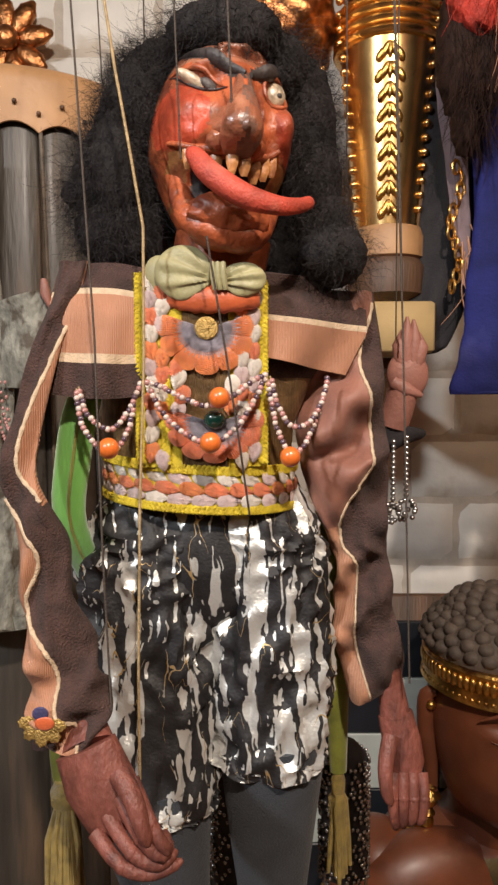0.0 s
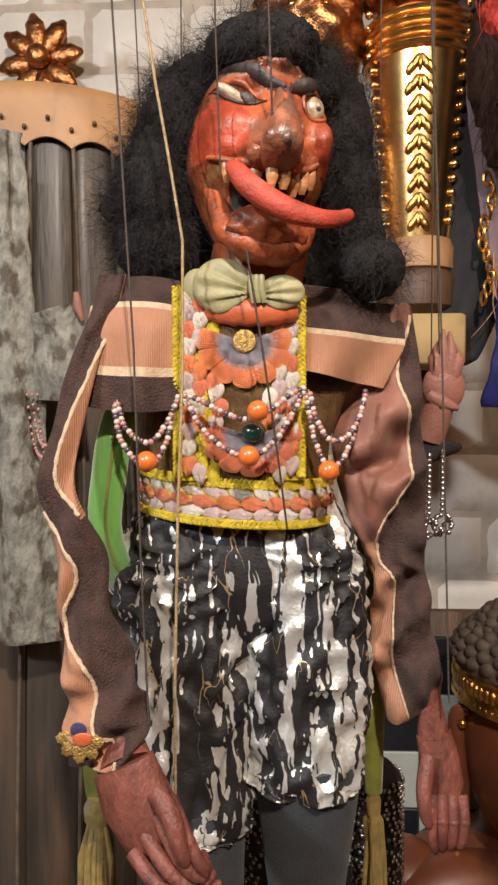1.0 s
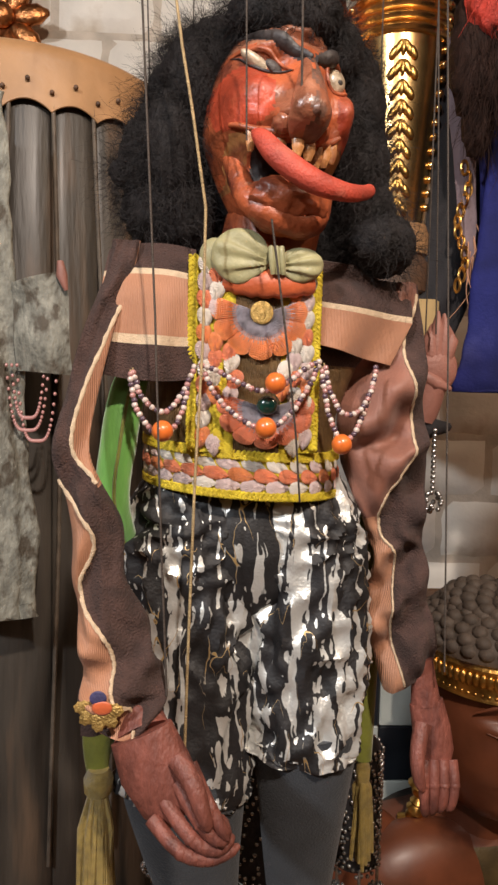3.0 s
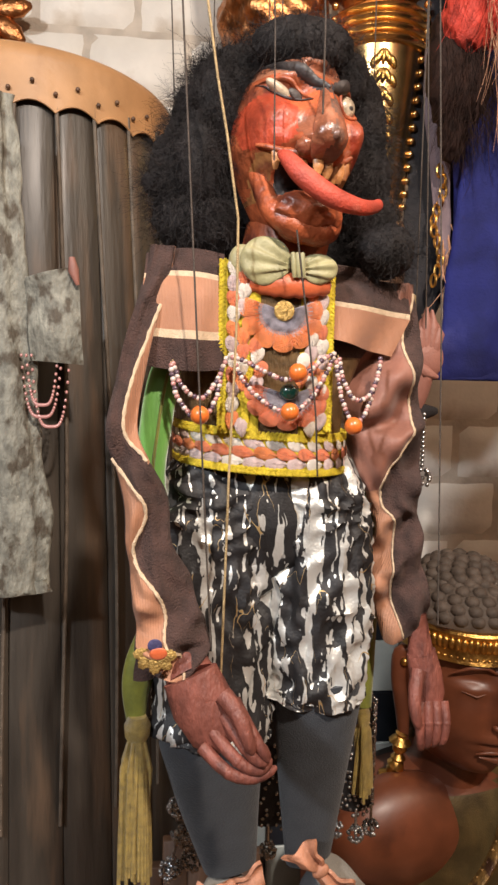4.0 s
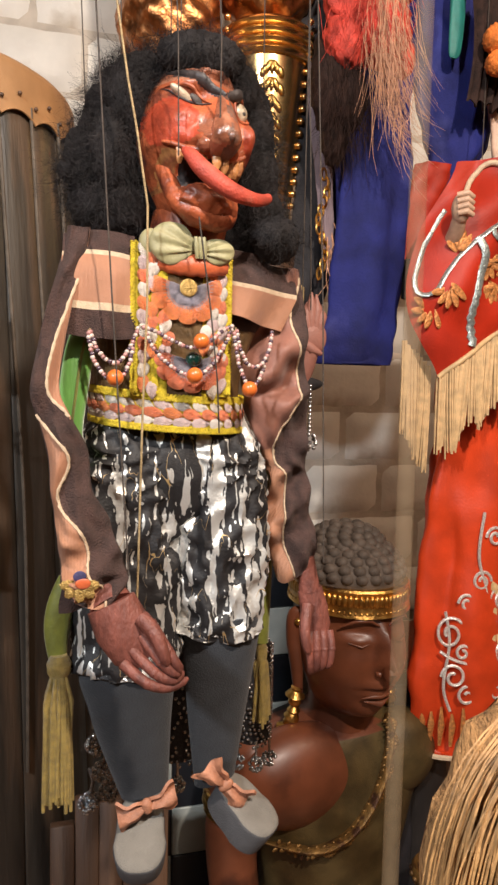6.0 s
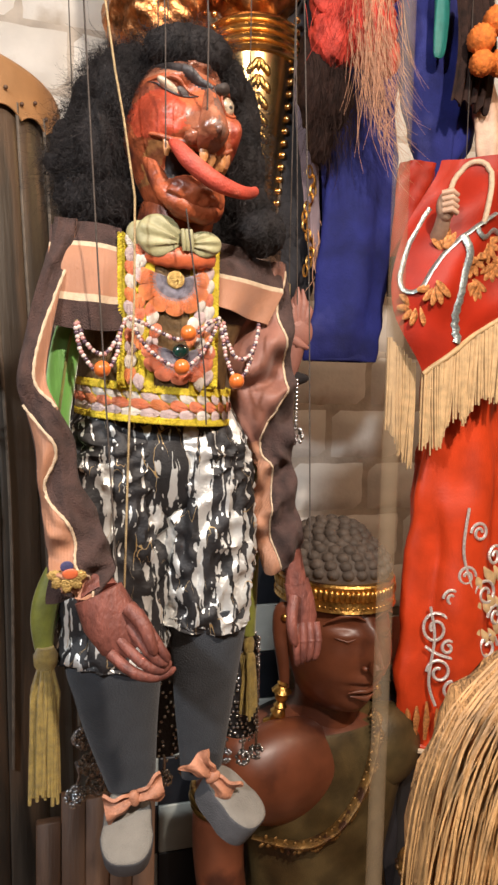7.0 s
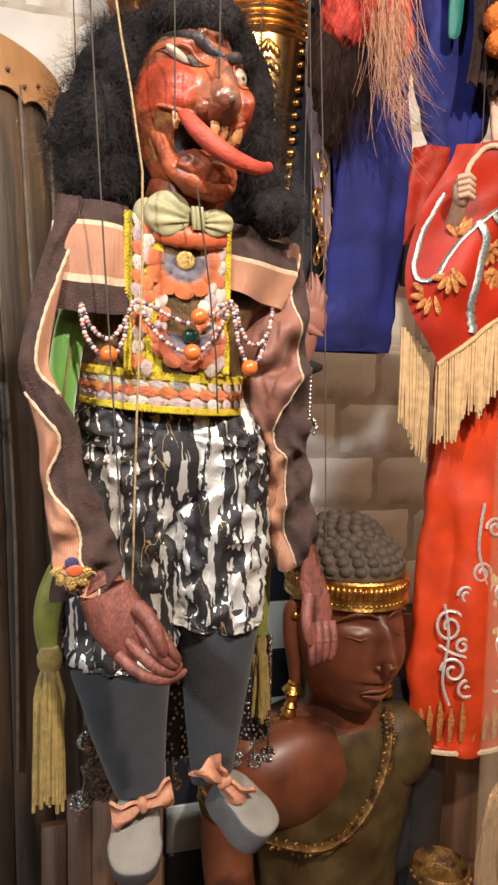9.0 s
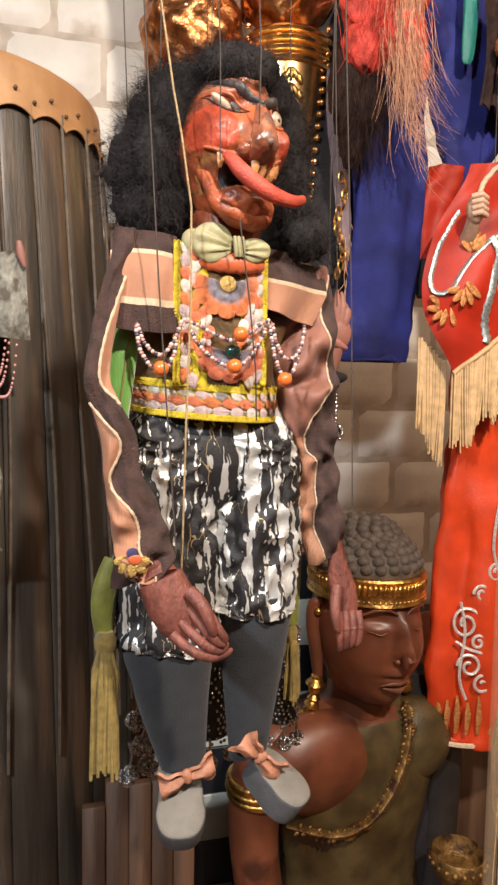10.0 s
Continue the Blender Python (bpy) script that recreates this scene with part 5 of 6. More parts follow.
build_column(0.192, 0.905, 0.0, "tapering polished brass column with beaded edges and leaf relief")
build_column(0.048, 0.925, -0.085, "tapering brass column partly behind the marionette")


# ---- seated statue with curled hair ----
def build_statue():
    s = Shape()
    SK, HA, GO, RO, DK, GH = range(6)
    yaw = radians(10)
    rz = Matrix.Rotation(yaw, 3, "Z")
    c = Vector((0.322, 0.840, 1.017))

    def H(x, y, z):  # the long face reaches lower than the round of the skull
        return c + rz @ Vector((x, y, z - 0.020 * max(0.0, min(1.0, (0.02 - z) / 0.08)) * max(0.0, min(1.0, (0.16 + z) / 0.05))))
    bumps = [(0.0, 0.000, 0.020, 0.010, 0.030), (0.0, -0.018, 0.014, 0.013, 0.012), (0.0, -0.050, 0.008, 0.024, 0.007), (0.0, -0.064, 0.007, 0.020, 0.006), (0.0, -0.088, 0.010, 0.024, 0.016),
             (-0.036, 0.022, -0.006, 0.018, 0.010), (0.036, 0.022, -0.006, 0.018, 0.010), (-0.036, 0.014, 0.006, 0.016, 0.007), (0.036, 0.014, 0.006, 0.016, 0.007),
             (-0.036, 0.038, 0.005, 0.022, 0.005), (0.036, 0.038, 0.005, 0.022, 0.005), (-0.045, -0.03, 0.007, 0.022, 0.03), (0.045, -0.03, 0.007, 0.022, 0.03), (0.0, -0.057, -0.004, 0.022, 0.0025)]

    def relief(d):
        x, z = d.x * 0.082, d.z * 0.115
        if d.y > 0:
            return 1.0
        h = sum(a * math.exp(-((x - bx) / w) ** 2 - ((z - bz) / t) ** 2) for bx, bz, a, w, t in bumps)
        return (1.0 + 0.15 * max(0.0, -d.z) ** 1.3) * (1.0 + min(1, -d.y * 3) * h / 0.095)
    s.ball(c, (0.082, 0.098, 0.115), 96, 72, SK, rz, relief, lambda d: DK if d.y > 0.35 else SK)
    # slender nose, closed lids, lips
    s.tube([H(0, -0.092, 0.030), H(0, -0.104, 0.005), H(0, -0.116, -0.020), H(0, -0.112, -0.028)], [0.006, 0.008, 0.0115, 0.006], 14, SK)
    for q in (-1, 1):
        s.ball(H(q * 0.009, -0.102, -0.023), (0.006, 0.007, 0.005), 12, 8, SK, rz)
        s.tube([H(q * 0.008, -0.099, 0.034), H(q * 0.022, -0.097, 0.043), H(q * 0.042, -0.088, 0.042), H(q * 0.060, -0.072, 0.030)], [0.001, 0.0030, 0.0030, 0.001], 8, SK)
        s.tube([H(q * 0.018, -0.0955, 0.012), H(q * 0.034, -0.0935, 0.008), H(q * 0.050, -0.083, 0.012)], [0.0006, 0.0016, 0.0006], 8, SK)
        ear = smooth_path([(q * 0.078, 0.000, 0.035, 0.006), (q * 0.088, 0.008, 0.030, 0.010), (q * 0.089, 0.010, 0.000, 0.011), (q * 0.086, 0.002, -0.035, 0.010), (q * 0.084, -0.002, -0.070, 0.007)], 12)
        s.tube([H(*p[:3]) for p in ear], [p[3] for p in ear], 12, SK, 0.8)
        drop = smooth_path([(q * 0.086, -0.002, -0.060, 0.006), (q * 0.088, 0.000, -0.075, 0.013), (q * 0.088, 0.002, -0.092, 0.007), (q * 0.090, 0.004, -0.108, 0.011), (q * 0.095, 0.010, -0.130, 0.007), (q * 0.105, 0.02, -0.150, 0.008)], 20)
        s.tube([H(*p[:3]) for p in drop], [p[3] * (1 + 0.25 * math.sin(i * 2.1)) for i, p in enumerate(drop)], 12, GO)
        s.ball(H(q * 0.087, -0.002, 0.02), 0.006, 10, 8, GO)
    s.tube([H(-0.026, -0.086, -0.056), H(-0.010, -0.096, -0.052), H(0, -0.096, -0.054), H(0.010, -0.096, -0.052), H(0.026, -0.086, -0.056)], [0.001, 0.0032, 0.0030, 0.0032, 0.001], 8, SK)
    s.tube([H(-0.022, -0.086, -0.060), H(0, -0.094, -0.064), H(0.022, -0.086, -0.060)], [0.001, 0.0055, 0.001], 8, SK)
    # gilt headband with tooth pattern
    for k in range(72):
        a = 2 * math.pi * k / 72
        p = H(0.0865 * math.cos(a), 0.1025 * math.sin(a), 0.066)
        rot = rz @ Matrix.Rotation(a + math.pi / 2, 3, "Z")
        s.ball(p + Vector((0, 0, 0.004)), (0.0052, 0.0030, 0.0085), 8, 6, GO, rot)
        s.ball(p + Vector((0, 0, -0.013)), (0.0030, 0.0025, 0.0025), 6, 5, GO, rot)
    band = [(0.046, 0.0800), (0.047, 0.0895), (0.050, 0.0885), (0.056, 0.0870), (0.078, 0.0860), (0.083, 0.0880), (0.086, 0.0860), (0.086, 0.076)]
    s.loft([[H(r * math.cos(a), r * 1.18 * math.sin(a), z) for a in [2 * math.pi * k / 64 for k in range(64)]] for z, r in band], GO)
    # curls
    s.ball(H(0, 0.006, 0.090), (0.084, 0.098, 0.060), 48, 28, HA, rz)
    s.ball(H(0, 0.016, 0.130), (0.056, 0.060, 0.034), 32, 20, HA, rz)
    for cz, rr, hh, rows, lo in ((0.090, (0.084, 0.098), 0.060, 7, 8), (0.130, (0.056, 0.060), 0.034, 5, 5)):
        for i in range(rows):
            el = radians(lo + i * (78 / rows))
            n = max(5, int(2 * math.pi * rr[0] * math.cos(el) / 0.0200))
            for k in range(n):
                a = 2 * math.pi * (k + 0.5 * (i % 2)) / n
                p = H(rr[0] * math.cos(el) * math.cos(a), 0.008 + rr[1] * math.cos(el) * math.sin(a), cz + hh * math.sin(el))
                s.ball(p - (p - H(0, 0.008, cz)).normalized() * 0.0035, (0.0108, 0.0108, 0.0090), 12, 8, HA)
    # neck, shoulders, chest, arm
    s.tube([H(0, 0.010, -0.080), H(0, 0.014, -0.110), H(0, 0.020, -0.145)], [0.052, 0.050, 0.062], 28, SK)
    trunk = [(-0.125, 0.050, 0.045), (-0.145, 0.100, 0.062), (-0.165, 0.142, 0.076), (-0.20, 0.160, 0.088), (-0.26, 0.158, 0.096), (-0.33, 0.138, 0.094), (-0.42, 0.122, 0.088), (-0.56, 0.150, 0.105)]

    neckline = [0.55 if i < 6 else 0.35 if i < 9 else -1.1 for i in range(37)]

    def coat(i, k):
        a = 2 * math.pi * (k + 0.5) / 64
        x = math.cos(a)
        if math.sin(a) > 0.55:
            return DK
        edge = neckline[min(int(i), 36)]
        return RO if x > edge else SK
    pts = smooth_path(trunk, 36)
    s.loft([[H(w * math.cos(a), 0.03 + d * math.sin(a), z) for a in [2 * math.pi * k / 64 for k in range(64)]] for z, w, d in pts], SK, True, coat)
    s.ball(H(-0.088, -0.012, -0.214), (0.108, 0.056, 0.078), 48, 32, SK, rz, lambda d: 1 - 0.06 * max(0, d.x) * max(0, -d.z) + 0.03 * noise.noise(d * 1.5))
    s.ball(H(0.096, -0.012, -0.214), (0.070, 0.050, 0.070), 40, 28, RO, rz)
    s.ball(H(-0.148, 0.022, -0.188), (0.052, 0.056, 0.050), 30, 20, SK, rz)
    arm = smooth_path([(-0.160, 0.020, -0.19, 0.047), (-0.176, 0.020, -0.26, 0.043), (-0.180, 0.022, -0.33, 0.039), (-0.172, 0.015, -0.42, 0.037), (-0.15, 0.0, -0.56, 0.036)], 18)
    s.tube([H(*p[:3]) for p in arm], [p[3] for p in arm], 24, SK)
    s.tube([H(0.160, 0.020, -0.19), H(0.176, 0.020, -0.28), H(0.172, 0.015, -0.42), H(0.15, 0.0, -0.56)], [0.047, 0.043, 0.038, 0.038], 24, DK)
    for z, r in ((-0.262, 0.0455), (-0.250, 0.048), (-0.238, 0.0465)):
        s.tube([H(-0.172 + r * math.cos(a), 0.020 + r * math.sin(a), z) for a in [2 * math.pi * j / 32 for j in range(33)]], 0.0062, 8, GO)
    # gilt hem of the robe across the chest
    hem = smooth_path([(0.060, -0.030, -0.128, 0.007), (0.050, -0.056, -0.162, 0.011), (0.034, -0.063, -0.215, 0.014), (0.004, -0.066, -0.262, 0.016), (-0.036, -0.066, -0.296, 0.014), (-0.085, -0.060, -0.306, 0.012), (-0.140, -0.015, -0.306, 0.006)], 40)
    s.tube([H(*p[:3]) for p in hem], [p[3] * 1.3 for p in hem], 14, GH, 0.35)
    for i, p in enumerate(hem[1:-2]):
        for q in range(3):
            a = i * 1.7 + q * 2.1
            s.ball(H(p[0] + 0.007 * math.sin(a), p[1] - 0.0065, p[2] + 0.007 * math.cos(a)), (0.0030, 0.0016, 0.0050), 8, 6, GH, Matrix.Rotation(a, 3, "Y"))
    return solid("statue", s, [BUDWOOD, BUDHAIR, GOLD, BUDROBE, BUDDARK, DULLGOLD], "red-brown lacquered statue with curled hair and gilt headband", "statue")


build_statue()
block_table = thing("display_table", "low dark wooden display table under the statue", "table", at=(0.3, 0.9, 0.0))
part("tabletop", Shape().box((0.34, 0.97, 0.445), (0.70, 0.58, 0.03)), [BOARD], block_table)
for tx in (0.04, 0.64):
    for ty in (0.72, 1.22):
        part("leg", Shape().box((tx, ty, 0.215), (0.05, 0.05, 0.43)), [BOARD], block_table)


# ---- chequered board behind the statue ----
def build_board():
    b = thing("chequered_board", "upright board of black and white squares", "board", at=(0.2, 0.99, 0.46))
    part("backing", Shape().box((0.197, 0.990, 0.795), (0.44, 0.014, 0.67)), [BOARD], b)
    sq = Shape().box((0, 0, 0), (0.0715, 0.010, 0.0835), 0.0015)
    me = {0: sq.mesh("square", TILEWHITE, False), 1: sq.mesh("square", TILEBLACK, False)}
    for i in range(-1, 5):
        for k in range(-2, 6):
            z = 0.6255 + 0.085 * k
            part("square", me[(i + k) % 2], None, b).matrix_basis = Matrix.Translation((0.1075 + 0.073 * i, 0.980, z))


build_board()


def build_crate():
    t = thing("plank_crate", "reddish brown crate of upright planks", "crate", at=(-0.05, 0.8, 0.0))
    for k in range(2, 7):
        x = -0.165 + 0.030 * k
        part("plank", Shape().box((x, 0.715 + 0.02 * (k / 6) + rnd.uniform(-0.002, 0.002), 0.425), (0.0296, 0.014, 0.85 + rnd.uniform(-0.03, 0.03)), 0.0015), [BOARD], t)
    part("rail", Shape().box((-0.045, 0.738, 0.60), (0.14, 0.012, 0.05)), [BOARD], t)


build_crate()


# ---- hanging cloths and costumes ----
def hang(t, x, y, z):
    part("hanging_cord", Shape().tube([(x, y, z), (x, y, TOP)], 0.0007, 5), [CORD], t)


def cloth_tube(keys, flat, seed, folds=0.07, n=40, m=56, twist=3.0):
    pts, rings = smooth_path(keys, n), []
    for i, (x, y, z, w) in enumerate(pts):
        v, ring = i / n, []
        for k in range(m):
            a = 2 * math.pi * k / m
            r = 1 + folds * (math.sin(5 * a + v * twist + seed) * 0.6 + 1.2 * noise.noise(Vector((math.cos(a) * 1.7, math.sin(a) * 1.7 + seed, v * 4 + seed))) + 0.8 * noise.noise(Vector((math.cos(a) * 1.2 + seed, math.sin(a) * 1.2, v * 13))))
            ring.append((x + w * r * math.cos(a), y + w * flat * r * math.sin(a), z + 0.10 * w * math.sin(a * 2 + seed) * (i == n)))
        rings.append(ring)
    return Shape().loft(rings)


def build_blue():
    t = thing("blue_trouser_leg", "hanging royal blue velvet trouser leg of a puppet", "puppet costume", "blue puppet costumes", at=(0.32, 0.83, 1.43))
    part("cloth", cloth_tube([(0.352, 0.85, 1.90, 0.056), (0.346, 0.845, 1.74, 0.056), (0.336, 0.84, 1.60, 0.053), (0.326, 0.838, 1.50, 0.055), (0.318, 0.836, 1.428, 0.056), (0.318, 0.836, 1.438, 0.050)], 0.40, 1.0, 0.16), [BLUE], t)
    hang(t, 0.352, 0.85, 1.89)
    t = thing("blue_sleeve", "royal blue velvet sleeve tapering to a point", "puppet costume", "blue puppet costumes", at=(0.46, 0.88, 1.70))
    part("cloth", cloth_tube([(0.470, 0.89, 2.16, 0.072), (0.482, 0.89, 2.00, 0.070), (0.500, 0.885, 1.88, 0.070), (0.506, 0.88, 1.80, 0.060), (0.494, 0.88, 1.74, 0.034), (0.484, 0.88, 1.690, 0.006)], 0.4, 5.0, 0.10), [BLUE], t)
    hang(t, 0.44, 0.89, 2.15)


build_blue()


def strands(shape, root, spread, fall, count, width, curl, mi=0, lean=(0, 0, 0)):
    for _ in range(count):
        p = Vector((root[0] + rnd.gauss(0, spread[0]), root[1] + rnd.gauss(0, spread[1]), root[2] + rnd.gauss(0, spread[2])))
        l, ph, q = fall * rnd.uniform(0.5, 1.1), rnd.uniform(0, 6.28), rnd.uniform(0.4, 1.0) * curl
        drift = Vector((rnd.gauss(lean[0], 0.02), rnd.gauss(lean[1], 0.01), 0))
        path = [p + Vector((q * math.sin(ph + 3.6 * f), 0.5 * q * math.cos(ph + 2.2 * f), -l * f)) + drift * (f * f) for f in (0, 0.17, 0.33, 0.5, 0.67, 0.83, 1.0)]
        shape.tube(path, [width, width, width, width * 0.9, width * 0.8, width * 0.6, width * 0.3], 4, mi)


def build_red_mask():
    t = thing("red_haired_mask", "shaggy red wool wig with blond and dark strands", "wig", at=(0.29, 0.77, 1.72))
    wool = Shape()
    for p, r in (((0.275, 0.775, 1.910), (0.058, 0.03, 0.060)), ((0.300, 0.765, 1.875), (0.040, 0.03, 0.050)), ((0.335, 0.770, 1.845), (0.016, 0.016, 0.026)), ((0.255, 0.78, 1.86), (0.034, 0.03, 0.040)), ((0.30, 0.78, 1.97), (0.06, 0.04, 0.06))):
        wool.ball(p, r, 36, 24, 0, None, lambda d: 1 + 0.16 * noise.noise(d * 3.5) + 0.07 * noise.noise(d * 11))
    strands(wool, (0.275, 0.748, 1.915), (0.024, 0.008, 0.030), 0.06, 260, 0.00040, 0.010)
    part("red_wool", wool, [REDWOOL], t, kind="stuff")
    fur = Shape()
    for p, r in (((0.240, 0.80, 1.82), (0.028, 0.03, 0.075)), ((0.262, 0.79, 1.79), (0.028, 0.025, 0.045)), ((0.248, 0.80, 1.74), (0.018, 0.02, 0.040))):
        fur.ball(p, r, 30, 20, 0, None, lambda d: 1 + 0.2 * noise.noise(d * 4))
    strands(fur, (0.256, 0.775, 1.800), (0.016, 0.012, 0.032), 0.07, 420, 0.00034, 0.006)
    part("dark_fur", fur, [DARKFUR], t, "dark brown fur under the red wool", kind="stuff")
    blond = Shape()
    strands(blond, (0.296, 0.742, 1.905), (0.013, 0.006, 0.034), 0.15, 300, 0.00034, 0.008, lean=(0.02, 0, 0))
    strands(blond, (0.318, 0.748, 1.78), (0.010, 0.008, 0.030), 0.07, 40, 0.00040, 0.014, lean=(0.03, 0, 0))
    part("blond_hair", blond, [BLONDE], t, "long loose blond strands", kind="stuff")
    hang(t, 0.30, 0.78, 2.0)
    t.location.x += 0.015


build_red_mask()


def build_dark_bundle():
    t = thing("dark_puppet_bundle", "dark hanging puppet cloth with mauve scarf and gilt chain", "puppet costume", at=(0.27, 0.87, 1.50))
    part("dark_cloth", cloth_tube([(0.265, 0.895, 1.98, 0.030), (0.270, 0.89, 1.82, 0.040), (0.275, 0.885, 1.70, 0.036), (0.262, 0.885, 1.58, 0.036), (0.240, 0.885, 1.50, 0.034), (0.236, 0.885, 1.48, 0.02)], 0.45, 2.0, 0.18), [DARKCLOTH], t)
    part("mauve_scarf", cloth_tube([(0.250, 0.848, 1.86, 0.010), (0.256, 0.842, 1.78, 0.015), (0.266, 0.842, 1.70, 0.014), (0.274, 0.842, 1.60, 0.008), (0.276, 0.842, 1.56, 0.003)], 0.4, 3.0, 0.15), [MAUVE], t, "mauve grey scarf")
    ch = Shape()
    for k in range(12):
        z = 1.70 - 0.013 * k
        x = 0.262 + 0.006 * math.sin(k * 0.9)
        rot = Matrix.Rotation(radians(90 * (k % 2) + 20), 3, "Z")
        ch.tube([Vector((x, 0.835, z)) + rot @ Vector((0.0050 * math.cos(a), 0, 0.0085 * math.sin(a))) for a in [2 * math.pi * j / 14 for j in range(15)]], 0.0018, 6)
    part("chain", ch, [GOLD], t, "gilt link chain")
    st = Shape()
    strands(st, (0.278, 0.835, 1.60), (0.006, 0.004, 0.02), 0.10, 14, 0.0007, 0.008)
    part("loose_threads", st, [BLONDE], t)


build_dark_bundle()


def build_red_costume():
    t = thing("red_puppet_costume", "orange-red satin puppet costume with sequins and gold fringe", "puppet costume", at=(0.48, 0.80, 0.80))

    def tab(u, v):  # u across, v down
        left = smooth_path([(0.452,), (0.425,), (0.398,), (0.380,), (0.378,), (0.398,), (0.430,)], 24)[int(round(v * 24))][0]
        right = 0.60 + 0.02 * v
        z_l, z_r = lerp(1.722, 1.408, v), lerp(1.735, 1.505 + 0.03 * v, v)
        x = lerp(left, right, u)
        z = lerp(z_l, z_r, u ** 0.85)
        return (x, 0.80 - 0.035 * math.sin(min(1, 0.1 + u) * math.pi * 0.9) + 0.010 * math.sin(u * 8 + v * 4) + 0.012 * noise.noise(Vector((u * 4, v * 5, 2.0))) - 0.010 * math.sin(v * 3), z)
    tabard = part("tabard", Shape().sheet(tab, 40, 24, 0.003), [REDDEEP], t, "red satin tabard with rounded lower edge")

    def on(u, v, lift=0.004):
        p = tab(u, v)
        return (p[0], p[1] - lift, p[2])
    for keys, r in (([(0.10, 0.25), (0.05, 0.45), (0.04, 0.62), (0.12, 0.66), (0.22, 0.56), (0.34, 0.46), (0.46, 0.40), (0.60, 0.34)], 0.0042), ([(0.36, 0.44), (0.42, 0.56), (0.38, 0.72), (0.30, 0.86), (0.24, 0.97)], 0.0062), ([(0.44, 0.40), (0.52, 0.48), (0.64, 0.44), (0.78, 0.50)], 0.004)):
        q = smooth_path(keys, 26)
        part("sequin_ribbon", Shape().tube([on(*p) for p in q], r, 8, 0, 0.4), [SEQUIN], tabard, "silver and teal sequin ribbon")
    for cu, cv, k0, n in ((0.10, 0.72, 150, 5), (0.20, 0.66, 190, 5), (0.27, 0.50, 20, 5), (0.47, 0.58, 200, 6), (0.50, 0.72, 200, 5), (0.58, 0.52, 250, 5), (0.66, 0.64, 210, 6)):
        for k in range(n):
            a = radians(k0 + 32 * k)
            pu, pv = cu + 0.045 * math.cos(a), cv - 0.055 * math.sin(a)
            p = Vector(on(pu, pv, 0.003))
            leaf = Shape().ball(p, (0.0056, 0.0010, 0.0165), 12, 8, 0, Matrix.Rotation(radians(90) - a, 3, "Y"))
            part("applique_leaf", leaf, [APPLIQUE], tabard, "copper-gold leaf applique")
    pip = Shape().tube([on(u, v) for u, v in smooth_path([(0.22, 0.42), (0.20, 0.20), (0.22, 0.06), (0.34, 0.03), (0.46, 0.10), (0.48, 0.26), (0.50, 0.40)], 24)], 0.0042, 8)
    part("piping", pip, [CREAM], tabard, "white piping loop")
    cord = Shape().tube([on(i / 24, 1.0, 0.002) for i in range(25)], 0.0042, 8)
    part("hem_cord", cord, [FRINGE], tabard)
    for b in range(22):
        fr = Shape()
        for q in range(9):
            u = (b + q / 9) / 22
            p = Vector(on(u, 1.0, rnd.uniform(-0.002, 0.004)))
            l = 0.115 + 0.012 * math.sin(b) + rnd.uniform(-0.006, 0.006)
            sw = 0.006 * math.sin(b * 1.3)
            fr.tube([p, p + Vector((sw * 0.3, 0, -l * 0.4)), p + Vector((sw, 0, -l))], [0.0016, 0.0019, 0.0012], 5)
        part("fringe_tuft", fr, [FRINGE], tabard)
    for b in range(7):
        fr = Shape()
        for q in range(9):
            p = Vector((0.384 + 0.0068 * (b + q / 9), 0.806 + rnd.uniform(-0.002, 0.004), 1.462 - 0.006 * b))
            l = 0.135 + 0.004 * b + rnd.uniform(-0.006, 0.006)
            fr.tube([p, p + Vector((0.001, 0, -l * 0.4)), p + Vector((0.004 * math.sin(b), 0, -l))], [0.0016, 0.0019, 0.0012], 5)
        part("fringe_tuft", fr, [FRINGE], tabard)
    back = cloth_tube([(0.455, 0.86, 1.74, 0.030), (0.435, 0.86, 1.68, 0.034), (0.425, 0.86, 1.60, 0.030), (0.420, 0.86, 1.54, 0.02)], 0.5, 6.0, 0.12)
    part("sleeve", back, [REDDEEP], t)
    part("dark_cuff", Shape().tube([(0.412, 0.85, 1.59), (0.414, 0.85, 1.56), (0.412, 0.85, 1.53)], [0.010, 0.014, 0.010], 14), [DARKCLOTH], t)
    leg = part("trouser_leg", cloth_tube([(0.560, 0.86, 1.50, 0.075), (0.556, 0.86, 1.34, 0.076), (0.553, 0.855, 1.24, 0.081), (0.550, 0.85, 1.12, 0.085), (0.547, 0.85, 1.00, 0.092), (0.550, 0.85, 0.88, 0.096), (0.552, 0.85, 0.798, 0.098), (0.552, 0.85, 0.806, 0.090)], 0.55, 8.0, 0.19), [REDSATIN], t, "orange-red satin trouser leg")

    def leg_at(a, z, lift=0.004):  # a: degrees round the leg, 270 towards the front
        w = lerp(0.086, 0.099, max(0, min(1, (1.24 - z) / 0.44)))
        return (0.545 + (w + lift) * math.cos(radians(a)), 0.852 + (w * 0.57 + lift) * math.sin(radians(a)), z)
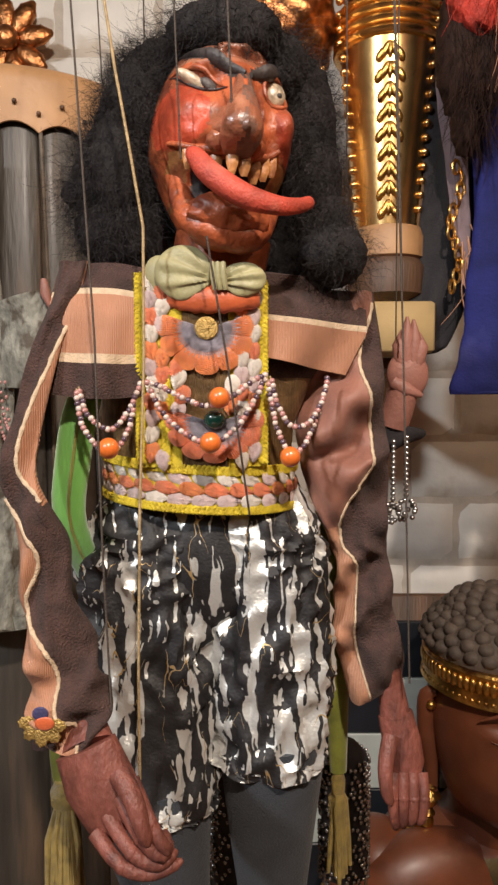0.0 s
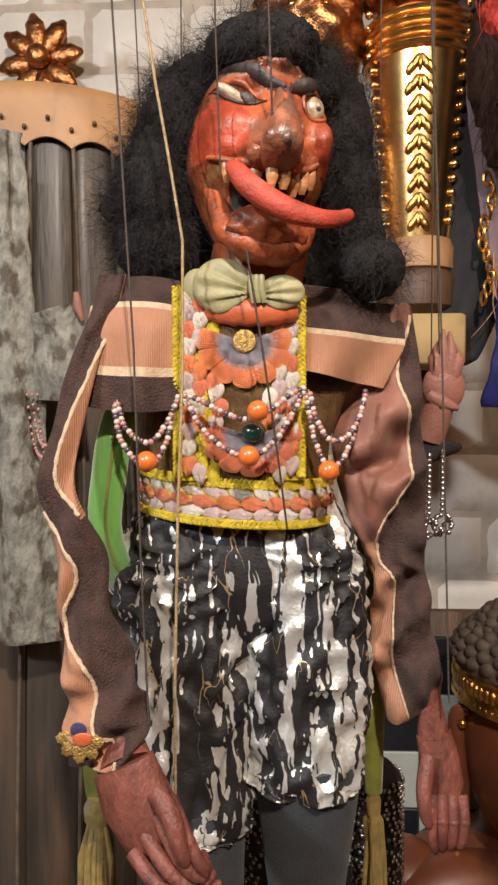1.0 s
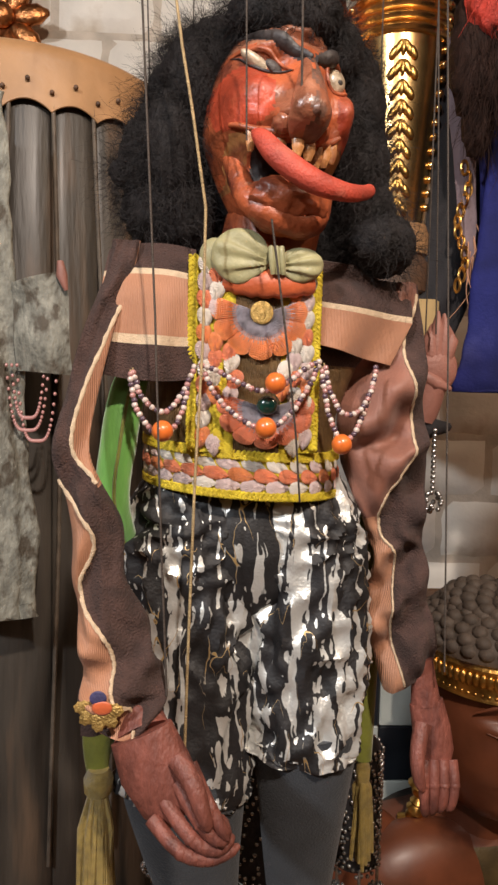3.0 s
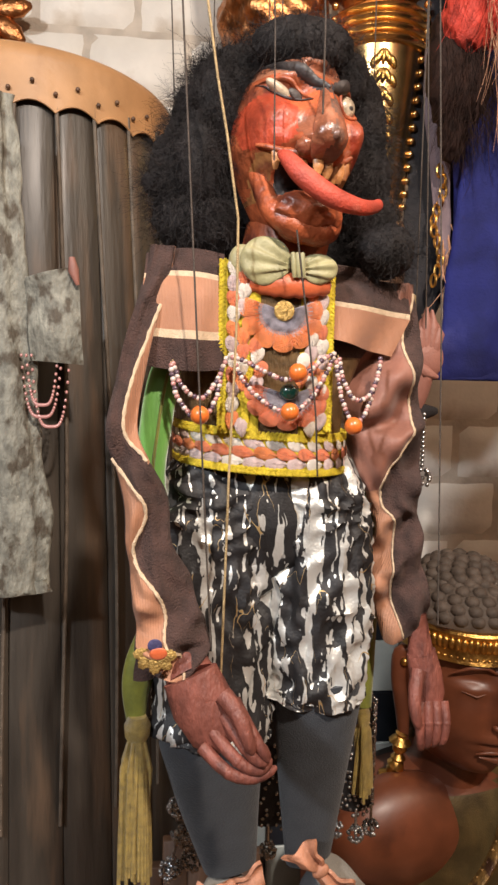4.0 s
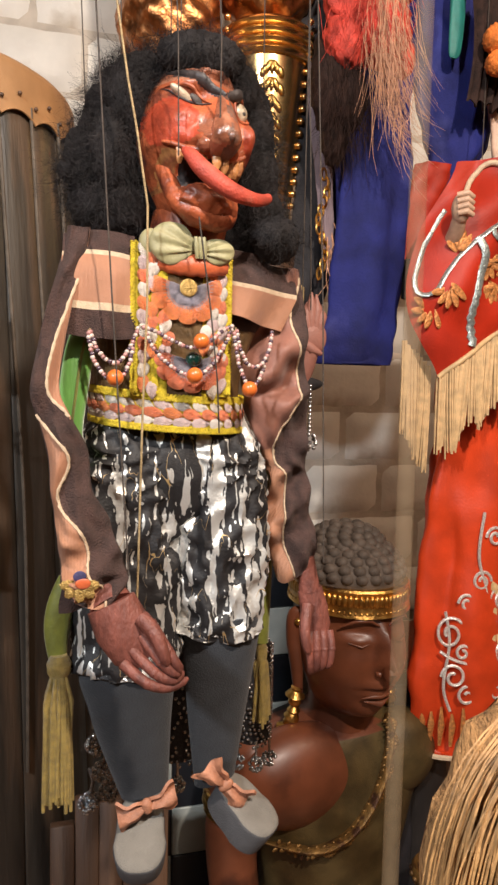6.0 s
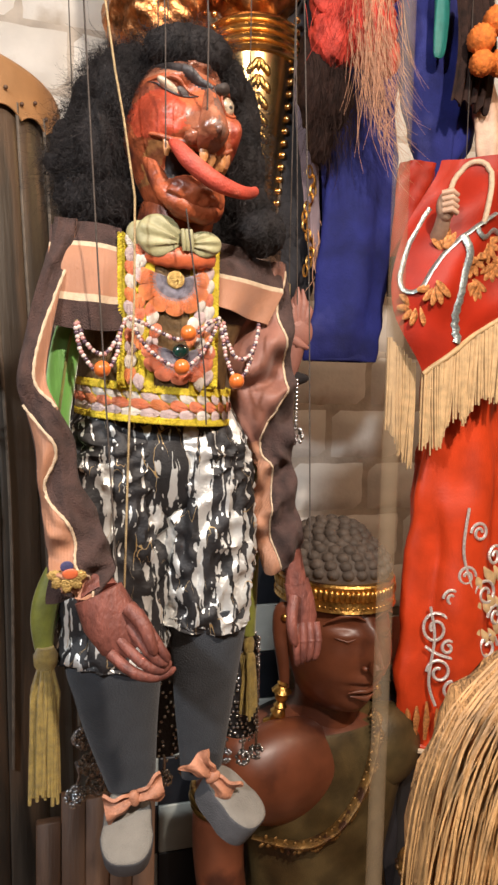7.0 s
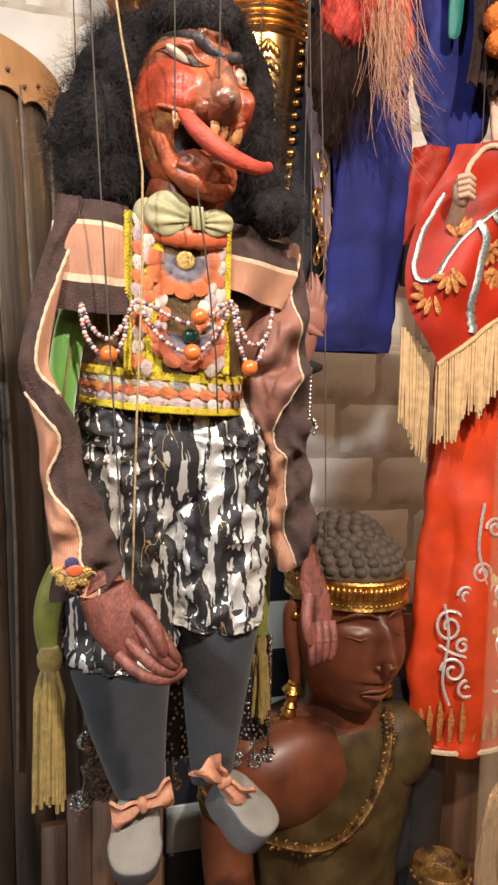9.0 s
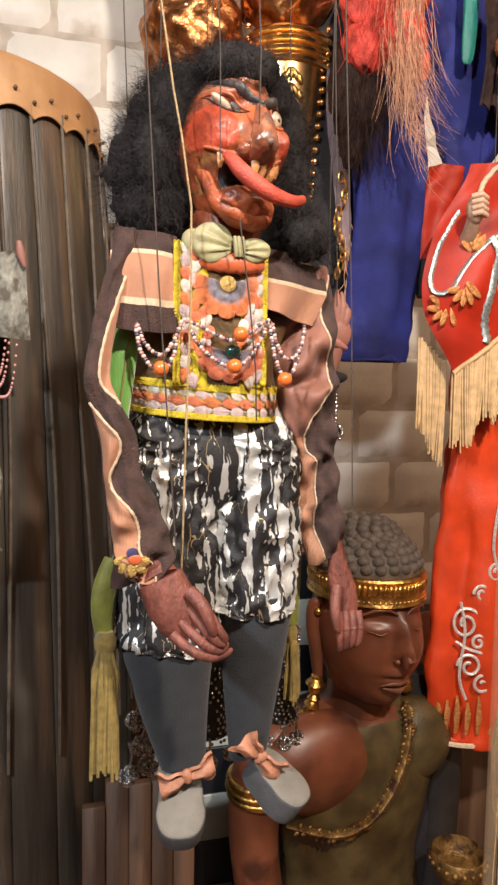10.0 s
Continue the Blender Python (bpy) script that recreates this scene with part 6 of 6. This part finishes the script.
    for a0, z0, r0, tn, sg in ((232, 1.005, 17, 1.6, 1), (258, 1.015, 13, 1.6, -1), (262, 1.09, 10, 1.5, 1), (285, 1.06, 14, 1.5, -1), (238, 0.935, 13, 1.3, -1), (268, 0.945, 16, 1.5, 1), (275, 1.16, 10, 1.5, -1), (290, 0.97, 14, 1.4, 1), (300, 1.02, 12, 1.5, -1), (252, 0.905, 11, 1.4, 1), (282, 0.91, 12, 1.4, -1), (296, 1.12, 11, 1.5, 1), (248, 1.055, 9, 1.4, -1), (246, 0.975, 8, 1.3, 1)):
        q = [leg_at(a0 + sg * (r0 * (1 - f * 0.75)) * math.cos(6.28 * tn * f), z0 + (r0 * (1 - f * 0.75)) * 0.0017 * math.sin(6.28 * tn * f)) for f in [i / 30 for i in range(31)]]
        part("scroll_cord", Shape().tube(q, 0.0026, 6), [SILVERCORD], leg)
    for keys in ([(222, 0.975), (240, 0.962), (262, 0.958), (285, 0.985)], [(226, 1.04), (232, 0.99), (228, 0.92), (236, 0.88)], [(262, 1.20), (258, 1.13), (268, 1.06), (262, 0.98)]):
        part("scroll_cord", Shape().tube([leg_at(*p) for p in smooth_path(keys, 20)], 0.0026, 6), [SILVERCORD], leg)
    for k in range(13):
        a = 205 + k * 11
        ap = Shape()
        ap.tube([leg_at(a, 0.885 - 0.01 * (k % 2), 0.003), leg_at(a + 1, 0.855, 0.004), leg_at(a, 0.822, 0.003)], [0.002, 0.0062, 0.003], 8, 0, 0.5)
        part("applique", ap, [APPLIQUE], leg, "copper-gold hem applique")
    for k in range(16):
        a, z = 276 + 9 * (k % 4) + rnd.uniform(-2, 2), 1.085 - 0.045 * (k // 4) + rnd.uniform(-0.008, 0.008)
        ap = Shape().tube([leg_at(a - 4, z + 0.012, 0.002), leg_at(a, z, 0.005), leg_at(a + 5, z - 0.014, 0.002)], [0.0015, 0.0075, 0.002], 8, 0, 0.4)
        part("applique", ap, [FRINGE], leg, "pale gold leaf embroidery")
    part("hem", Shape().tube([leg_at(10 * k, 0.801, 0.001) for k in range(37)], 0.0042, 6), [CREAM], leg)
    hang(t, 0.50, 0.80, 1.73)
    fist = Shape()
    fist.ball((0.4285, 0.735, 1.640), (0.013, 0.014, 0.021), 20, 14, 0)
    for k in range(4):
        fist.tube([(0.417 + 0.001 * k, 0.727, 1.655 - 0.008 * k), (0.428, 0.719, 1.657 - 0.008 * k), (0.440, 0.725, 1.654 - 0.008 * k)], [0.004, 0.0048, 0.004], 8)
    fist.tube([(0.4285, 0.737, 1.63), (0.432, 0.75, 1.615), (0.438, 0.775, 1.60)], [0.010, 0.011, 0.012], 12)
    solid("puppet_fist", fist, [PALESKIN], "pale wrinkled puppet fist on the red costume", "puppet hand")
    d = thing("dark_trouser_leg", "blue-black puppet trouser leg below the red costume", "puppet costume", at=(0.44, 0.86, 0.46))
    part("cloth", cloth_tube([(0.452, 0.885, 0.90, 0.034), (0.446, 0.88, 0.80, 0.030), (0.440, 0.875, 0.70, 0.026), (0.436, 0.87, 0.60, 0.028), (0.436, 0.87, 0.462, 0.03)], 0.7, 3.3, 0.10), [DARKCLOTH], d)
    g = thing("gilt_bowl", "small embossed gilt bowl on a stand", "bowl", at=(0.45, 0.74, 0.46))
    part("bowl", Shape().lathe([(0.020, 0.62), (0.034, 0.630), (0.042, 0.648), (0.043, 0.664), (0.040, 0.668), (0.039, 0.660), (0.030, 0.640)], 40, (0.448, 0.745, 0.0)), [DULLGOLD], g)
    boss = Shape()
    for k in range(20):
        a = 2 * math.pi * k / 20
        boss.ball((0.448 + 0.0425 * math.cos(a), 0.745 + 0.0425 * math.sin(a), 0.655), 0.0045, 8, 6)
    part("boss_row", boss, [DULLGOLD], g)
    part("foot", Shape().lathe([(0.05, 0.461), (0.045, 0.47), (0.022, 0.50), (0.022, 0.625)], 28, (0.448, 0.745, 0.0)), [BOARD], g)
    # Added card that stands in for a bright patch beside the statue.
    solid("paper_card", Shape().box((0.487, 0.945, 0.935), (0.05, 0.003, 0.09), 0.001), [PLASTER], "small white card added for a bright patch behind the statue", "card")


build_red_costume()


# Added backdrop that darkens the low wall; its cabinet form is invented.
def build_cabinet():
    t = thing("backdrop_cabinet", "low brown wooden cabinet added as a dark backdrop before the brick wall", "cabinet", at=(0.78, 1.16, 0.0))
    part("carcass", Shape().box((0.80, 1.165, 0.42), (0.60, 0.30, 0.84), 0.004), [BOARD], t)
    part("top", Shape().box((0.80, 1.160, 0.852), (0.64, 0.33, 0.022), 0.004), [BOARD], t)
    for x in (0.65, 0.95):
        d = part("door", Shape().box((x, 1.007, 0.45), (0.285, 0.014, 0.74), 0.003), [BOARD], t)
        part("panel", Shape().box((x, 1.000, 0.45), (0.19, 0.008, 0.62), 0.003), [BOARD], d)


build_cabinet()


def build_top_right():
    t = thing("pompom_headdress", "dark lace headdress with orange wool pompoms", "headdress", at=(0.50, 0.79, 1.82))
    part("lace_band", Shape().sheet(lambda u, v: (0.470 + 0.075 * u + 0.010 * math.sin(v * 3), 0.80 + 0.004 * math.sin(u * 30) + 0.02 * u, lerp(1.99, 1.815, v) + 0.006 * math.sin(u * 25)), 24, 24, 0.004), [DARKFUR], t)
    for p, r in (((0.500, 0.775, 1.895), 0.020), ((0.503, 0.775, 1.862), 0.018), ((0.525, 0.775, 1.925), 0.020), ((0.540, 0.78, 1.87), 0.02)):
        part("pompom", Shape().ball(p, r, 30, 20, 0, None, lambda d: 1 + 0.15 * noise.noise(d * 6) + 0.08 * noise.noise(d * 16)), [POMPOM], t)
    part("teal_ribbon", cloth_tube([(0.468, 0.83, 2.02, 0.012), (0.466, 0.83, 1.95, 0.012), (0.464, 0.83, 1.90, 0.010), (0.463, 0.83, 1.888, 0.005)], 0.5, 1.0), [TEAL], t)
    part("pale_scarf", cloth_tube([(0.540, 0.84, 1.89, 0.018), (0.560, 0.84, 1.82, 0.024), (0.570, 0.84, 1.76, 0.026), (0.570, 0.84, 1.70, 0.02)], 0.6, 2.0, 0.12), [PALESKIN], t, "pale buff scarf")
    hang(t, 0.51, 0.80, 1.985)


build_top_right()


# ---- behind the marionette's arm ----
def build_far_hand():
    s = Shape()
    s.ball((0.136, 0.520, 1.436), (0.016, 0.008, 0.019), 24, 16, 0)
    for k, (dx, l) in enumerate(((-0.007, 0.026), (-0.002, 0.036), (0.004, 0.034), (0.009, 0.024))):
        s.tube([(0.136 + dx * 0.7, 0.519, 1.444), (0.136 + dx * 1.05, 0.517, 1.444 + l * 0.55), (0.137 + dx * 0.8, 0.520, 1.444 + l)], [0.0058, 0.0055, 0.0012], 9)
    s.tube([(0.125, 0.518, 1.430), (0.134, 0.514, 1.424), (0.146, 0.516, 1.420)], [0.006, 0.006, 0.002], 9)
    s.tube([(0.134, 0.522, 1.428), (0.130, 0.524, 1.410), (0.126, 0.526, 1.396)], [0.012, 0.012, 0.012], 14)
    solid("puppet_hand", s, [PINKSKIN], "raised pale pink puppet hand with pointed fingers", "puppet hand")
    t = thing("black_puppet_sleeve", "black pointed sleeve with dangling beaded drops", "puppet costume", at=(0.126, 0.52, 1.33))
    part("cloth", Shape().sheet(lambda u, v: (0.100 + 0.050 * u * (1 - 0.3 * v) + 0.006 * math.sin(v * 4), 0.528 - 0.010 * math.sin(u * 3.1), 1.405 - 0.012 * u - 0.045 * v * (1 - 0.75 * u)), 16, 12, 0.003), [DARKCLOTH], t)
    sil = Shape().ball((0, 0, 0), 0.0021, 8, 6).mesh("bead", SILVER)
    for x, z in ((0.124, 1.385), (0.134, 1.388)):
        for k in range(12):
            part("bead", sil, None, t).matrix_basis = Matrix.Translation((x, 0.512, z - 0.004 * k))
        for k in range(22):
            a, b = rnd.uniform(0, 6.28), rnd.uniform(-1.2, 1.2)
            part("bead", sil, None, t).matrix_basis = Matrix.Translation((x + 0.007 * math.cos(a) * math.cos(b), 0.512 + 0.006 * math.sin(a) * math.cos(b), z - 0.055 + 0.008 * math.sin(b)))
    part("hanging_cord", Shape().tube([(0.128, 0.526, 1.40), (0.128, 0.526, TOP)], 0.0006, 5), [CORD], t)
    u = thing("buff_block", "buff wooden block under the brass column", "block", at=(0.2, 0.9, 1.48))
    part("block", Shape().box((0.203, 0.900, 1.511), (0.085, 0.085, 0.064), 0.003), [CARDBOARD], u)
    part("bracket", Shape().box((0.203, 1.130, 1.470), (0.06, 0.38, 0.016), 0.003), [BOARD], u)


build_far_hand()


def build_beadwork():
    """Silver beaded skirts and drops that hang behind the legs."""
    for cx, cy, z0, z1, r, lab in ((0.094, 0.560, 1.125, 1.010, 0.021, "silver beaded tube with netted hem"), (0.010, 0.560, 1.13, 1.005, 0.030, "silver beaded tube behind the legs")):
        t = thing("beaded_pendant", lab, "pendant", "beaded pendants", at=(cx, cy, z1))
        part("core", Shape().lathe([(r * 0.8, z1), (r * 0.95, z1 + 0.002), (r * 0.92, z0 - 0.01), (r * 0.5, z0)], 24, (cx, cy, 0)), [DARKCLOTH], t)
        net = Shape()
        for i in range(24):
            z = lerp(z1, z0 - 0.01, i / 23)
            for k in range(26):
                if rnd.random() < 0.72:
                    a = 2 * math.pi * (k + 0.5 * (i % 2)) / 26 + rnd.uniform(-0.06, 0.06)
                    net.ball((cx + r * math.cos(a), cy + r * math.sin(a), z + rnd.uniform(-0.001, 0.001)), 0.0019, 6, 4)
        part("bead_net", net, [SILVER], t, "net of tiny silver beads", kind="stuff")
        for k in range(3):
            a = radians(215 + 55 * k)
            dr = Shape()
            px, py = cx + r * math.cos(a), cy + r * math.sin(a)
            dr.tube([(px, py, z1 + 0.004), (px, py, z1 - 0.012)], 0.0014, 6)
            for _ in range(40):
                d = Vector((rnd.gauss(0, 1), rnd.gauss(0, 1), rnd.gauss(0, 1))).normalized()
                dr.ball(Vector((px, py, z1 - 0.019)) + d * 0.0068, 0.0021, 6, 4)
            part("bead_drop", dr, [SILVER], t)
        part("hanging_cord", Shape().tube([(cx, cy, z0 - 0.004), (cx, cy, 1.55), (cx, cy + 0.02, TOP)], 0.0006, 5), [CORD], t)
    t = thing("beaded_pendant", "cluster of silver beaded balls on short loops", "pendant", "beaded pendants", at=(-0.07, 0.475, 1.01))
    for x, z in ((-0.066, 1.042), (-0.078, 1.014), (-0.060, 1.022), (-0.072, 1.066)):
        b = Shape()
        b.tube([(x, 0.478, z + 0.03), (x + 0.004, 0.476, z + 0.018), (x, 0.474, z + 0.006)], 0.0014, 6)
        for _ in range(70):
            d = Vector((rnd.gauss(0, 1), rnd.gauss(0, 1), rnd.gauss(0, 1))).normalized()
            b.ball(Vector((x, 0.474, z)) + d * 0.0085, 0.0020, 6, 4)
        part("bead_ball", b, [SILVER], t)
    part("cord", Shape().tube([(-0.070, 0.478, 1.09), (-0.068, 0.478, 1.06), (-0.064, 0.480, 1.30)], 0.002, 6), [CORD], t)


build_beadwork()


# ---- grey robe by the drum ----
def build_robe():
    t = thing("grey_puppet_robe", "grey-green embroidered puppet robe with beaded threads", "puppet costume", at=(-0.27, 0.66, 1.19))
    part("sleeve", cloth_tube([(-0.275, 0.68, 1.70, 0.022), (-0.276, 0.675, 1.62, 0.028), (-0.268, 0.67, 1.54, 0.030), (-0.258, 0.67, 1.44, 0.032), (-0.250, 0.67, 1.32, 0.036), (-0.248, 0.67, 1.195, 0.038), (-0.248, 0.67, 1.203, 0.032)], 0.5, 7.0, 0.30), [ROBEGREY], t)
    part("side_flap", Shape().sheet(lambda u, v: (-0.232 + 0.050 * u + 0.006 * v, 0.662 - 0.010 * math.sin(u * 3) + 0.003 * math.sin(v * 7), lerp(1.515 + 0.012 * u, 1.432 - 0.004 * u, v)), 16, 16, 0.006), [ROBEGREY], t, "spotted grey cuff flap")
    part("pink_tab", Shape().tube([(-0.186, 0.655, 1.535), (-0.184, 0.653, 1.522), (-0.180, 0.655, 1.508)], [0.003, 0.0055, 0.002], 10), [PINKSKIN], t)
    bd = Shape().ball((0, 0, 0), (0.0016, 0.0016, 0.002), 7, 5).mesh("bead", SEED_P)
    for x0, x1, drop in ((-0.236, -0.196, 0.062), (-0.231, -0.200, 0.050), (-0.226, -0.188, 0.072)):
        for k in range(38):
            f = k / 37
            part("bead", bd, None, t).matrix_basis = Matrix.Translation((lerp(x0, x1, f), 0.655, 1.436 - drop * (1 - (2 * f - 1) ** 4)))
    hang(t, -0.275, 0.68, 1.69)


build_robe()


def build_wall_ornament():
    t = thing("gilt_wall_ornament", "gilded flower ornament hung on the brick wall", "ornament", at=(-0.44, 1.28, 2.08))
    for k in range(8):
        a = radians(45 * k + 10)
        part("leaf", Shape().ball((-0.44 + 0.045 * math.cos(a), 1.285, 2.09 + 0.050 * math.sin(a)), (0.020, 0.012, 0.036), 16, 12, 0, Matrix.Rotation(radians(90) - a, 3, "Y"), lambda d: 1 + 0.08 * math.sin(d.z * 14)), [BRASSDARK], t)
    part("heart", Shape().ball((-0.44, 1.27, 2.09), (0.022, 0.018, 0.022), 20, 14), [BRASSDARK], t)
    part("nail", Shape().tube([(-0.44, 1.27, 2.09), (-0.44, 1.335, 2.09)], 0.004, 8), [CORD], t)


build_wall_ornament()


# ---- close to the camera ----
def build_near():
    t = thing("straw_tuft", "tuft of long straw-coloured fibre hanging on a cord", "straw tuft", at=(0.0, -0.02, 1.18))
    root = Shape().ball((0.030, 0.016, 1.273), (0.046, 0.009, 0.052), 40, 26, 0, None, lambda d: 1 + 0.08 * noise.noise(d * 4))
    part("fibre_pad", root, [STRAWROOT], t, "brown matted fibre")
    hair = Shape()
    for _ in range(1100):
        out = rnd.random() ** 0.85
        x0, y0, z0 = 0.0275 + rnd.uniform(-0.005, 0.004), -0.006 + rnd.gauss(0, 0.003), 1.340 - 0.016 * (1 - out) + rnd.gauss(0, 0.002)
        q = smooth_path([(x0, y0, z0), (x0 - 0.024 * out - 0.006, y0 - 0.004, z0 - 0.004 - 0.010 * out), (x0 - 0.046 * out - 0.002, y0 - 0.006, z0 - 0.030),
                         (x0 - 0.054 * out + rnd.uniform(-0.0015, 0.0015), y0 - 0.006, z0 - 0.062), (x0 - 0.054 * out + rnd.uniform(-0.0015, 0.0015), y0 - 0.005, z0 - 0.11 + rnd.gauss(0, 0.01))], 16)
        w = rnd.uniform(0.00012, 0.00034)
        hair.tube(q, [w] * 12 + [w * 0.9, w * 0.8, w * 0.6, w * 0.4, w * 0.2], 4)
    part("straw_fibre", hair, [STRAW], t, "loose straw fibres", kind="stuff")
    part("hanging_cord", Shape().tube([(0.02, -0.010, 1.33), (0.06, -0.010, 1.8), (0.06, -0.010, TOP)], 0.0007, 5), [BLURCORD], t)
    solid("blurred_cord", Shape().tube([(-0.0475, -0.029, 1.20), (-0.0470, -0.029, 1.40), (-0.0465, -0.029, 1.6), (-0.046, -0.029, TOP)], 0.0012, 10), [BLURCORD], "tan cord hanging from the ceiling, made translucent in place of blur", "cord")


build_near()


# ---- bricks of the wall, last ----
def build_bricks():
    kinds = []
    for v in range(6):
        s = Shape()
        hx, hz, d = 0.0922, 0.0572, 0.018
        nx, nz = 8, 6
        verts, faces = [], []
        for i in range(nx + 1):
            for k in range(nz + 1):
                u, w = i / nx * 2 - 1, k / nz * 2 - 1
                e = max(abs(u) ** 6, abs(w) ** 5)
                x = hx * u * (1 + 0.015 * noise.noise(Vector((w * 2, v * 3.0, 1))))
                z = hz * w * (1 + 0.02 * noise.noise(Vector((u * 2, v * 5.0, 2))))
                verts.append((x, d * (e * 0.9 - 0.5) - 0.0025 * noise.noise(Vector((u * 2 + v * 7, w * 2, 0))), z))
        for i in range(nx):
            for k in range(nz):
                a = i * (nz + 1) + k
                faces.append((a, a + nz + 1, a + nz + 2, a + 1))
        s.add(verts, faces)
        kinds.append(s.mesh("brick", PLASTER))
    for r in range(-14, 3):
        for k in range(-5, 8):
            x = -0.168 + 0.0975 * (1 + r % 2) + 0.195 * k
            z = 2.1575 + 0.125 * r
            b = part("brick", rnd.choice(kinds), None, wall_north)
            b.matrix_parent_inverse = Matrix.Identity(4)
            b.matrix_basis = Matrix.Translation((x, WALL_Y + 0.004 + rnd.uniform(-0.001, 0.001), z)) @ Matrix.Rotation(rnd.uniform(-0.008, 0.008), 4, "Y")


build_bricks()
